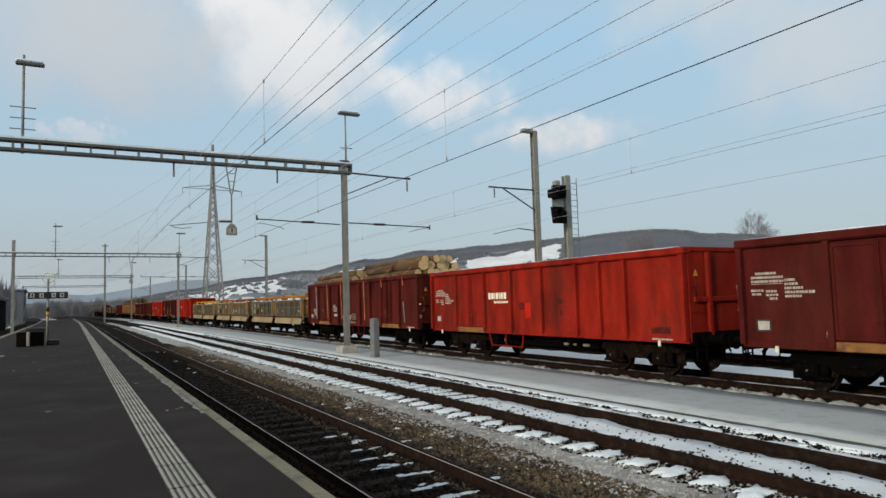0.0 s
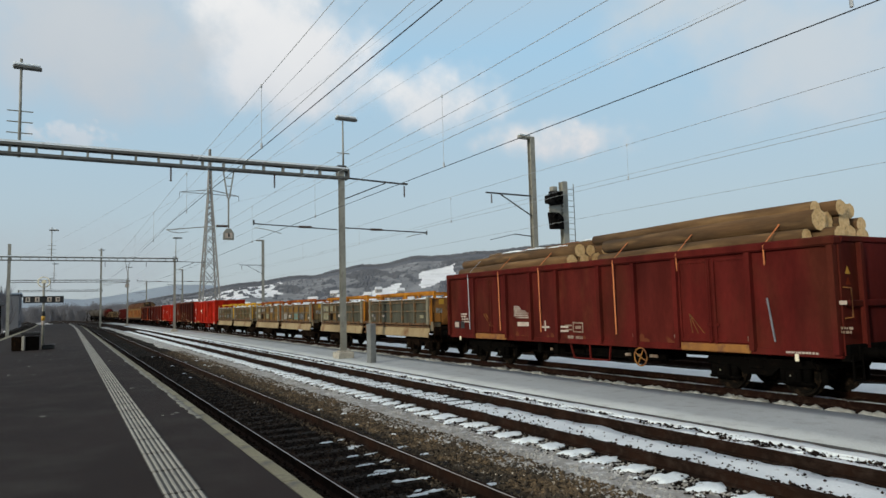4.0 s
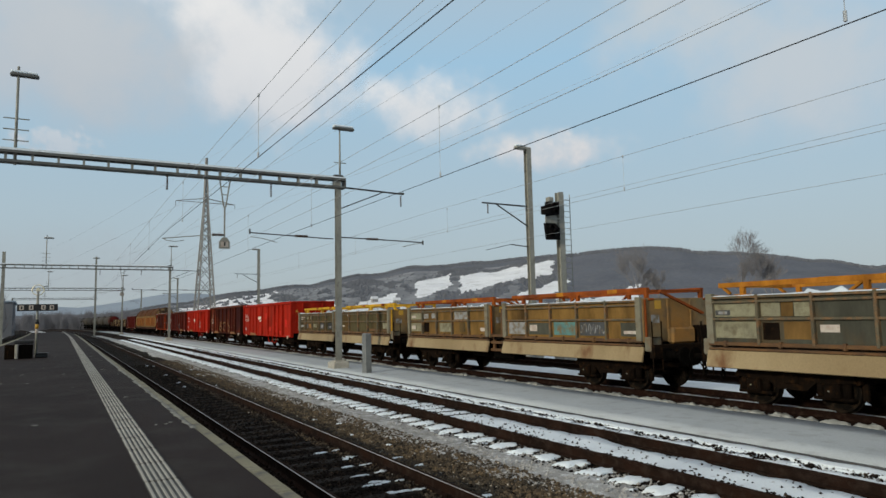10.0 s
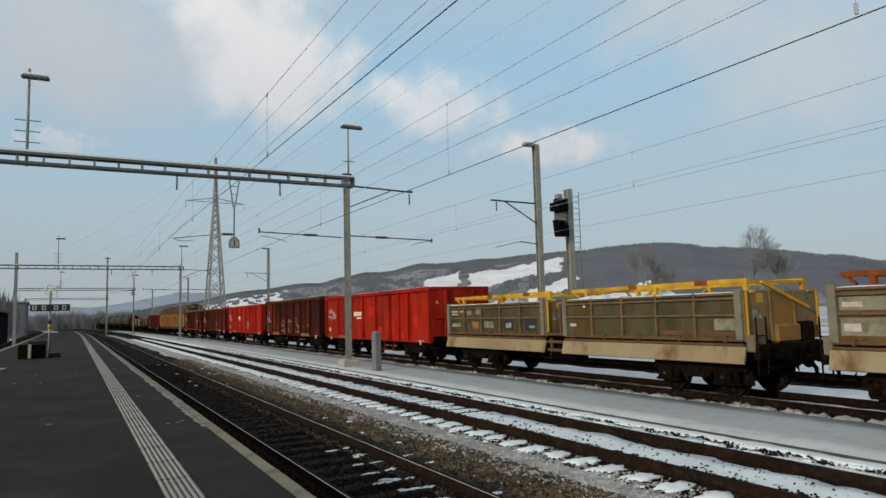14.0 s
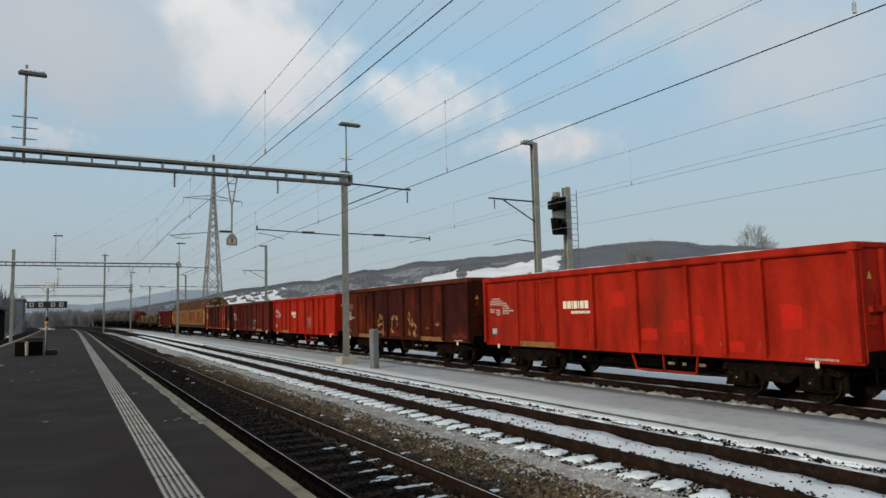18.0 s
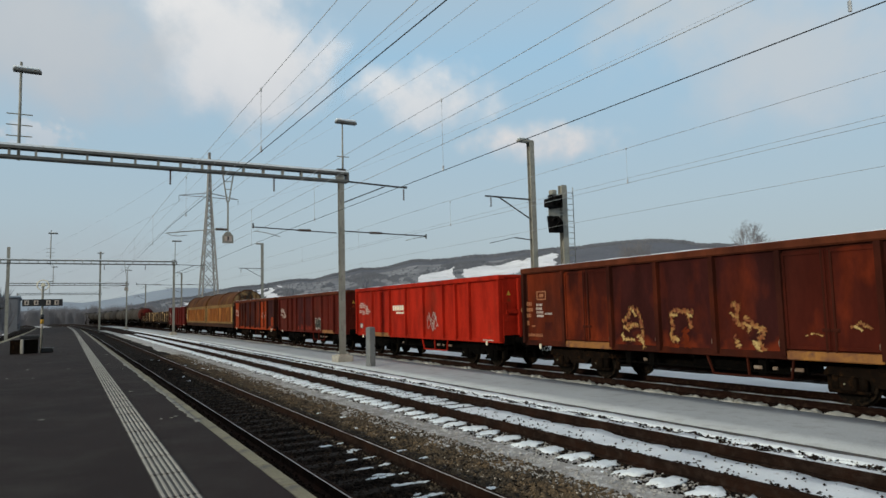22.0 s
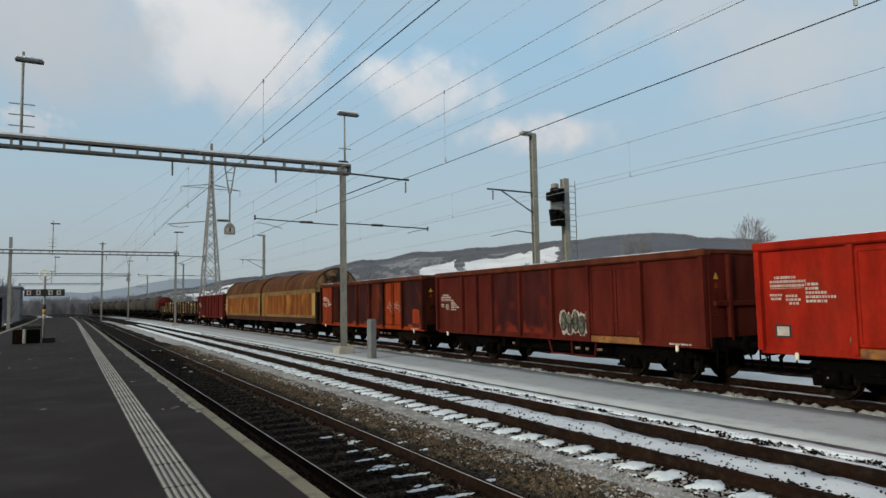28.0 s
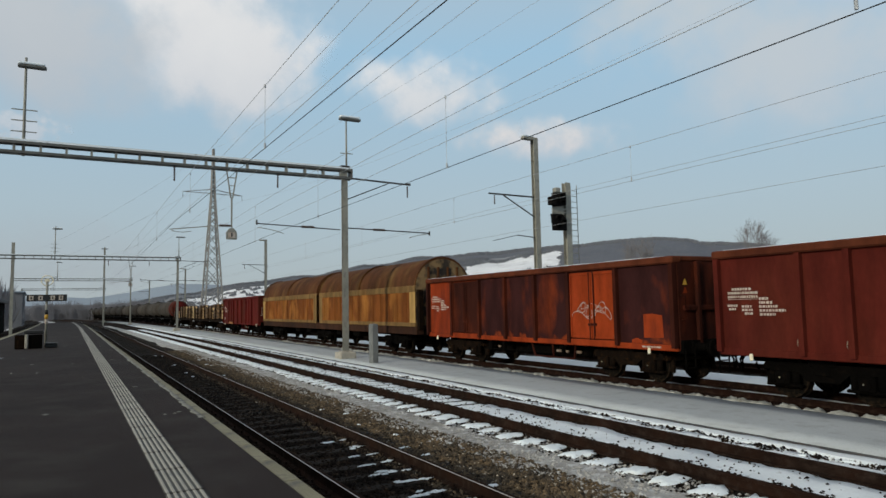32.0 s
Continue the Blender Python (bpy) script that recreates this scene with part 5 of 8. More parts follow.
def log_load(y_mid, length, seed=1):
    rng = random.Random(seed)
    load = thing("log_load", "stack of debarked orange-brown logs strapped on an open wagon", "logs")
    layers = ((1.16, 6), (1.55, 6), (1.95, 6), (2.35, 6), (2.75, 6), (3.12, 6), (3.46, 6), (3.80, 5), (4.12, 4))
    for li, (z, n) in enumerate(layers):
        for k in range(n):
            for half in (0, 1):
                if li == 8 and half == 1 and k != 2:
                    continue
                r = rng.uniform(0.15, 0.235) if li < 6 else rng.uniform(0.18, 0.27)
                x = (k - (n - 1) / 2) * 0.42 + rng.uniform(-0.05, 0.05)
                y0 = -length / 2 + 0.2 + half * length / 2 + (rng.uniform(0.0, 0.3) if li < 6 else rng.uniform(0.0, 0.6))
                y1 = y0 + length / 2 - (rng.uniform(0.3, 0.8) if li < 6 else rng.uniform(0.6, 2.2))
                bm = bmesh.new()
                nn, segs, prev = 9, 5, None
                ox = rng.uniform(-0.04, 0.04)
                for s in range(segs + 1):
                    u = s / segs
                    rr = r * (1 - 0.2 * u)
                    c = Vector((x + ox * math.sin(u * 3.1), y0 + (y1 - y0) * u, z + r * 0.5 + 0.02 * math.sin(u * 5 + k)))
                    row = [bm.verts.new(c + Vector((rr * (1 + 0.06 * rng.uniform(-1, 1)) * math.cos(6.2832 * i / nn), 0, rr * math.sin(6.2832 * i / nn)))) for i in range(nn)]
                    if prev:
                        for i in range(nn):
                            bm.faces.new((prev[i], prev[(i + 1) % nn], row[(i + 1) % nn], row[i])).smooth = True
                    else:
                        bm.faces.new(row).material_index = 1
                    prev = row
                bm.faces.new(prev[::-1]).material_index = 1
                bmesh.ops.recalc_face_normals(bm, faces=bm.faces)
                part("log", bm, [M_LOG, M_LOGEND], load)
    # lashing straps over the load
    for k, y in enumerate((-6.75, -4.15, -1.75, 1.9, 4.4, 6.6)):
        bm = bmesh.new()
        pts = [(-1.49, y + 0.05, 1.2 if k > 1 else 2.95), (-1.56, y, 3.4), (-1.25, y - 0.1, 3.75), (-0.85, y - 0.1, 4.1), (-0.2, y - 0.15, 4.33), (0.4, y - 0.1, 4.3), (1.05, y, 3.95), (1.56, y, 3.4), (1.49, y, 1.2)]
        for a, b in zip(pts, pts[1:]):
            beam(bm, a, b, 0.036, 0.012)
        part("lashing_strap", bm, M_STRAP if k == 5 else M_STRAPO, load)
    bm = bmesh.new()
    beam(bm, (-1.5, -6.72, 2.17), (-1.5, -6.86, 1.16), 0.05, 0.012)
    part("strap_end", bm, M_STRAP, load, "loose grey strap end")
    bm = bmesh.new()
    for k in range(8):
        snow_lump(bm, rng.uniform(-0.7, 0.3), rng.uniform(-length / 2 + 1, length / 2 - 1), 4.24, 0.14, 0.6, 0.05, rng)
    tagged(part("snow_cap", bm, M_SNOW, load, "snow on the logs"), kind="stuff")
    shorten(load)
    WAGONS.append((load, y_mid, []))
    return load


def works_wagon(y_mid, panel, frame_paint, label, seed=0, length=14.76, cells=(), end_paint=None, tag=False):
    """A bogie works wagon with two long side-discharge boxes, pale chute boards and a coloured frame on top."""
    rng = random.Random(seed)
    w = thing("works_wagon", label, "goods wagon", group="works wagons")
    hl, hw = length / 2, 1.36
    for k in (-1, 1):
        yc, bl = k * (hl - 3.425), 6.85
        y0, y1 = yc - bl / 2, yc + bl / 2
        b = bmesh.new()
        for sx in (-1, 1):
            box(b, sx * hw - 0.025, sx * hw + 0.025, y0 + 0.05, y1 - 0.05, 1.36, 2.515)
        for yy in (y0 + 0.05, y1 - 0.05):
            v = [b.verts.new(p) for p in ((-hw, yy, 1.36), (hw, yy, 1.36), (hw, yy, 2.515), (-hw, yy, 2.515))]
            b.faces.new(v)
        bx = part("box_body", b, panel, w)
        # posts and rails on the sides
        for sx in (-1, 1):
            n = 6
            for i in range(n):
                y = y0 + 0.08 + (bl - 0.16) * i / (n - 1)
                bm = bmesh.new()
                rbox(bm, sx * (hw + 0.06) - 0.07, sx * (hw + 0.06) + 0.07, y - (0.1 if i in (0, n - 1) else 0.035), y + (0.1 if i in (0, n - 1) else 0.035), 1.34, 2.59 if i in (0, n - 1) else 2.535, 0.015)
                part("post", bm, M_FRAMEGREY if i not in (0, n - 1) else M_ENDGREY, bx)
            for z, hh in ((2.482, 0.033), (2.365, 0.028), (1.95, 0.03), (1.345, 0.045), (1.22, 0.03)):
                bm = bmesh.new()
                rbox(bm, sx * (hw + 0.055) - 0.055, sx * (hw + 0.055) + 0.055, y0, y1, z - hh, z + hh, 0.012)
                part("side_rail", bm, M_FRAMEGREY if z > 1.5 else M_ENDPLATE, bx)
            part("snow_cap", snow_ridge(sx * (hw + 0.055) - 0.055, sx * (hw + 0.055) + 0.05, y0, y1, 2.515, rng, 0.028), M_SNOW, bx, "thin snow on the top rail")
            # pale chute board, leaning outwards
            bm = bmesh.new()
            v = [(hw + 0.04, 1.16), (hw + 0.08, 1.18), (hw + 0.18, 0.77), (hw + 0.14, 0.75)]
            a = [bm.verts.new((sx * x, y0 - 0.05, z)) for x, z in v]
            c = [bm.verts.new((sx * x, y1 + 0.05, z)) for x, z in v]
            bm.faces.new(a)
            bm.faces.new(c[::-1])
            for i in range(4):
                bm.faces.new((a[i], c[i], c[(i + 1) % 4], a[(i + 1) % 4]))
            bmesh.ops.recalc_face_normals(bm, faces=bm.faces)
            part("chute_board", bm, M_CHUTE, w, "pale cream chute board")
            for i in range(5):
                y = y0 + 0.5 + i * (bl - 1.0) / 4
                bm = bmesh.new()
                rbox(bm, sx * (hw + 0.09) - 0.05, sx * (hw + 0.09) + 0.05, y - 0.035, y + 0.035, 1.27, 1.42, 0.01)
                part("hinge", bm, M_ENDPLATE, w)
        # sheets and plates in single cells of the near side
        for n_, (side, bay, row, u0, u1, v0, v1, m) in enumerate(cells):
            if side != k:
                continue
            bw = (bl - 0.16) / 5
            yb = y1 - 0.08 - bay * bw
            za, zh = (1.44, 0.47) if row == 0 else (1.99, 0.36)
            bm = bmesh.new()
            box(bm, -hw - 0.031 - 0.0012 * (n_ % 8), -hw - 0.027, yb - 0.06 - u1 * (bw - 0.12), yb - 0.06 - u0 * (bw - 0.12), za + v0 * zh, za + v1 * zh)
            part("plate" if u1 - u0 < 0.5 else "sheet", bm, m, bx)
        if tag and k == -1:
            bw = (bl - 0.16) / 5
            scrawl(bx, -hw - 0.045, y1 - 0.08 - 3 * bw - 0.06, 1.5, bw - 0.12, 0.36, M_PALE, rng, 6, 0.017)
        # box ends: stained plates with coloured edge posts
        for yy, s in ((y0, -1), (y1, 1)):
            bm = bmesh.new()
            rbox(bm, -hw - 0.05, hw + 0.05, yy + s * 0.01 - 0.03, yy + s * 0.01 + 0.03, 1.3, 2.56, 0.02)
            part("end_plate", bm, end_paint or M_ENDMIX, bx, "stained orange end plate" if end_paint else "stained grey and ochre end plate")
            for x in (-1.33, 1.33):
                bm = bmesh.new()
                rbox(bm, x - 0.03, x + 0.03, yy + s * 0.07 - 0.03, yy + s * 0.07 + 0.03, 1.45, 2.53, 0.012)
                part("end_post", bm, frame_paint, bx)
            for x in (-0.45, 0.45):
                bm = bmesh.new()
                rbox(bm, x - 0.04, x + 0.04, yy + s * 0.05 - 0.015, yy + s * 0.05 + 0.015, 1.3, 2.53, 0.012)
                part("end_post", bm, M_ENDMIX, bx)
            bm = bmesh.new()
            box(bm, -0.95, -0.7, yy + s * 0.045 - 0.003, yy + s * 0.045 + 0.003, 2.25, 2.49)
            part("warning_plate", bm, M_YELLOW, bx, "yellow plate")
            bm = bmesh.new()
            box(bm, -1.1, -0.8, yy + s * 0.045 - 0.003, yy + s * 0.045 + 0.003, 1.85, 2.08)
            part("sheet", bm, M_PALE, bx)
        bm = bmesh.new()
        beam(bm, (-0.8, y0 - 0.1, 2.76), (0.75, y0 - 0.22, 2.1), 0.08, 0.07)
        part("end_strut", bm, frame_paint, w)
        # heap of snowy spoil inside
        bm = bmesh.new()
        box(bm, -hw + 0.03, hw - 0.03, y0 + 0.1, y1 - 0.1, 1.2, 2.28)
        part("spoil", bm, M_BALLAST, w, "dark spoil filling the box")
        for i in range(5):
            bm = bmesh.new()
            snow_lump(bm, rng.uniform(-0.8, 0.8), rng.uniform(y0 + 0.7, y1 - 0.7), 2.26, rng.uniform(0.35, 0.7), rng.uniform(0.5, 1.1), rng.uniform(0.16, 0.34), rng, 0.0, 0.3)
            part("snow_patch", bm, M_SNOW, w, "lump of snow in the box")
        # frame over the box: a heavy beam each side, on short posts
        for x in (-1.08, 1.08):
            bm = bmesh.new()
            beam(bm, (x, y0 + 0.05, 2.808), (x, y1 - 0.12, 2.798), 0.12, 0.12)
            beam(bm, (x, y1 - 0.42, 2.58), (x, y1 - 0.2, 2.76), 0.07, 0.06)
            part("top_beam", bm, frame_paint, w)
            for i in range(3):
                y = y0 + 0.12 + i * (bl - 0.9) / 2
                bm = bmesh.new()
                rbox(bm, x - 0.06, x + 0.06, y - 0.06, y + 0.06, 2.49, 2.76, 0.015)
                rbox(bm, x - 0.09, x + 0.09, y - 0.2, y + 0.2, 2.49, 2.56, 0.015)
                if i == 1:
                    beam(bm, (x, y + 0.08, 2.74), (x, y + 0.36, 2.53), 0.07, 0.06)
                part("beam_post", bm, frame_paint, w)
        for y in (y0 + 0.12, y1 - 0.6):
            bm = bmesh.new()
            beam(bm, (-1.08, y, 2.77), (1.08, y, 2.77), 0.08, 0.08)
            part("cross_beam", bm, frame_paint, w)
        for f0, f1 in ((0.18, 0.24), (0.55, 0.6)):
            bm = bmesh.new()
            beam(bm, (-1.085, y0 + bl * f0, 2.806), (-1.085, y0 + bl * f1, 2.803), 0.122, 0.127)
            part("painted_band", bm, M_FRUST if frame_paint is M_FYELLOW else M_FORANGE, w)
    # solid orange bulkhead between the boxes
    bm = bmesh.new()
    rbox(bm, -1.2, 1.2, -0.05, 0.05, 1.2, 2.4, 0.02)
    part("bulkhead", bm, M_ENDPLATE, w)
    for x in (-1.25, -0.5, 0.5, 1.25):
        for y in (-0.4, 0.4):
            bm = bmesh.new()
            rbox(bm, x - 0.05, x + 0.05, y - 0.05, y + 0.05, 0.78, 1.36, 0.015)
            part("gear_post", bm, M_ENDPLATE, w)
    for z in (0.84, 1.12, 1.38):
        bm = bmesh.new()
        rbox(bm, -1.36, -1.24, -0.53, 0.53, z - 0.05, z + 0.05, 0.015)
        part("gear_rail", bm, M_ENDPLATE, w)
    bm = bmesh.new()
    rbox(bm, -1.1, 1.1, -0.4, 0.4, 0.75, 1.2, 0.04)
    part("discharge_gear", bm, M_UNDERBROWN, w, "rusty discharge gear")
    bm = bmesh.new()
    for x in (-0.4, 0.4):
        rbox(bm, x - 0.09, x + 0.09, -hl, hl, 0.85, 1.22, 0.02)
    rbox(bm, -1.3, 1.3, -hl + 0.05, hl - 0.05, 1.22, 1.34, 0.02)
    for y in (-2.4, -1.0, 1.1, 2.6):
        rbox(bm, -1.15, 1.15, y - 0.08, y + 0.08, 0.75, 1.22, 0.02)
    rbox(bm, -1.2, -0.6, -0.7, 0.6, 0.5, 0.9, 0.05)
    bar(bm, (-0.9, 1.2, 0.68), (-0.9, 2.3, 0.68), 0.17, 10)
    part("underframe", bm, M_UNDER, w)
    for sy in (-1, 1):
        bm = bmesh.new()
        rbox(bm, -1.35, 1.35, sy * (hl + 0.25) - 0.09, sy * (hl + 0.25) + 0.09, 0.86, 1.24, 0.02)
        part("headstock", bm, M_UNDERBROWN, w)
        bm = bmesh.new()
        rbox(bm, 0.5, 0.95, sy * (hl + 0.12) - 0.1, sy * (hl + 0.12) + 0.1, 1.2, 1.75, 0.03)
        part("end_box", bm, M_UNDERBROWN, w)
        bm = bmesh.new()
        bar(bm, (-1.35, sy * (hl + 0.3), 0.5), (-1.35, sy * (hl + 0.3), 1.9), 0.02, 6)
        bar(bm, (-1.0, sy * (hl + 0.3), 0.5), (-1.0, sy * (hl + 0.3), 1.9), 0.02, 6)
        for i in range(4):
            bar(bm, (-1.35, sy * (hl + 0.3), 0.55 + 0.3 * i), (-1.0, sy * (hl + 0.3), 0.55 + 0.3 * i), 0.016, 6)
        part("end_ladder", bm, M_UNDERBROWN, w)
        bm = bmesh.new()
        rbox(bm, -1.38, -0.95, sy * (hl + 0.13) - 0.12, sy * (hl + 0.13) + 0.12, 1.05, 1.46, 0.03)
        part("tool_box", bm, M_ENDGREY, w, "pale grey tool box")
        bm = bmesh.new()
        rbox(bm, -0.5, 0.4, sy * (hl + 0.12) - 0.12, sy * (hl + 0.12) + 0.12, 1.24, 1.7, 0.05)
        part("brake_cylinder_box", bm, M_ENDMIX, w)
        bm = bmesh.new()
        bar(bm, (-1.2, sy * (hl + 0.26), 1.12), (-1.2, sy * (hl + 0.3), 1.12), 0.06, 10)
        part("marker_lamp", bm, M_FORANGE, w, "small orange marker")
    sets = running_gear(w, length + 0.7, length - 3.75, True)
    WAGONS.append((w, y_mid, sets))
    return w


M_FRAMEGREY = mat("grey_green_frame", (0.095, 0.08, 0.048), (0.062, 0.052, 0.033), 2, (0.17, 0.085, 0.032), 5, 0.57, rough=0.75)
M_CHUTE = mat("cream_board", (0.28, 0.214, 0.118), (0.21, 0.152, 0.078), 0.6, (0.13, 0.06, 0.023), 1.7, 0.64, 0.1, rough=0.8, stretch=(1, 1.3, 0.7))
M_ENDPLATE = mat("ochre_end_plate", (0.12, 0.056, 0.018), (0.08, 0.043, 0.018), 1.2, (0.06, 0.03, 0.016), 3, 0.62, rough=0.8)
M_ENDORANGE = mat("orange_end_plate", (0.28, 0.118, 0.022), (0.2, 0.088, 0.021), 1.0, (0.1, 0.045, 0.018), 2.2, 0.62, 0.1, rough=0.8)
M_PATCH = mat("pale_green_patch", (0.21, 0.2, 0.13), (0.16, 0.15, 0.1), 3, (0.12, 0.1, 0.06), 6, 0.58, rough=0.8)
M_ENDMIX = mat("stained_end_plate", (0.15, 0.118, 0.062), (0.25, 0.122, 0.026), 0.9, (0.09, 0.065, 0.04), 2.5, 0.62, 0.12, rough=0.8)
M_PALE = mat("chalky_patch", (0.27, 0.28, 0.29), (0.2, 0.2, 0.2), 4, (0.14, 0.11, 0.07), 5, 0.53, 0.08, rough=0.8)
M_ENDGREY = mat("pale_grey_post", (0.165, 0.152, 0.11), (0.12, 0.112, 0.08), 2, (0.13, 0.085, 0.045), 4, 0.6, rough=0.75)
M_TEAL = mat("teal_patch", (0.08, 0.19, 0.18), (0.07, 0.14, 0.135), 3, (0.14, 0.09, 0.04), 5, 0.58, rough=0.8)
M_PGREY = paint("grey_green_panel", (0.07, 0.07, 0.056), (0.052, 0.052, 0.04), (0.11, 0.065, 0.026), 0.66)
M_PTAN = paint("ochre_panel", (0.195, 0.112, 0.034), (0.145, 0.084, 0.028), (0.075, 0.044, 0.018), 0.6)
M_POLIVE = paint("olive_panel", (0.08, 0.067, 0.034), (0.057, 0.047, 0.026), (0.11, 0.062, 0.022), 0.6)
M_FORANGE = paint("orange_frame", (0.42, 0.175, 0.022), (0.33, 0.125, 0.018), (0.2, 0.06, 0.02), 0.62)
M_FRUST = paint("rusty_orange_frame", (0.28, 0.07, 0.014), (0.2, 0.05, 0.013), (0.14, 0.04, 0.018), 0.58)
M_FYELLOW = paint("yellow_frame", (0.58, 0.34, 0.03), (0.48, 0.26, 0.025), (0.25, 0.1, 0.03), 0.64)
M_HOOD = paint("brown_hood", (0.092, 0.038, 0.016), (0.06, 0.025, 0.012), (0.13, 0.07, 0.025), 0.62, 0.8)
M_HOODSIDE = paint("ochre_wall", (0.18, 0.06, 0.014), (0.115, 0.038, 0.011), (0.29, 0.12, 0.028), 0.62)
M_SOLE = paint("brown_solebar", (0.05, 0.023, 0.014), (0.03, 0.015, 0.010), (0.02, 0.012, 0.009), 0.6)
M_HOODCREAM = paint("cream_frame", (0.19, 0.118, 0.048), (0.14, 0.085, 0.035), (0.13, 0.07, 0.025), 0.62)
M_HOODPALE = paint("pale_cream_post", (0.42, 0.27, 0.10), (0.34, 0.21, 0.075), (0.2, 0.11, 0.04), 0.66)
M_TANK = paint("grimy_tank", (0.068, 0.060, 0.051), (0.044, 0.039, 0.034), (0.035, 0.03, 0.027), 0.58)
# darker tank colour, for most wagons towards the rear
M_TANKDARK = paint("dark_tank", (0.042, 0.037, 0.033), (0.028, 0.025, 0.023), (0.02, 0.018, 0.017), 0.58)


M_HOODEND = mat("mottled_end_wall", (0.03, 0.02, 0.013), (0.018, 0.013, 0.009), 1.0, (0.2, 0.125, 0.055), 1.4, 0.52, 0.06, rough=0.85)


def hood_wagon(y_mid, length):
    w = thing("hood_wagon", "long covered wagon with brown arched roofs and ochre side walls", "goods wagon")
    hl, hw = length / 2, 1.4
    n = 4
    seg = length / n
    for k in range(n):
        y0, y1 = -hl + k * seg + (0.3 if k == 2 else 0.02), -hl + (k + 1) * seg - (0.3 if k == 1 else 0.02)
        # arched roof
        bm = bmesh.new()
        prof = [(hw * math.cos(a) * (1.0 if abs(math.cos(a)) < 0.99 else 1.0), 3.1 + 1.46 * math.sin(a)) for a in [math.pi * i / 14 for i in range(15)]]
        rows = [[bm.verts.new((x, y, z)) for x, z in prof] for y in (y0, y0 + 0.12, y1 - 0.12, y1)]
        for a, b in zip(rows, rows[1:]):
            for i in range(14):
                bm.faces.new((a[i], a[i + 1], b[i + 1], b[i])).smooth = True
        for r in (rows[0], rows[-1][::-1]):
            bm.faces.new(r)
        bmesh.ops.recalc_face_normals(bm, faces=bm.faces)
        rf = part("roof", bm, M_HOOD, w, "weathered brown arched roof")
        for y in (y0 + 0.04, y1 - 0.04):
            bm = bmesh.new()
            pr = [(x * 1.02, 3.1 + (z - 3.1) * 1.025) for x, z in prof]
            tube(bm, [(a, y, b) for a, b in pr], 0.035, 5)
            part("hoop", bm, M_HOOD, rf)
        for sx in (-1, 1):
            bm = bmesh.new()
            box(bm, sx * hw - 0.03, sx * hw + 0.0, y0, y1, 1.3, 3.1)
            part("side_wall", bm, M_HOODSIDE, w)
            for z, hh in ((3.05, 0.16), (1.34, 0.1)):
                bm = bmesh.new()
                rbox(bm, sx * (hw + 0.02) - 0.04, sx * (hw + 0.02) + 0.04, y0, y1, z - hh, z + hh, 0.015)
                part("side_rail", bm, M_HOODCREAM, w)
            for j in range(8):
                outer = (j == 0 and k in (0, 2)) or (j == 7 and k in (1, 3))
                y = y0 + (y1 - y0) * j / 7 + (0.3 if outer and j == 0 else -0.3 if outer else 0)
                bm = bmesh.new()
                ww = 0.3 if outer else 0.05
                rbox(bm, sx * (hw + 0.02) - 0.035, sx * (hw + 0.02) + 0.035, y - ww, y + ww, 1.4, 2.92, 0.012)
                part("stanchion", bm, M_HOODPALE if outer and k in (0, 3) else M_HOODCREAM if outer else M_HOODSIDE, w)
    for sy in (-1, 1):
        bm = bmesh.new()
        prof = [(hw, 1.3)] + [(hw * math.cos(math.pi * i / 14), 3.1 + 1.4 * math.sin(math.pi * i / 14)) for i in range(15)] + [(-hw, 1.3)]
        a = [bm.verts.new((x, sy * (hl - 0.04) - 0.03, z)) for x, z in prof]
        b = [bm.verts.new((x, sy * (hl - 0.04) + 0.03, z)) for x, z in prof]
        bm.faces.new(a)
        bm.faces.new(b[::-1])
        for i in range(len(prof)):
            j = (i + 1) % len(prof)
            bm.faces.new((a[i], b[i], b[j], a[j]))
        bmesh.ops.recalc_face_normals(bm, faces=bm.faces)
        e = part("end_wall", bm, M_HOODEND, w, "grimy mottled end wall")
        for x in (-0.75, -0.25, 0.25, 0.75):
            bm = bmesh.new()
            rbox(bm, x - 0.05, x + 0.05, sy * (hl + 0.02) - 0.04, sy * (hl + 0.02) + 0.04, 1.3, 4.1, 0.015)
            part("end_post", bm, M_HOOD, e)
        for sx in (-1, 1):
            bm = bmesh.new()
            rbox(bm, sx * 1.25 - 0.12, sx * 1.25 + 0.12, sy * (hl + 0.1) - 0.12, sy * (hl + 0.1) + 0.12, 1.1, 3.0, 0.03)
            part("corner_post", bm, M_UNDERBROWN, w)
    bm = bmesh.new()
    rbox(bm, -1.4, 1.4, -hl, hl, 0.86, 1.28, 0.02)
    part("solebar", bm, M_SOLE, w, "rusty brown solebar")
    bm = bmesh.new()
    for x in (-0.4, 0.4):
        rbox(bm, x - 0.1, x + 0.1, -hl, hl, 0.7, 1.02, 0.02)
    for y in (-6, -3.2, 3, 5.6):
        rbox(bm, -1.15, -0.4, y - 0.5, y + 0.5, 0.55, 0.86, 0.05)
    part("underframe", bm, M_UNDER, w)
    sets = running_gear(w, length, length - 6.2)
    b = share("bogie", BOGIE_ME, w, pose(0, 0, 0))
    for k in (-0.9, 0.9):
        sets.append((share("wheelset", WHEEL_ME, w, pose(0, k, WHEEL_R)), k))
    WAGONS.append((w, y_mid, sets))


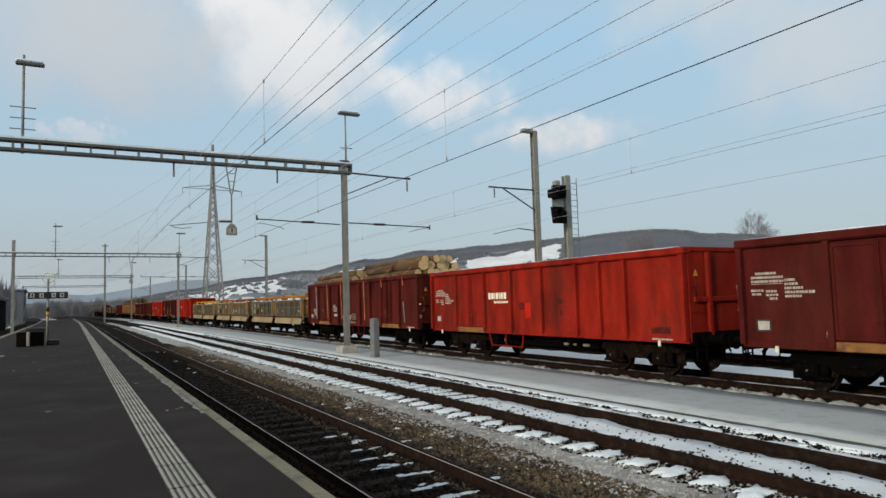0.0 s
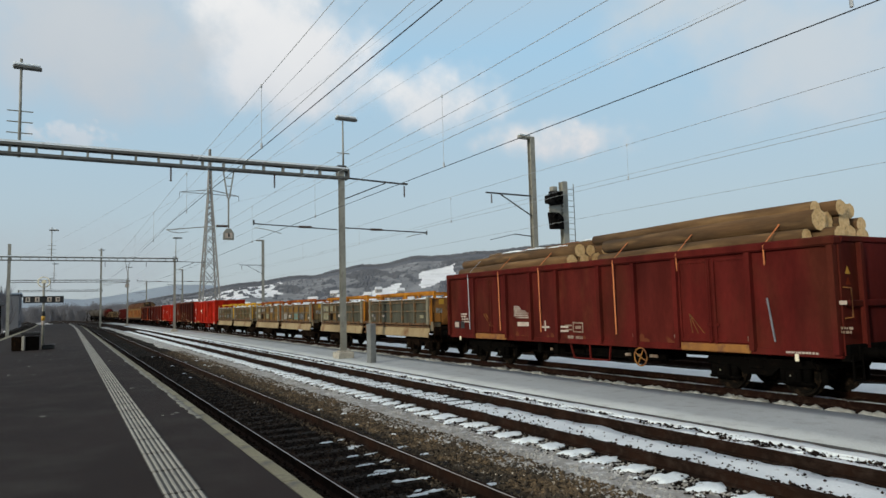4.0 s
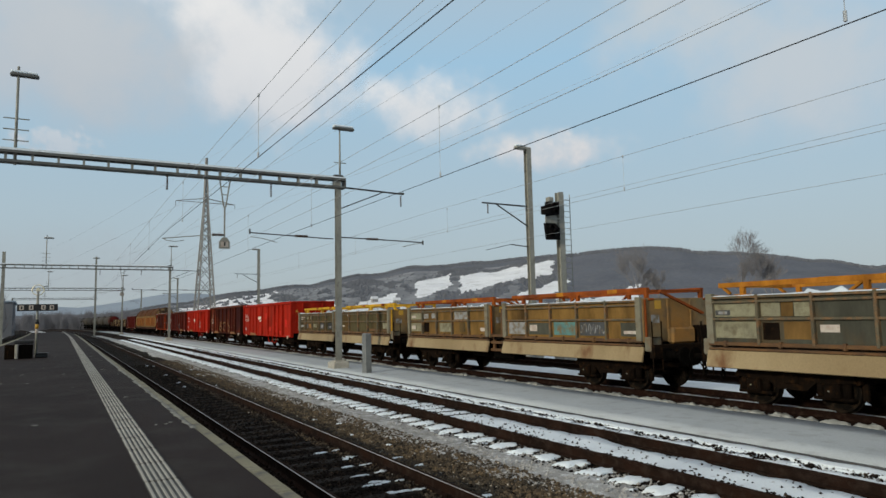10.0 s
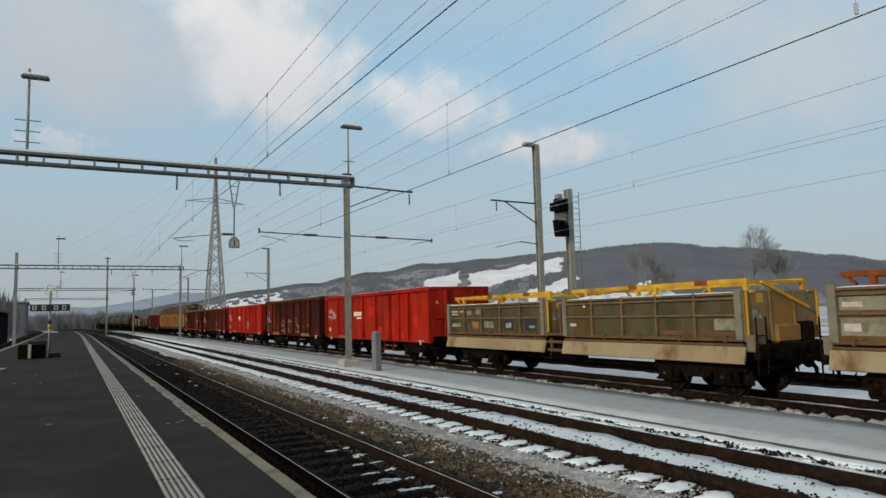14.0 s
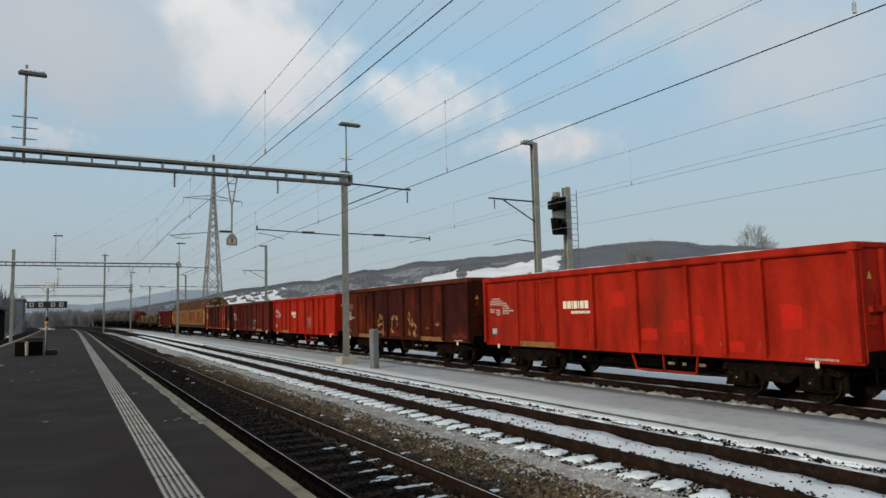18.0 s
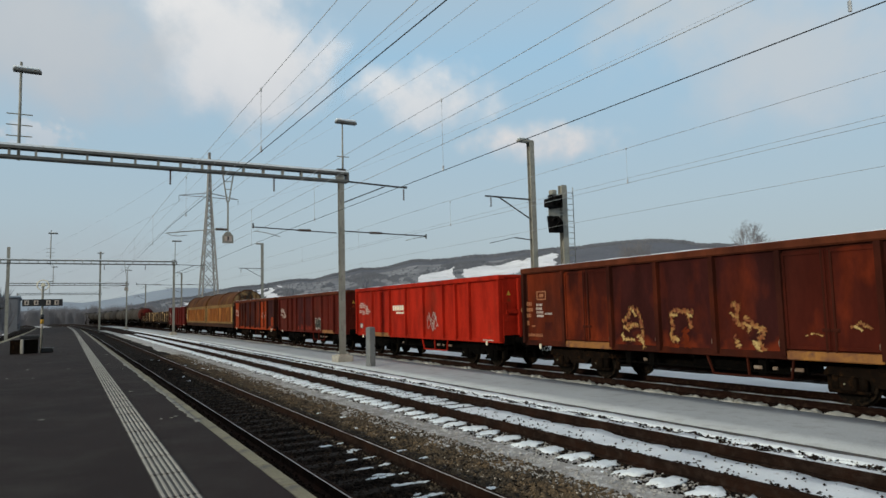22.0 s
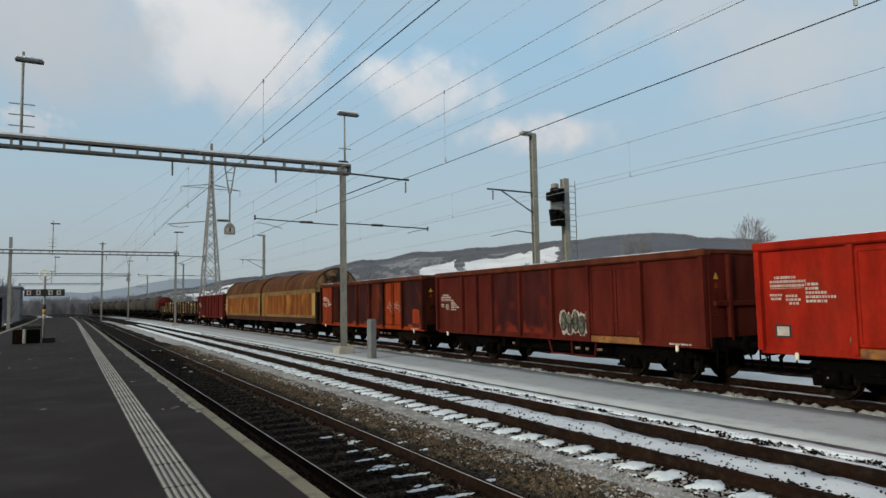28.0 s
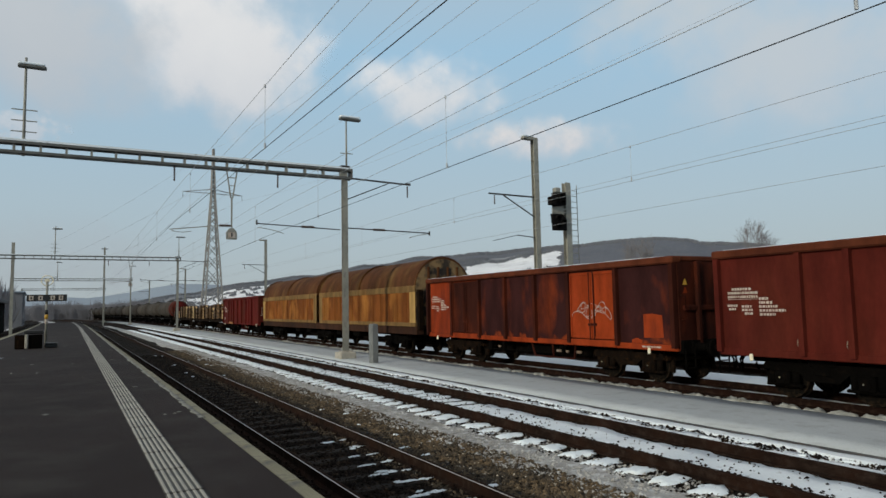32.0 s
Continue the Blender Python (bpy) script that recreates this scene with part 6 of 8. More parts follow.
def tank_wagon(y_mid, length, body, label, end=None):
    w = thing("tank_wagon", label, "goods wagon", group="tank wagons")
    hl = length / 2
    bm = bmesh.new()
    n = 16
    prof = [(-hl + 0.5, 0.35), (-hl + 0.58, 0.9), (-hl + 0.85, 1.3), (-hl + 1.2, 1.38), (hl - 1.2, 1.38), (hl - 0.85, 1.3), (hl - 0.58, 0.9), (hl - 0.5, 0.35)]
    rows = [[bm.verts.new((r * math.cos(6.2832 * i / n), y, 2.62 + r * math.sin(6.2832 * i / n))) for i in range(n)] for y, r in prof]
    for a, b in zip(rows, rows[1:]):
        for i in range(n):
            bm.faces.new((a[i], a[(i + 1) % n], b[(i + 1) % n], b[i])).smooth = True
    bm.faces.new(rows[0])
    bm.faces.new(rows[-1][::-1])
    bmesh.ops.recalc_face_normals(bm, faces=bm.faces)
    part("tank", bm, body, w)
    if end:
        bm = bmesh.new()
        rings = [[bm.verts.new((r * math.cos(6.2832 * i / n), y, 2.62 + r * math.sin(6.2832 * i / n))) for i in range(n)] for y, r in ((-hl + 2.4, 1.41), (-hl + 1.0, 1.4), (-hl + 0.6, 1.05), (-hl + 0.42, 0.4))]
        for a, b in zip(rings, rings[1:]):
            for i in range(n):
                bm.faces.new((a[i], a[(i + 1) % n], b[(i + 1) % n], b[i])).smooth = True
        bm.faces.new(rings[-1])
        bmesh.ops.recalc_face_normals(bm, faces=bm.faces)
        part("end_cap", bm, end, w, "dark red end")
    bm = bmesh.new()
    bar(bm, (0, 0, 3.95), (0, 0, 4.25), 0.3, 12)
    box(bm, -0.5, 0.5, -2.5, 2.5, 4.0, 4.05)
    part("dome", bm, body, w)
    bm = bmesh.new()
    rbox(bm, -1.3, 1.3, -hl, hl, 0.95, 1.2, 0.03)
    for y in (-hl * 0.6, hl * 0.6):
        rbox(bm, -1.1, 1.1, y - 0.2, y + 0.2, 1.15, 1.7, 0.03)
    part("underframe", bm, M_UNDER, w)
    WAGONS.append((w, y_mid, running_gear(w, length, length - 4.6)))


def log_wagon(y_mid, length, seed):
    rng = random.Random(seed)
    w = thing("stanchion_wagon", "flat wagon with stanchions for round timber", "goods wagon", group="timber wagons")
    hl = length / 2
    bm = bmesh.new()
    rbox(bm, -1.35, 1.35, -hl, hl, 0.95, 1.22, 0.02)
    part("underframe", bm, M_UNDERBROWN, w)
    for sx in (-1, 1):
        for i in range(8):
            y = -hl + 0.6 + (length - 1.2) * i / 7
            bm = bmesh.new()
            rbox(bm, sx * 1.36 - 0.06, sx * 1.36 + 0.06, y - 0.07, y + 0.07, 1.2, 2.9, 0.02)
            part("stanchion", bm, M_UNDERBROWN, w)
    WAGONS.append((w, y_mid, running_gear(w, length, length - 4.6, True)))
    load = thing("log_load", "stack of brown logs between wagon stanchions", "logs", group="log loads")
    for z in range(6):
        for k in range(6):
            for half in range(3):
                if z > 3 + (half + seed) % 2 or (z > 2 and rng.random() < 0.25):
                    continue
                r = rng.uniform(0.15, 0.2)
                y0 = -hl + 0.3 + half * length / 3 + rng.uniform(0, 0.3)
                bm = bmesh.new()
                c = Vector(((k - 2.5) * 0.42, 0, 1.41 + z * 0.34 + rng.uniform(-0.03, 0.03)))
                bar(bm, c + Vector((0, y0, 0)), c + Vector((0, y0 + length / 3 - 0.6, 0)), r, 8, r * 0.85)
                for f in bm.faces:
                    if len(f.verts) == 8:
                        f.material_index = 1
                part("log", bm, [M_LOG, M_LOGEND], load)
    shorten(load)
    WAGONS.append((load, y_mid, []))


M_WINERUST = rising_rust("wine_stained_sheet", (0.078, 0.012, 0.009), (0.058, 0.010, 0.0082), (0.11, 0.033, 0.016), 0.85, 1.15)


# (box, bay, row, from, to along the bay, from, to up the row, paint); box 1 is the rear one
GREY_CELLS = [(1, 0, 1, 0, 1, 0.05, 0.95, M_PATCH), (1, 0, 0, 0, 1, 0.1, 0.95, M_PATCH), (1, 0, 1, 0.05, 0.4, 0.15, 0.5, M_DARKSTEEL), (1, 0, 1, 0.12, 0.33, 0.22, 0.42, M_PALE),
              (1, 1, 1, 0, 0.4, 0.05, 0.95, M_PATCH), (1, 1, 1, 0.42, 0.66, 0.05, 0.95, M_PTAN), (1, 1, 1, 0.68, 1, 0.05, 0.95, M_PATCH), (1, 1, 0, 0.02, 0.36, 0.05, 0.9, M_UNDERBROWN), (1, 1, 0, 0.45, 1, 0.1, 0.95, M_PTAN),
              (1, 2, 0, 0.05, 0.4, 0.45, 0.8, M_WHITE), (-1, 0, 0, 0.25, 0.45, 0.05, 0.8, M_BLACK), (-1, 0, 0, 0.0, 0.2, 0.5, 0.8, M_PALE), (-1, 0, 0, 0.29, 0.41, 0.2, 0.5, M_PALE), (-1, 0, 0, 0.78, 0.98, 0.05, 0.8, M_BLACK), (-1, 1, 0, 0.1, 0.3, 0.5, 0.7, M_WHITE), (-1, 4, 0, 0.3, 0.6, 0.4, 0.7, M_PATCH)]
TAN_CELLS = [(1, 0, 1, 0.05, 1, 0.1, 0.9, M_PATCH), (1, 0, 1, 0.1, 0.45, 0.3, 0.6, M_WHITE), (1, 0, 0, 0.05, 1, 0.1, 0.9, M_PATCH), (1, 0, 0, 0.1, 0.4, 0.3, 0.65, M_WHITE), (1, 1, 1, 0.0, 0.35, 0.2, 0.8, M_PALE), (1, 1, 1, 0.6, 0.95, 0.2, 0.85, M_PALE),
             (1, 1, 0, 0.0, 0.4, 0.05, 0.95, M_UNDERBROWN), (1, 2, 0, 0.1, 0.95, 0.1, 0.9, M_PATCH), (1, 3, 1, 0.05, 1, 0.05, 0.95, M_PALE), (1, 4, 0, 0.6, 0.95, 0.2, 0.5, M_WHITE), (1, 3, 0, 0.4, 0.75, 0.1, 0.9, M_POLIVE),
             (-1, 0, 0, 0.1, 1, 0.05, 0.95, M_PALE), (-1, 1, 0, 0, 1, 0.05, 0.9, M_PGREY), (-1, 1, 0, 0.05, 0.4, 0.3, 0.75, M_WHITE), (-1, 2, 0, 0.05, 1, 0.05, 0.95, M_TEAL), (-1, 3, 0, 0.02, 0.98, 0.05, 0.95, M_DARKSTEEL), (-1, 4, 0, 0.4, 1, 0.05, 0.9, M_PGREY), (-1, 4, 0, 0.5, 0.95, 0.2, 0.4, M_WHITE)]
OLIVE_CELLS = [(1, 0, 1, 0.08 + 0.12 * i, 0.17 + 0.12 * i, 0.6, 0.82, M_WHITE) for i in range(7) if i != 4] + [(1, 0, 1, 0.1, 0.34, 0.3, 0.45, M_WHITE), (1, 0, 1, 0.38, 0.52, 0.3, 0.45, M_WHITE), (1, 0, 0, 0.1, 0.7, 0.35, 0.65, M_PALE), (1, 1, 1, 0.05, 0.33, 0.3, 0.8, M_PATCH), (1, 1, 1, 0.62, 0.95, 0.35, 0.9, M_PATCH), (1, 1, 0, 0.05, 0.3, 0.2, 0.8, M_DARKSTEEL), (1, 1, 0, 0.36, 0.76, 0.2, 0.8, M_ENDORANGE), (1, 2, 0, 0.05, 0.6, 0.3, 0.8, M_PATCH),
               (1, 3, 0, 0.1, 0.6, 0.1, 0.9, M_BLACK), (1, 3, 0, 0.2, 0.5, 0.3, 0.7, M_PALE), (1, 4, 0, 0.1, 0.7, 0.1, 0.9, M_BLACK), (1, 4, 0, 0.3, 0.6, 0.3, 0.5, M_PALE), 
               (-1, 0, 0, 0.1, 0.35, 0.45, 0.65, M_WHITE), (-1, 4, 0, 0.4, 0.95, 0.3, 0.9, M_PATCH), (-1, 3, 0, 0.0, 1, 0.0, 0.25, M_ENDPLATE), (-1, 4, 0, 0.0, 1, 0.0, 0.2, M_ENDPLATE)]


def train():
    open_wagon(3.66, M_WINE, "dark wine-red high-sided open wagon, weathered", seed=1)
    open_wagon(19.72, M_RED, "bright red high-sided open wagon with pale lettering", seed=2, doors=(1,), rail_paint=M_RED, logo=2.56, brown_gear=True, step_at=(2.7, 0.4), patches=((-0.2, 0.12, 1.5, 2.0),), stains=((0.16, 0.5, 1.78, 2.0), (-2.0, -1.75, 1.95, 2.1), (-1.95, -1.85, 1.6, 1.75), (-6.6, -5.9, 1.15, 1.3)))
    w = open_wagon(36.65, M_WINE, "dark wine-red open wagon loaded with logs", seed=3, length=16.7, ribs=(1.03, 2.5, 4.03, 6.27), door_at=5.15, top=3.4, handwheel=True, sills=(-1, 1), step_at=(0.6, -1.3), rail_paint=M_YELLOWSILL, top_snow=0.0, lettered=False, bays={2: M_WINERUST, 3: M_WINERUST, 4: M_WINERUST, 6: M_WINERUST})
    rng = random.Random(41)
    text_block(w, -1.437, 3.39, 2.1, [(0, 0.3), (0, 0.4), (0, 0.6), (0, 0.8), (0, 1.05), (0.1, 0.8)], rng, 0.045)
    marks(w, -1.437, [(1.46, 1.88, 1.38, 1.44), (1.64, 1.70, 1.28, 1.62), (0.52, 0.9, 1.4, 1.46), (0.52, 0.9, 1.28, 1.33), (2.5, 3.2, 1.42, 1.56)])
    text_block(w, -1.437, 6.98, 1.86, [(0, 0.42), (0, 0.35), (0.05, 0.5), (0, 0.62)], rng, 0.06)
    marks(w, -1.437, [(6.74, 7.02, 1.28, 1.56)], M_BLACK)
    for dy in (0.0, 0.14):
        bm = bmesh.new()
        beam(bm, (-1.475, 5.3 - dy, 1.85), (-1.475, 4.85 - dy, 1.4), 0.03, 0.006)
        part("marking", bm, M_YELLOWSILL, w, "orange chalk stroke")
    for dy in (0.04, 0.2, 0.38):
        bm = bmesh.new()
        beam(bm, (-1.475, -4.16, 1.83), (-1.475, -4.2 - dy, 1.36), 0.022, 0.006)
        part("marking", bm, M_YELLOWSILL, w, "orange chalk stroke")
    text_block(w, -1.437, -7.7, 1.56, [(0, 0.42), (0.04, 0.34)], rng, 0.05, M_RING)
    marks(w, -1.437, [(-8.02, -7.82, 2.0, 2.08)])
    marks(w, -1.437, [(-0.16, 0.31, 1.27, 1.31), (-0.16, 0.31, 1.54, 1.58), (-0.16, -0.12, 1.31, 1.54), (0.27, 0.31, 1.31, 1.54), (-0.06, 0.2, 1.38, 1.47), (0.35, 0.68, 1.46, 1.5), (0.35, 0.68, 1.33, 1.37), (0.3, 0.56, 1.06, 1.17)], M_RING)
    text_block(w, -1.437, 0.2, 1.16, [(0, 0.32)], rng, 0.09, M_RING)
    log_load(36.65, 16.5, 4)
    works_wagon(54.335, M_PGREY, M_FORANGE, "grey-green works wagon with orange frame and cream boards", 5, cells=GREY_CELLS, end_paint=M_ENDORANGE)
    works_wagon(71.375, M_PTAN, M_FRUST, "ochre works wagon with rusty orange frame and cream boards", 6, cells=TAN_CELLS, tag=True)
    works_wagon(88.315, M_POLIVE, M_FYELLOW, "olive works wagon with yellow frame and cream boards", 7, cells=OLIVE_CELLS)
    open_wagon(104.55, M_RED2, "clean bright red high-sided open wagon", seed=8, doors=(1,), rail_paint=M_RED2, logo=2.45, brown_gear=True, patches=((-3.2, -2.95, 1.2, 1.9), (-5.9, -5.4, 1.6, 2.1), (-4.4, -3.95, 1.05, 1.3), (-0.4, 0.1, 2.2, 2.6), (-1.6, -1.0, 1.3, 1.6), (0.9, 1.2, 1.2, 1.5), (-2.6, -2.2, 1.5, 1.8)))
    w = open_wagon(120.2, M_RUSTY, "rust-brown open wagon with orange doors and cream scribbles", seed=9, sills=(-1, 1), notice=False, door_paint=M_RUSTO, bays={0: M_ORANGESHEET, 2: M_DARKSHEET2, 3: M_DARKSHEET2, 4: M_DARKSHEET2, 6: M_DARKSHEET2}, lettered=False, top=3.47, rail_paint=M_RUSTY, top_paint=M_TOPBROWN, brown_gear=True)
    flaked_letters(w, -1.433, rng)
    text_block(w, -1.433, 6.12, 2.28, [(0, 0.28), (-0.03, 0.3), (0, 0.36), (0.02, 0.3)], rng, 0.075)
    text_block(w, -1.433, 5.68, 1.98, [(0, 0.38)], rng, 0.06, M_GRAFF)
    text_block(w, -1.433, 6.98, 2.34, [(0.1, 0.5), (0, 0.6), (0.05, 0.5)], rng, 0.12, M_TANMARK)
    text_block(w, -1.433, 6.9, 1.72, [(0, 0.3)], rng, 0.14, M_TANMARK)
    text_block(w, -1.433, 6.6, 1.3, [(0, 0.75)], rng, 0.09, M_TANMARK)
    marks(w, -1.433, [(5.61, 6.09, 2.4, 2.44), (5.61, 6.09, 2.65, 2.69), (5.61, 5.65, 2.44, 2.65), (6.05, 6.09, 2.44, 2.65), (5.74, 5.96, 2.49, 2.6), (6.22, 6.4, 1.53, 1.57)], M_TANMARK)
    marks(w, -1.433, [(5.32, 5.69, 1.42, 1.68)], M_DARKSHEET2)
    open_wagon(136.1, M_RED2, "bright red open wagon with a sprayed scribble", seed=10, doors=(1,), rail_paint=M_RED2, logo=2.5, graffiti=(-1.15, 1.25, 1.1, 0.85, M_GRAFF, 3), patches=((-6.4, -5.7, 1.0, 1.12),))
    open_wagon(152.0, M_RUSTY2, "brown-red open wagon with a white graffiti tag", seed=11, sills=(-1,), doors=(-1,), letter_z=-0.13, rail_paint=M_RUSTY2, top_paint=M_TOPBROWN, notice=False, bays={2: M_WINESHEET, 3: M_WINESHEET}, patches=((1.3, 1.7, 1.9, 2.15), (-0.5, -0.2, 1.9, 2.3)), patch_paint=M_RUSTY2, graffiti=(-1.3, 1.08, 1.5, 0.75, M_GRAFF, 14))
    open_wagon(167.75, M_RUSTY, "dark brown open wagon with orange doors", seed=12, sills=(), rail_paint=M_RUSTY, top_paint=M_TOPBROWN, notice=False, door_paint=M_ORANGE, doors_painted=(-1,), sill_paint=M_ORANGE, bays={0: M_ORANGE, 1: M_ORANGESHEET, 2: M_DARKSHEET, 3: M_DARKSHEET, 4: M_DARKSHEET, 6: M_DARKSHEET}, brown_gear=True, graffiti=(-3.0, 1.7, 1.75, 0.55, M_GRAFF, 4), patches=((-6.7, -6.0, 1.25, 1.85), (-5.9, -5.5, 1.1, 1.2)), patch_paint=M_ORANGE)
    hood_wagon(190.75, 28.9)
    open_wagon(214.3, M_WINE, "dark red open wagon behind a covered wagon", seed=13, length=15.6)
    log_wagon(233.4, 18.6, 1)
    log_wagon(254.0, 18.6, 2)
    tank_wagon(274.5, 18.0, M_TANK, "grimy grey tank wagon with a dark red end", M_WINE)
    for i in range(15):
        tank_wagon(293.0 + 17.2 * i, 16.0, M_TANK if i < 4 and i != 2 else M_TANKDARK, "grimy tan-grey tank wagon far down the train" if i < 4 and i != 2 else "dark grey tank wagon far down the train")


# ---- things beside the line ----
M_MATTBLACK = mat("matt_black_paint", (0.0055, 0.005, 0.005), (0.009, 0.008, 0.008), 3, rough=0.9, bump=0.1, spec=0.06)


def signal():
    s = thing("railway_signal", "black colour-light signal on a grey mast with a ladder", "signal", pose(22.5, 27.0, 0))
    h_post("post", -0.6, 8.45, 0.32, s, x=-0.1)
    bm = bmesh.new()
    rbox(bm, -0.5, 0.3, -0.4, 0.4, -0.65, 0.1, 0.04)
    part("foundation", bm, M_CONCRETE, s)
    for name, v in (("upper_signal_head", ((-1.24, 7.82), (-0.42, 7.9), (-0.4, 7.55), (-0.42, 7.22), (-1.22, 7.1), (-1.27, 7.4))),
                    ("lower_signal_head", ((-1.36, 6.74), (-0.7, 6.76), (-0.42, 6.5), (-0.42, 5.92), (-1.26, 5.9)))):
        bm = bmesh.new()
        a = [bm.verts.new((x, -0.36, z)) for x, z in v]
        b = [bm.verts.new((x, -0.22, z)) for x, z in v]
        bm.faces.new(a)
        bm.faces.new(b[::-1])
        for i in range(len(v)):
            j = (i + 1) % len(v)
            bm.faces.new((a[i], b[i], b[j], a[j]))
        bmesh.ops.recalc_face_normals(bm, faces=bm.faces)
        hd = part(name, bm, M_MATTBLACK, s, "black signal plate")
        for x, z in ((-1.28, 7.38), (-0.8, 7.62), (-0.72, 7.3)) if name[0] == "u" else ((-1.0, 6.5), (-0.72, 6.3), (-1.0, 6.1)):
            bm = bmesh.new()
            n = 12
            rings = [[bm.verts.new((x + 0.15 * math.cos(math.pi * i / n) - k * 0.12, -0.36 - 0.3 * k, z + 0.16 * math.sin(math.pi * i / n) - 0.03 * k)) for i in range(n + 1)] for k in (0, 1)]
            for i in range(n):
                bm.faces.new((rings[0][i], rings[0][i + 1], rings[1][i + 1], rings[1][i])).smooth = True
            bar(bm, (x, -0.35, z), (x, -0.4, z), 0.13, 12)
            part("hood", bm, M_MATTBLACK, hd)
    bm = bmesh.new()
    rbox(bm, -1.2, -0.46, -0.2, -0.15, 6.55, 7.7, 0.02)
    part("back_plate", bm, M_GALV, s, "pale grey back plate")
    bm = bmesh.new()
    rbox(bm, -1.6, -1.24, -0.62, -0.3, 7.16, 7.58, 0.04)
    part("side_lamp", bm, M_MATTBLACK, s, "black lamp box")
    for z in (6.86, 7.02):
        bm = bmesh.new()
        beam(bm, (-1.22, -0.2, z - 0.02), (-0.1, -0.12, z + 0.02), 0.07, 0.07)
        part("bracket", bm, M_GALV, s)
    bm = bmesh.new()
    rbox(bm, -1.02, -0.7, -0.3, 0.0, 7.88, 8.12, 0.03)
    part("terminal_box", bm, M_GALV, s, "small grey box")
    bm = bmesh.new()
    for x in (0.26, 0.68):
        bar(bm, (x, 0.1, -0.5), (x, 0.1, 8.4), 0.022, 6)
    z = 0.0
    while z < 8.3:
        bar(bm, (0.26, 0.1, z), (0.68, 0.1, z), 0.016, 5)
        z += 0.3
    for z in (2, 5, 8.2):
        bar(bm, (0.0, 0.1, z), (0.26, 0.1, z), 0.016, 5)
    part("ladder", bm, M_GALV, s)


M_CABINET = mat("cabinet_grey", (0.145, 0.155, 0.155), (0.115, 0.12, 0.122), 1.5, (0.1, 0.1, 0.095), 5, 0.66, rough=0.6, bump=0.1)


def grey_cabinet():
    c = thing("lineside_cabinet", "narrow grey lineside cabinet standing in snow", "cabinet", pose(11.0, 25.9, -0.1))
    bm = bmesh.new()
    rbox(bm, -0.145, 0.145, -0.2, 0.2, -0.1, 1.62, 0.05)
    part("body", bm, M_CABINET, c)
    bm = bmesh.new()
    rbox(bm, -0.12, 0.12, -0.212, -0.203, 0.12, 1.52, 0.003)
    d = part("door", bm, M_CABINET, c)
    bm = bmesh.new()
    rbox(bm, 0.08, 0.11, -0.235, -0.213, 0.8, 0.92, 0.004)
    part("handle", bm, M_BLACK, d)


def platform_sign():
    s = thing("platform_sign", "black sector sign on a striped pole with a ring", "sign", pose(-1.08, 39.0, 0.556) @ Matrix.Diagonal((0.8, 0.8, 0.8, 1)))
    bm = bmesh.new()
    bar(bm, (0, 0, 0), (0, 0, 4.1), 0.07, 10)
    part("pole", bm, M_GALV, s)
    for z, m in ((2.05, M_BLACK), (1.75, M_YELLOW), (1.45, M_WHITE)):
        bm = bmesh.new()
        bar(bm, (0, 0, z), (0, 0, z + 0.28), 0.1 if z > 1.5 else 0.085, 10)
        part("band", bm, m, s)
    bm = bmesh.new()
    rbox(bm, -1.08, 1.1, -0.17, -0.07, 2.85, 3.27, 0.02)
    b = part("board", bm, M_BLACK, s, "black sign board")
    for x in (-0.85, -0.35, 0.3, 0.75):
        bm = bmesh.new()
        rbox(bm, x - 0.1, x + 0.14, -0.19, -0.172, 2.92, 3.2, 0.008)
        part("white_panel", bm, M_WHITE, b)
        bm = bmesh.new()
        rbox(bm, x - 0.02, x + 0.06, -0.2, -0.192, 2.98, 3.14, 0.003)
        part("sign_bar", bm, M_BLACK, b)
    bm = bmesh.new()
    tube(bm, [(0.32 * math.cos(6.2832 * i / 20), 0, 4.15 + 0.32 * math.sin(6.2832 * i / 20)) for i in range(21)], 0.035, 6)
    bar(bm, (0, -0.04, 4.15), (0, 0.04, 4.15), 0.13, 12)
    part("ring", bm, M_LOGO, s, "pale round ring")


def platform_bench():
    s = thing("bench", "dark bench with pale concrete feet on the platform", "bench", pose(-1.75, 38.2, 0.556) @ Matrix.Diagonal((0.68, 1, 0.95, 1)))
    bm = bmesh.new()
    rbox(bm, -0.3, 0.9, -0.3, 0.3, 0.74, 0.92, 0.05)
    part("seat", bm, M_BLACK, s)
    for x, hw in ((-0.55, 0.3), (0.4, 0.42)):
        bm = bmesh.new()
        rbox(bm, x - hw, x + hw, -0.26, 0.26, 0, 0.70, 0.03)
        part("foot", bm, M_UNDERBROWN if x < 0 else M_UNDER, s)
    bm = bmesh.new()
    rbox(bm, -0.24, -0.06, -0.31, -0.05, 0.0, 0.72, 0.03)
    part("panel", bm, M_CONCRETE, s)
    # base plate of the platform sign, drawn as a low lidded box
    b = thing("grit_box", "low dark base plate at the platform sign", "box", pose(-0.9, 38.4, 0.556))
    bm = bmesh.new()
    rbox(bm, -0.2, 0.35, -0.25, 0.25, 0, 0.2, 0.05)
    part("body", bm, M_BLACK, b)
    bm = bmesh.new()
    rbox(bm, -0.22, 0.37, -0.27, 0.27, 0.203, 0.24, 0.02)
    part("lid", bm, M_DARKSTEEL, b)


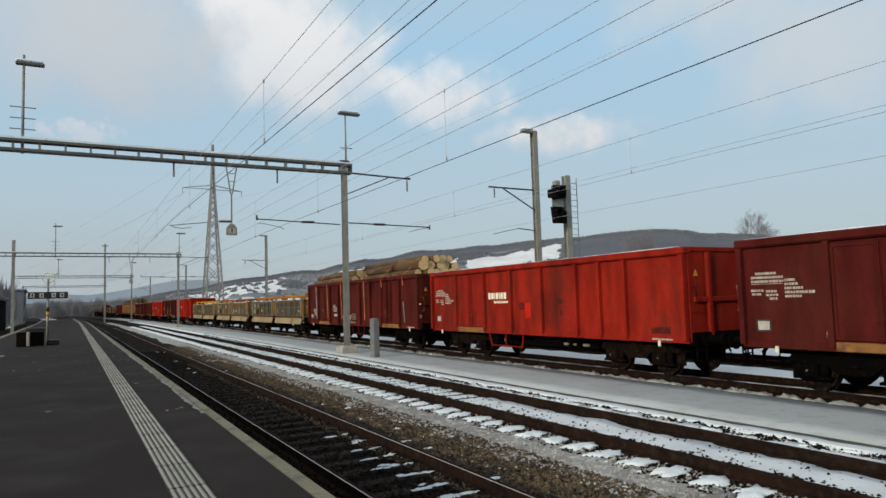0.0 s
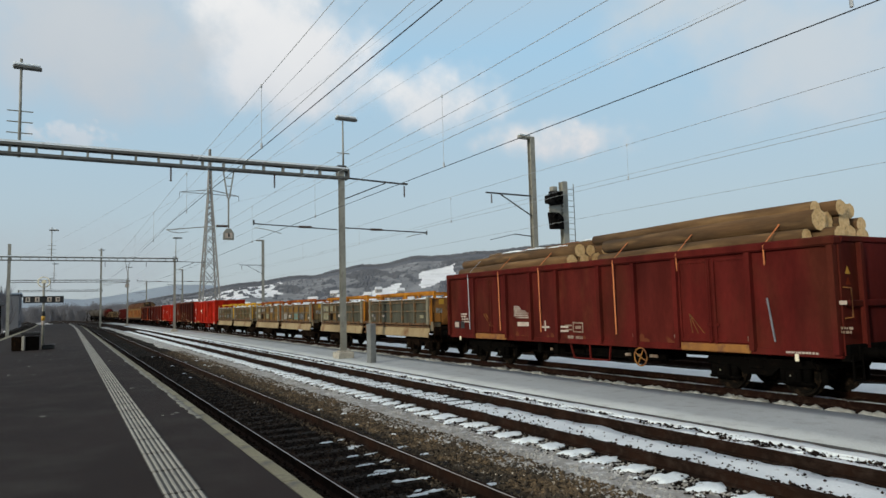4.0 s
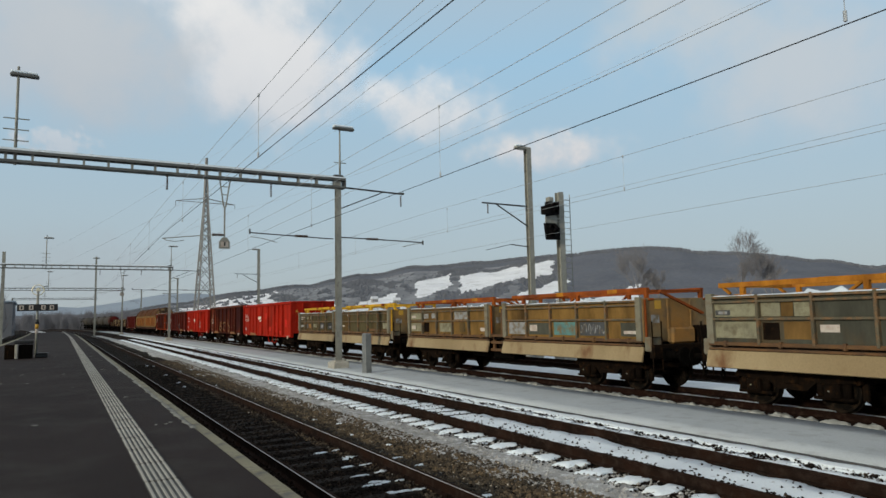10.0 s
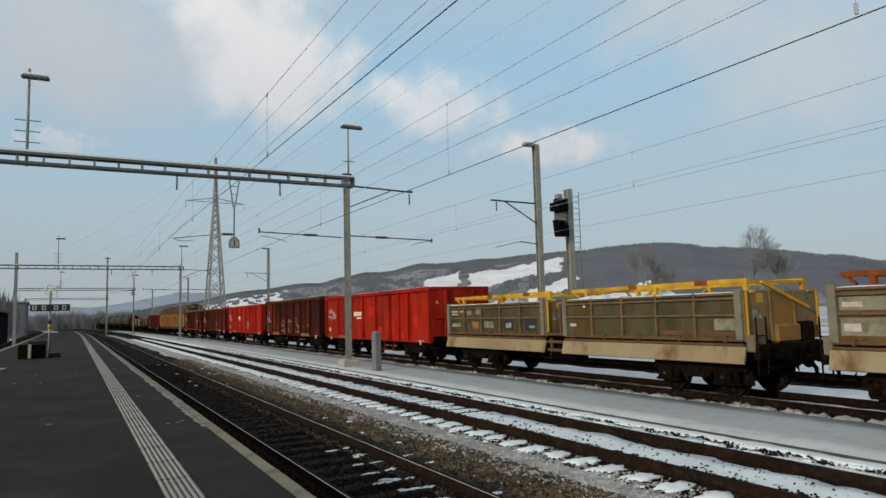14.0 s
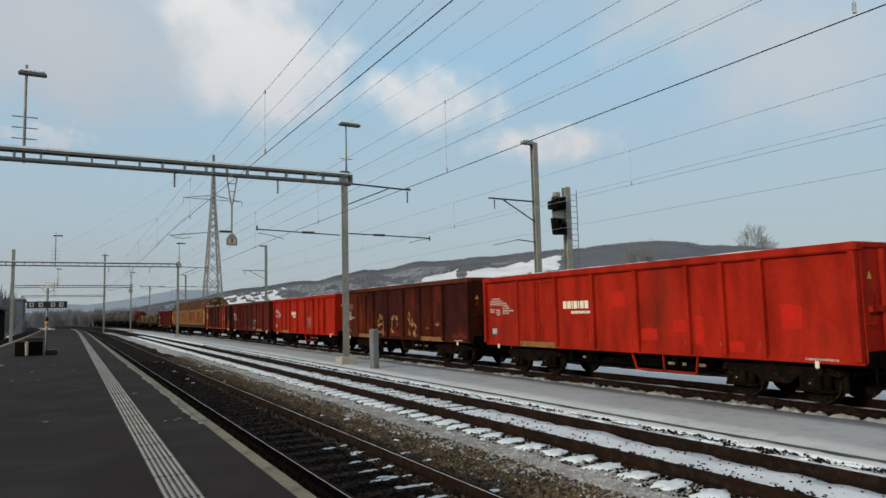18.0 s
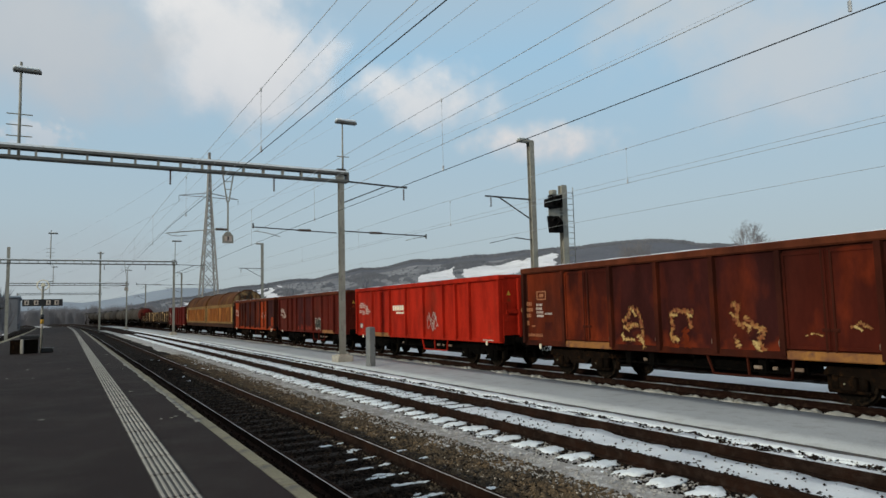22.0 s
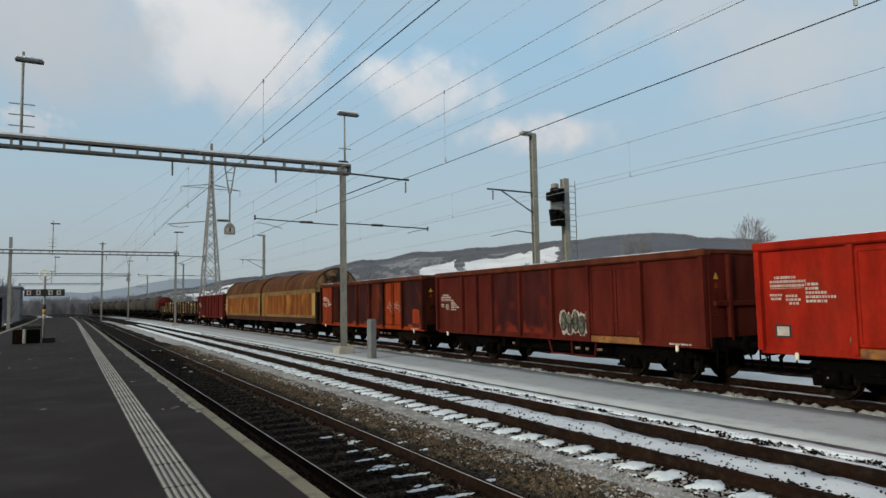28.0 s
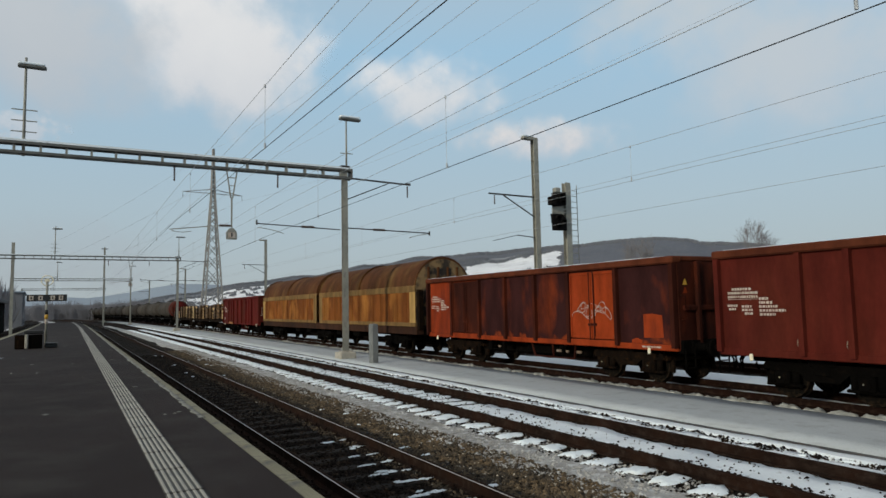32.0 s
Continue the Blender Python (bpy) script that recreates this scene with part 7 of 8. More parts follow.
def pylon():
    p = thing("power_pylon", "grey steel lattice power pylon behind the train", "pylon", pose(22.0, 125.0, -0.6, 0, 0, 4))
    H = 32.2

    def half(z):
        return 1.75 - 1.45 * min(1, z / 24.0) if z < 24 else 0.3 - 0.22 * (z - 24) / (H - 24)

    for sx in (-1, 1):
        for sy in (-1, 1):
            bm = bmesh.new()
            zz = [0, 8, 16, 24, H]
            for a, b in zip(zz, zz[1:]):
                beam(bm, (sx * half(a), sy * half(a), a), (sx * half(b), sy * half(b), b), 0.2, 0.2)
            part("leg", bm, M_PYLON, p)
    bm = bmesh.new()
    z = 0.0
    while z < H - 1.5:
        st = max(0.9, 2.2 * half(z))
        a, b = half(z), half(min(H, z + st))
        z1 = min(H, z + st)
        for s in (-1, 1):
            for e in ((-1, 1), (1, -1)):
                beam(bm, (e[0] * a, s * a, z), (e[1] * b, s * b, z1), 0.1, 0.1)
                beam(bm, (s * a, e[0] * a, z), (s * b, e[1] * b, z1), 0.1, 0.1)
        z = z1
    part("bracing", bm, M_PYLON, p)
    for z, wl_, wr in ((23.9, 5.2, 5.2),):
        bm = bmesh.new()
        h0 = half(z)
        for s in (-1, 1):
            beam(bm, (-wl_, 0, z + 0.1), (wr, s * 0.05, z), 0.1, 0.1)
            beam(bm, (-h0, s * h0, z + 0.8), (-wl_, 0, z + 0.1), 0.07, 0.07)
            beam(bm, (h0, s * h0, z + 0.8), (wr, 0, z), 0.07, 0.07)
        part("cross_arm", bm, M_PYLON, p)
        for x in (-wl_, wr):
            insulator(p, x, 0, z, 0.9)
    for x, z in ((-5.2, 22.95), (5.2, 22.95), (0, 32.1)):
        bm = bmesh.new()
        pts = []
        for i in range(26):
            u = i / 25
            yy = 125 - 175 * u
            pts.append((22.0 + x + 10 * u, yy, z - 0.6 + 2 * u - 9 * 4 * u * (1 - u) * 0.5))
        tube(bm, pts, 0.012, 3)
        tagged(part("power_line", bm, M_WIREFAR), "thin grey high voltage line on pylons", "wire", group="power lines")
        bm = bmesh.new()
        pts = [(22.0 + x - 60 * i / 20, 125 + 320 * i / 20, z - 0.6 - 16 * (i / 20) * (1 - i / 20)) for i in range(21)]
        tube(bm, pts, 0.02, 3)
        tagged(part("power_line", bm, M_WIREFAR), "thin grey high voltage line on pylons", "wire", group="power lines")


# ---- distance ----
def interp(x, pts):
    for (a, u), (b, v) in zip(pts, pts[1:]):
        if x <= b:
            k = max(0.0, (x - a) / (b - a))
            k = k * k * (3 - 2 * k)
            return u + (v - u) * k
    return pts[-1][1]


RIDGE = [(-40, 0.5), (-8, 0.4), (3, 0.5), (8.2, 1.2), (13, 2.1), (18, 2.6), (20.3, 3.0), (22.7, 3.4), (27.5, 4.0), (32.5, 4.3), (39.8, 4.7), (44.4, 5.0), (46.7, 5.05), (48.8, 4.85), (51, 4.45), (53, 4.25), (55.2, 3.98), (59, 3.35), (62.7, 2.65), (75, 2.2), (110, 1.5)]
FIELDS = [(27.2, 30.2, 0.40, 0.68), (31.0, 39.0, 0.52, 0.78), (31.0, 34.5, 0.43, 0.56), (36, 40, 0.25, 0.42), (13, 19, 0.0, 0.13), (21, 25.5, 0.16, 0.34), (42, 46, 0.12, 0.28), (8.0, 15.5, 0.38, 0.78)]


def hill_point(az, v):
    """v runs from the foot (0) to the crest (1) and beyond."""
    d = 650 + 550 * v
    el = interp(az, RIDGE)
    top = 1200 * math.tan(radians(el + 0.3))
    hgt = top * (v ** 1.15 if v <= 1 else 1 - 0.5 * (v - 1)) - 0.6
    hgt += 3.0 * noise.noise((az * 0.35, v * 3.0, 2.0)) * min(1, v * 3)
    return Vector((d * math.sin(radians(az)), d * math.cos(radians(az)), max(-0.7, hgt)))


def in_field(az, v):
    w = 0.5 * noise.noise((az * 0.9, v * 9, 4)) + 0.25 * noise.noise((az * 2.5, v * 25, 9))
    if az < 20 and noise.noise((az * 1.6, v * 16, 2)) > 0.12:
        return False
    for a0, a1, v0, v1 in FIELDS:
        u = (az - a0) / (a1 - a0)
        tilt = (u - 0.5) * 0.18
        if a0 + w * 0.8 < az < a1 + w and v0 + tilt + 0.06 * w < v < v1 + tilt + 0.08 * w:
            return True
    return False


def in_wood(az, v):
    """Closed woods on the hill; the rest is meadow, paler for haze, with single trees."""
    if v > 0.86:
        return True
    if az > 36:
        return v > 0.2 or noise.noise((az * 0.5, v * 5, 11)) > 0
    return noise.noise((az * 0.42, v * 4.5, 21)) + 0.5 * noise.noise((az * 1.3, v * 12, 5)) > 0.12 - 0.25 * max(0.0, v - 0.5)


# hill, wood and ridge colours carry the air haze: bluish, pale, low contrast
M_HILL = mat("hazed_wooded_hillside", (0.13, 0.14, 0.167), (0.108, 0.117, 0.14), 0.012, (0.135, 0.142, 0.16), 0.05, 0.6, 0.15, rough=1, bump=0, fine=0.13, bump_scale=0.22, spec=0.05, stretch=(1, 1, 0.4))
# meadow on the left slope, its haze put into the pale colour
M_MEADOW = mat("hazed_pale_meadow", (0.205, 0.216, 0.236), (0.165, 0.175, 0.193), 0.02, (0.30, 0.312, 0.332), 0.035, 0.62, 0.12, rough=1, bump=0, fine=0.12, bump_scale=0.15, spec=0.05, stretch=(1, 1, 0.5))
M_WOOD = mat("hazed_winter_wood", (0.142, 0.15, 0.172), (0.122, 0.13, 0.149), 0.02, (0.13, 0.138, 0.155), 0.15, 0.58, 0.1, rough=1, bump=0, fine=0.05, bump_scale=0.6, spec=0.1)
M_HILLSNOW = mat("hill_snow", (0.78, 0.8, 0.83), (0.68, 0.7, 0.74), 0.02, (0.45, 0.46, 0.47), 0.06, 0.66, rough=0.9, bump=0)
M_FARHILL = mat("hazed_far_hill", (0.27, 0.325, 0.39), (0.24, 0.29, 0.35), 0.003, rough=1, bump=0)
M_HOUSE = mat("pale_render", (0.32, 0.31, 0.3), (0.26, 0.25, 0.245), 0.5, rough=0.9)
M_ROOF = mat("snowy_roof", (0.6, 0.62, 0.66), (0.48, 0.5, 0.53), 0.6, rough=0.8)
M_DARKWIN = mat("dark_window", (0.04, 0.045, 0.05), rough=0.2, bump=0)


def hills():
    bm = bmesh.new()
    azs = [-12 + 0.15 * i for i in range(824)]
    vs = [i / 60 for i in range(80)]
    rows = [[bm.verts.new(hill_point(a, v)) for v in vs] for a in azs]
    for i in range(len(azs) - 1):
        for j in range(len(vs) - 1):
            f = bm.faces.new((rows[i][j], rows[i + 1][j], rows[i + 1][j + 1], rows[i][j + 1]))
            f.smooth = True
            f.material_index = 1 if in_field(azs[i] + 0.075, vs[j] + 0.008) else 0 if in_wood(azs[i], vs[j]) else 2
    tagged(part("hill", bm, [M_HILL, M_HILLSNOW, M_MEADOW]), "hazy wooded winter hill with snowy fields", "hill", kind="structure")
    # woods: thousands of small rounded crowns
    prnd = random.Random(12)
    base = [(math.cos(6.2832 * i / 5), math.sin(6.2832 * i / 5), 0.0) for i in range(5)]
    verts, faces = [], []
    for _ in range(42000):
        az, v = prnd.uniform(4, 85), prnd.random() ** 0.4 * 1.03
        edge = v < 0.86 and az < 40 and (in_wood(az, v) or prnd.random() < 0.05)
        if v < 0.94 and not edge and not (v > 0.1 and in_field(az, v - 0.05) and prnd.random() < 0.7):
            continue
        if in_field(az, v) or (v < 0.12 and prnd.random() < 0.75):
            continue
        p = hill_point(az, v)
        s, hh = prnd.uniform(0.7, 1.6), prnd.uniform(1.2, 3.4)
        k = len(verts)
        for x, y, _z in base:
            q = prnd.uniform(0.6, 1.2)
            verts.append((p.x + x * s * q, p.y + y * s * q, p.z - 1.0))
        for x, y, _z in base:
            q = prnd.uniform(0.5, 1.1)
            verts.append((p.x + x * s * q * 1.1, p.y + y * s * q * 1.1, p.z + hh * prnd.uniform(0.35, 0.7)))
        verts.append((p.x + prnd.uniform(-1, 1), p.y, p.z + hh))
        for i in range(5):
            j = (i + 1) % 5
            faces.append((k + i, k + j, k + 5 + j, k + 5 + i))
            faces.append((k + 5 + i, k + 5 + j, k + 10))
    me = bpy.data.meshes.new("woods")
    me.from_pydata(verts, [], faces)
    me.update()
    me.polygons.foreach_set("use_smooth", [True] * len(faces))
    tagged(part_mesh("woods", me, M_WOOD), "leafless woods on a hillside, greyed by haze", "woods", kind="stuff")
    # far ridge at the end of the line, pale with haze in its colour
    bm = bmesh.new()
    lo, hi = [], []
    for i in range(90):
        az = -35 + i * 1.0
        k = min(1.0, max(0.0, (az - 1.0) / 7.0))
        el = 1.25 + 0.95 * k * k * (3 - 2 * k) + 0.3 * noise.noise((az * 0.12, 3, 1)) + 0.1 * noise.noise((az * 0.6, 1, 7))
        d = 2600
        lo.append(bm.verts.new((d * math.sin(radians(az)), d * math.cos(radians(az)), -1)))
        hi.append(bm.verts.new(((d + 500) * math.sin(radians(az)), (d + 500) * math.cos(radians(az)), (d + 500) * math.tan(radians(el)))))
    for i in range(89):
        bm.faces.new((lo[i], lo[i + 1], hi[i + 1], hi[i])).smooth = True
    tagged(part("far_ridge", bm, M_FARHILL), "far ridge, blue-grey with haze", "hill", kind="structure")


def house(x, y, z, w, d, hgt, turn):
    h = thing("house", "small pale house with a snowy roof on the hillside", "house", pose(x, y, z, 0, 0, turn), group="village houses")
    bm = bmesh.new()
    box(bm, -w / 2, w / 2, -d / 2, d / 2, -3, hgt)
    part("wall", bm, M_HOUSE, h)
    bm = bmesh.new()
    r = hgt + d * 0.42
    v = [bm.verts.new(p) for p in ((-w / 2 - 0.6, -d / 2 - 0.7, hgt - 0.3), (w / 2 + 0.6, -d / 2 - 0.7, hgt - 0.3), (w / 2 + 0.6, 0, r), (-w / 2 - 0.6, 0, r), (w / 2 + 0.6, d / 2 + 0.7, hgt - 0.3), (-w / 2 - 0.6, d / 2 + 0.7, hgt - 0.3))]
    for f in ((0, 1, 2, 3), (3, 2, 4, 5), (1, 4, 2), (0, 3, 5), (0, 5, 4, 1)):
        bm.faces.new([v[i] for i in f])
    part("roof", bm, M_ROOF, h, "snow-covered roof")
    for sx in (-0.3, 0.05, 0.32):
        for z0 in ([1.0] if hgt < 5 else [1.0, 3.8]):
            bm = bmesh.new()
            box(bm, sx * w - 0.6, sx * w + 0.6, -d / 2 - 0.06, -d / 2 + 0.02, z0, z0 + 1.4)
            part("window", bm, M_DARKWIN, h)


def village():
    rng = random.Random(8)
    spots = [(19.3, 0.10), (20.5, 0.2), (21.6, 0.13), (22.8, 0.22), (23.7, 0.30), (24.8, 0.16), (25.6, 0.25), (17.6, 0.06), (16.4, 0.08), (15.2, 0.05), (18.2, 0.16), (26.3, 0.1), (14.0, 0.09), (12.7, 0.12), (11.6, 0.1), (20.0, 0.30), (34.0, 0.2), (39.5, 0.16), (45.0, 0.1), (60, 0.1), (57, 0.08)]
    for az, v in spots:
        p = hill_point(az, v)
        house(p.x, p.y, p.z, rng.uniform(7, 11), rng.uniform(6, 8), rng.uniform(3.5, 5.5), -az + rng.uniform(-25, 25))


def bare_tree(x, y, hgt, seed, spread=0.5):
    rng = random.Random(seed)
    t = thing("tree", "bare winter tree beyond the tracks", "tree", pose(x, y, -0.6), group="bare trees")
    trunk, twigs = bmesh.new(), bmesh.new()

    def grow(bm, p, d, length, r, depth):
        q = p + d * length
        bar(bm, p, q, r, 5 if depth < 2 else 3, r * 0.65, cap=False)
        if depth >= 8:
            return
        for _ in range(3 if depth < 6 else 2):
            nd = (d + Vector((rng.uniform(-1, 1), rng.uniform(-1, 1), rng.uniform(-0.25, 0.75))) * spread).normalized()
            grow(trunk if depth < 1 else twigs, p + d * length * rng.uniform(0.55, 1.0), nd, length * rng.uniform(0.6, 0.85), max(0.011, r * 0.54), depth + 1)

    grow(trunk, Vector((0, 0, 0)), Vector((0, 0, 1)), hgt * 0.25, hgt * 0.011, 0)
    part("trunk", trunk, M_BARK, t)
    part("crown", twigs, M_BARK, t)


M_BARK = mat("grey_bark", (0.19, 0.182, 0.188), (0.155, 0.15, 0.155), 2, rough=1, bump=0.2)


def distance():
    hills()
    village()
    bare_tree(84, 81, 18.0, 3)
    bare_tree(87, 80, 14.0, 4)
    bare_tree(89.1, 65.3, 17.0, 5, 0.46)
    bare_tree(92.1, 62.4, 15.2, 6)
    # shed beyond the far platform side
    s = thing("goods_shed", "dark low shed with a flat roof", "shed", pose(-9.3, 100, -0.6))
    bm = bmesh.new()
    rbox(bm, -5.0, 1.0, -8, 14, 0, 4.4, 0.05)
    part("wall", bm, M_UNDER, s)
    bm = bmesh.new()
    rbox(bm, -5.4, 1.4, -8.4, 14.4, 4.4, 4.9, 0.05)
    part("roof", bm, M_DARKSTEEL, s)
    rng = random.Random(3)
    for i in range(5):
        bare_tree(-12.5 - 1.2 * i, 122 + 5 * i, 11 + rng.random() * 3, 20 + i)
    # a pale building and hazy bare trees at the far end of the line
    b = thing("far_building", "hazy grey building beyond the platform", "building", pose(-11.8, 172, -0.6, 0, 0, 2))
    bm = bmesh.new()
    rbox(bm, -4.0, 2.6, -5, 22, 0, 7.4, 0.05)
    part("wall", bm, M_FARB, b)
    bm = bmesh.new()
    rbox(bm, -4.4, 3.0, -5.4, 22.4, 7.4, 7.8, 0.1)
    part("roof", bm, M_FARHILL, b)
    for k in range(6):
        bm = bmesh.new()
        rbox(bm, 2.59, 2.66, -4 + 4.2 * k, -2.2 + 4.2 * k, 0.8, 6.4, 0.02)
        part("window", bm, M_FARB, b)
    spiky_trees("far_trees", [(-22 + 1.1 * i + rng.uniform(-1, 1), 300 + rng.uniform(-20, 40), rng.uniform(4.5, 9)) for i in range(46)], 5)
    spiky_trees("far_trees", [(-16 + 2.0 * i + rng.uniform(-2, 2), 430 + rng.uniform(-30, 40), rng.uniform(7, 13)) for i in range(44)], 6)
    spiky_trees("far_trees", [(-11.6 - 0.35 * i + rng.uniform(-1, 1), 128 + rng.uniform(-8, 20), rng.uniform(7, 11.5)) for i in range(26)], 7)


def spiky_trees(name, spots, seed):
    """Far leafless trees and scrub: fans of thin twigs."""
    rng = random.Random(seed)
    verts, faces = [], []
    for x, y, hgt in spots:
        for _ in range(220):
            a, lean, r = rng.uniform(0, 6.283), rng.uniform(0, 0.5), rng.uniform(0.45, 1.0)
            p = Vector((x + rng.gauss(0, hgt * 0.12), y, -0.6 + hgt * rng.uniform(0.0, 0.45)))
            q = p + Vector((math.cos(a) * lean, math.sin(a) * lean, 1 - 0.4 * lean)) * hgt * r * 0.55
            w = hgt * 0.013
            k = len(verts)
            verts += [(p.x - w, p.y, p.z), (p.x + w, p.y, p.z), tuple(q)]
            faces.append((k, k + 1, k + 2))
    me = bpy.data.meshes.new(name)
    me.from_pydata(verts, [], faces)
    me.update()
    tagged(part_mesh(name, me, M_HAZETREE), "hazy purple-grey bare trees at the end of the line", "trees", kind="stuff")


# distance haze is painted into the far twigs and the far wall
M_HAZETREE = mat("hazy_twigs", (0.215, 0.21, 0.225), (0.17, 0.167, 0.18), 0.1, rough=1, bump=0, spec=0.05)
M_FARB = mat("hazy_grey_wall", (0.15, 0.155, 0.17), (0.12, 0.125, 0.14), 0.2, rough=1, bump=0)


def cloud_material(name, seed, size, cover, soft, bright, shade, amp):
    """A drifting cloud: soft-edged glowing mist, far behind everything else."""
    m = bpy.data.materials.new(name)
    m.use_nodes = True
    n, l = m.node_tree.nodes, m.node_tree.links
    n.clear()
    out, mix, tr, em = n.new("ShaderNodeOutputMaterial"), n.new("ShaderNodeMixShader"), n.new("ShaderNodeBsdfTransparent"), n.new("ShaderNodeEmission")
    co, mp, nt = n.new("ShaderNodeTexCoord"), n.new("ShaderNodeMapping"), n.new("ShaderNodeTexNoise")
    mp.inputs["Location"].default_value = (seed * 13.7, seed * 5.1, 0)
    l.new(co.outputs["Object"], mp.inputs[0])
    l.new(mp.outputs[0], nt.inputs[0])
    nt.inputs["Scale"].default_value, nt.inputs["Detail"].default_value, nt.inputs["Roughness"].default_value = 1 / size, 7, 0.52
    sub, ln = n.new("ShaderNodeVectorMath"), n.new("ShaderNodeVectorMath")
    sub.inputs[1].default_value = (0.5, 0.5, 0.5)
    ln.operation = "LENGTH"
    sub.operation = "SUBTRACT"
    flat = n.new("ShaderNodeVectorMath")
    flat.operation = "MULTIPLY"
    flat.inputs[1].default_value = (2, 2, 0)
    l.new(co.outputs["Generated"], sub.inputs[0])
    l.new(sub.outputs[0], flat.inputs[0])
    l.new(flat.outputs[0], ln.inputs[0])

    def mathn(op, a, b):
        x = n.new("ShaderNodeMath")
        x.operation = op
        for i, v in enumerate((a, b)):
            if isinstance(v, bpy.types.NodeSocket):
                l.new(v, x.inputs[i])
            else:
                x.inputs[i].default_value = v
        return x.outputs[0]

    fall = mathn("SUBTRACT", 1.0, mathn("POWER", ln.outputs["Value"], 1.6))
    body = mathn("ADD", fall, mathn("MULTIPLY", mathn("SUBTRACT", nt.outputs[0], 0.5), amp))
    a = n.new("ShaderNodeMapRange")
    a.interpolation_type = "SMOOTHERSTEP"
    a.inputs[1].default_value, a.inputs[2].default_value, a.inputs[4].default_value = 0.25, 0.25 + soft, cover
    l.new(body, a.inputs[0])
    rim = n.new("ShaderNodeMapRange")
    rim.inputs[1].default_value, rim.inputs[2].default_value = 0.0, 1.0
    edge = mathn("MULTIPLY", a.outputs[0], mathn("GREATER_THAN", fall, 0.0))
    ramp = n.new("ShaderNodeMixRGB")
    ramp.inputs[1].default_value, ramp.inputs[2].default_value = (*shade, 1), (*bright, 1)
    sp = n.new("ShaderNodeSeparateXYZ")
    l.new(co.outputs["Generated"], sp.inputs[0])
    tilt = mathn("ADD", mathn("MULTIPLY", sp.outputs[1], 1.1), mathn("MULTIPLY", nt.outputs[0], 0.5))
    l.new(tilt, rim.inputs[0])
    rim.inputs[1].default_value, rim.inputs[2].default_value = 0.45, 1.1
    l.new(rim.outputs[0], ramp.inputs[0])
    l.new(ramp.outputs[0], em.inputs[0])
    l.new(edge, mix.inputs[0])
    l.new(tr.outputs[0], mix.inputs[1])
    l.new(em.outputs[0], mix.inputs[2])
    l.new(mix.outputs[0], out.inputs[0])
    return m


CLOUDS = []


def cloud(az, el, wide, high, az2, el2, seed, cover, soft, bright=(0.8, 0.8, 0.8), shade=(0.56, 0.6, 0.65), grain=0.45, d=3000.0, amp=2.6):
    """wide, high: degrees across; az2, el2: where it has drifted to at the end."""
    w, h = d * math.tan(radians(wide / 2)), d * math.tan(radians(high / 2))
    bm = bmesh.new()
    k = 6
    rows = [[bm.verts.new((w * (2 * i / k - 1), h * (2 * j / k - 1), 0)) for i in range(k + 1)] for j in range(k + 1)]
    for j in range(k):
        for i in range(k):
            bm.faces.new((rows[j][i], rows[j][i + 1], rows[j + 1][i + 1], rows[j + 1][i]))
    c = tagged(part("cloud", bm, cloud_material("cloud_mist", seed, h * 2 * grain, cover, soft, bright, shade, amp)), "soft drifting cloud and low haze in a pale blue sky", "cloud", kind="structure")
    c.visible_shadow = False

    def at(a, e):
        p = Vector((math.sin(radians(a)) * math.cos(radians(e)), math.cos(radians(a)) * math.cos(radians(e)), math.sin(radians(e)))) * d
        return look(p, p * 2)
    CLOUDS.append((c, [(32.0 * u, at(az + (az2 - az) * u, el + (el2 - el) * u)) for u in (0, 0.5, 1)]))


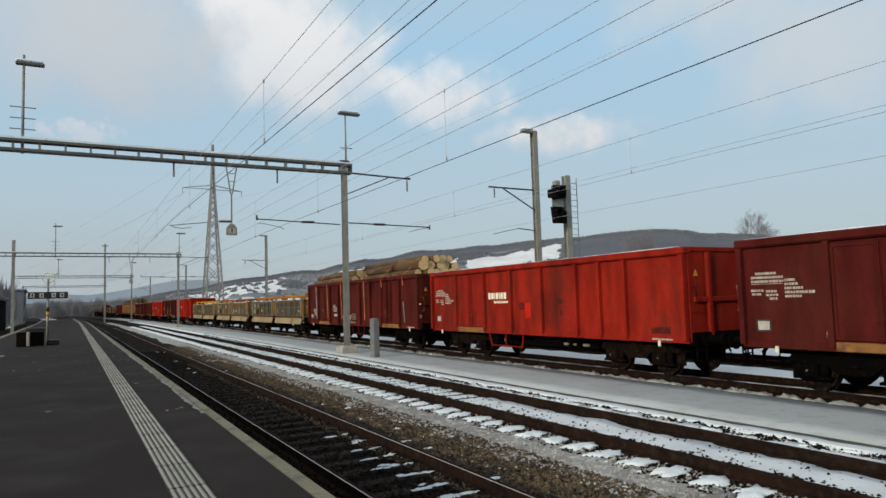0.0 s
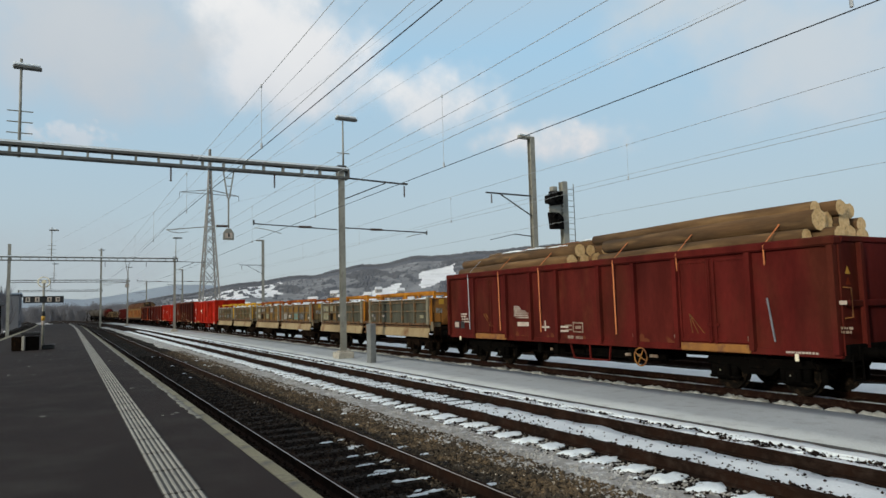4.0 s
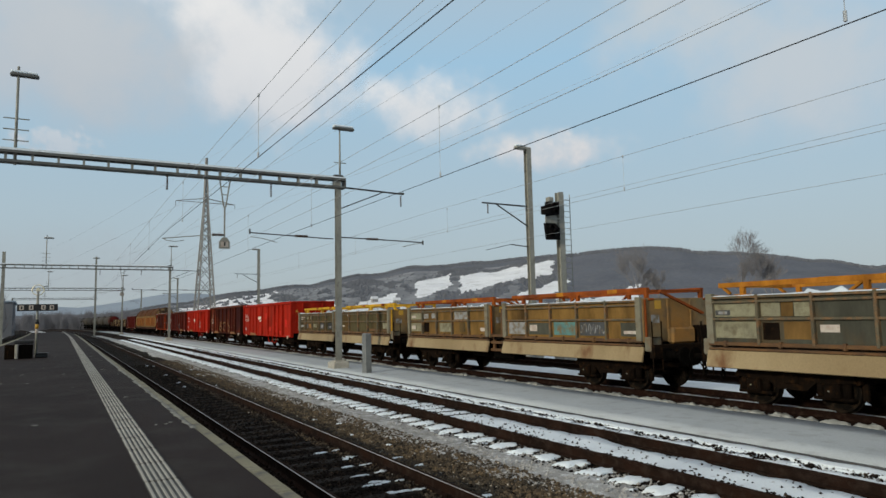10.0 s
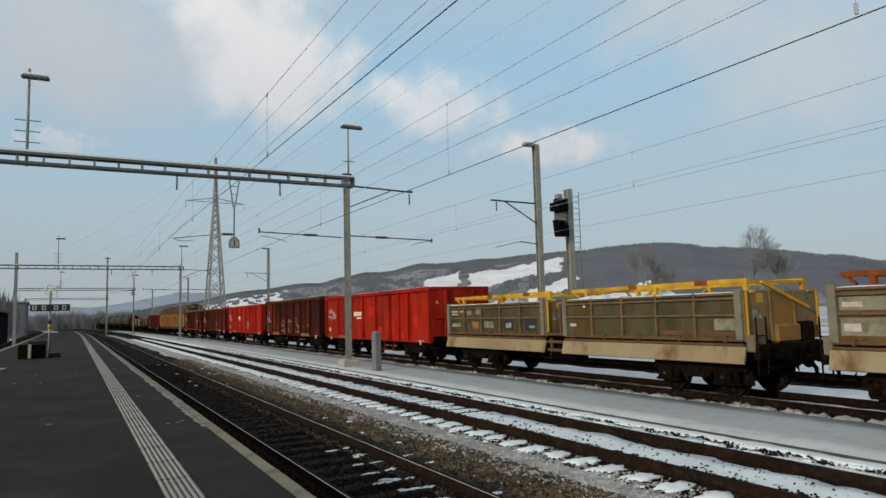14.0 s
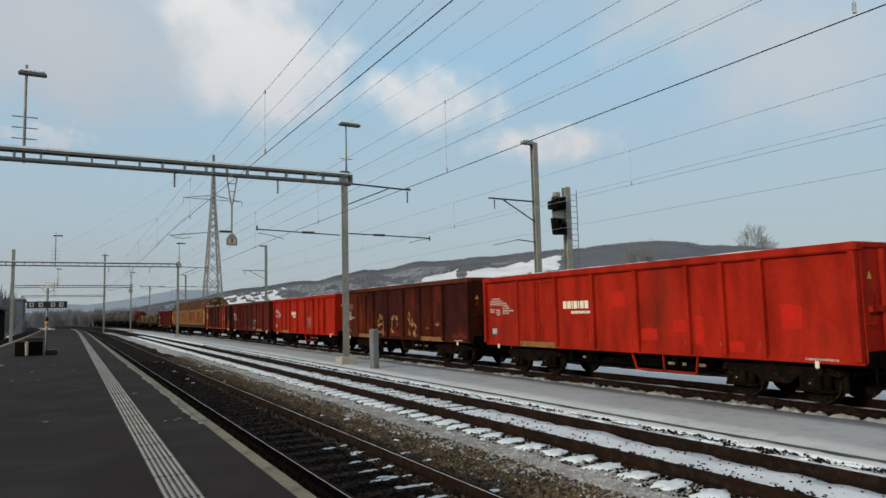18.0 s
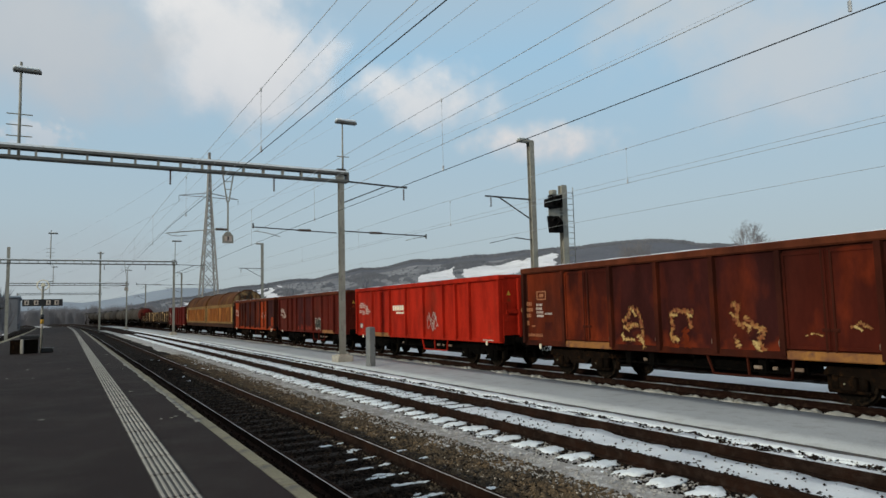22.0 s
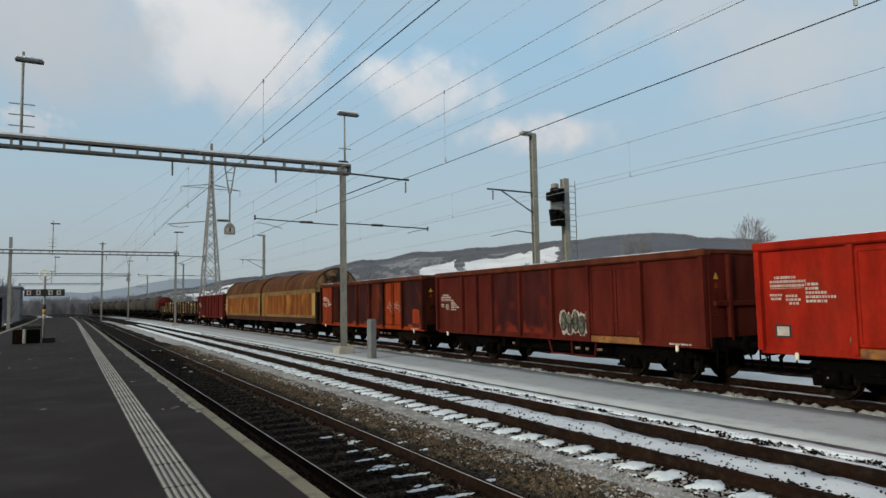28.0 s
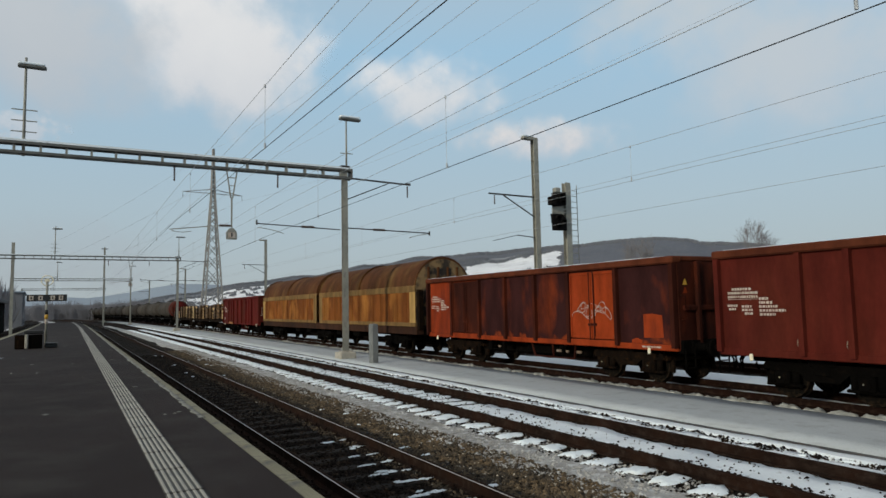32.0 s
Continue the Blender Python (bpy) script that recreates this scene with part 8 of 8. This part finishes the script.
def clouds():
    cloud(16.6, 23.2, 22, 22, 10.8, 23.2, 1, 0.97, 0.75, (0.90, 0.89, 0.87), (0.62, 0.65, 0.69), d=3000)
    cloud(1.5, 23.2, 44, 26, -3.5, 23.2, 2, 0.95, 0.9, (0.60, 0.635, 0.655), (0.47, 0.515, 0.565), d=3100, amp=1.8)
    cloud(28.8, 17.6, 16.5, 8.6, 27.6, 18.4, 3, 0.92, 0.85, (0.86, 0.84, 0.82), (0.60, 0.65, 0.70), grain=0.55, d=3050, amp=1.7)
    cloud(39.4, 13.6, 19.5, 5.4, 37.6, 14.0, 4, 0.95, 1.1, (0.84, 0.78, 0.74), (0.6, 0.62, 0.66), d=3020, amp=1.25)
    cloud(60, 20.8, 42, 25, 57.5, 21.2, 5, 0.85, 1.0, (0.60, 0.632, 0.645), (0.53, 0.585, 0.64), d=3150, amp=2.2)
    # not a cloud: grey haze bank added to dim the left horizon
    cloud(0, 4.2, 34, 10, -1.5, 4.2, 7, 0.55, 1.3, (0.42, 0.45, 0.49), (0.38, 0.41, 0.45), d=3200, amp=1.0)
    cloud(0.5, 13.4, 7.5, 3.0, -3.5, 13.6, 6, 0.6, 0.7, (0.64, 0.66, 0.69), (0.55, 0.58, 0.63), d=3080)


# ---- put it all together ----
ground()
tracks()
snow_cover()
service_path()
platform()
gantry(29.3)
gantry(85.5, detail=True, xl=-12.0, mid=(-5.63,))
tall = gantry(141.5, detail=False, xr=10.5, xl=-8.6)
h_post("tall_post", -0.5, 14.6, 0.30, tall, x=5.93)
lamp_head(tall, 5.4, 6.5, 0, 14.3)
gantry(197.5, detail=False, xr=9.8, xl=-8.6)
for my in (29.6, 88.7, 154.0, 210.0):
    cantilever_mast(22.4, my, top=11.35)
catenary()
signal()
grey_cabinet()
platform_sign()
platform_bench()
pylon()
train()
distance()
clouds()


def motions():
    """The train rolls past; wheels turn with it."""
    for c, rows in CLOUDS:
        walk(c, rows)
    seconds = [float(i) for i in range(33)]
    for w, y, sets in WAGONS:
        walk(w, [(t, along(TX, SHORT * y - travel(t))) for t in seconds])
        if y < 230:
            for ws, off in sets:
                walk(ws, [(k * 4 / 30, pose(0, off, WHEEL_R) @ pose(0, 0, 0, math.degrees(travel(k * 4 / 30) / WHEEL_R))) for k in range(241)])


motions()
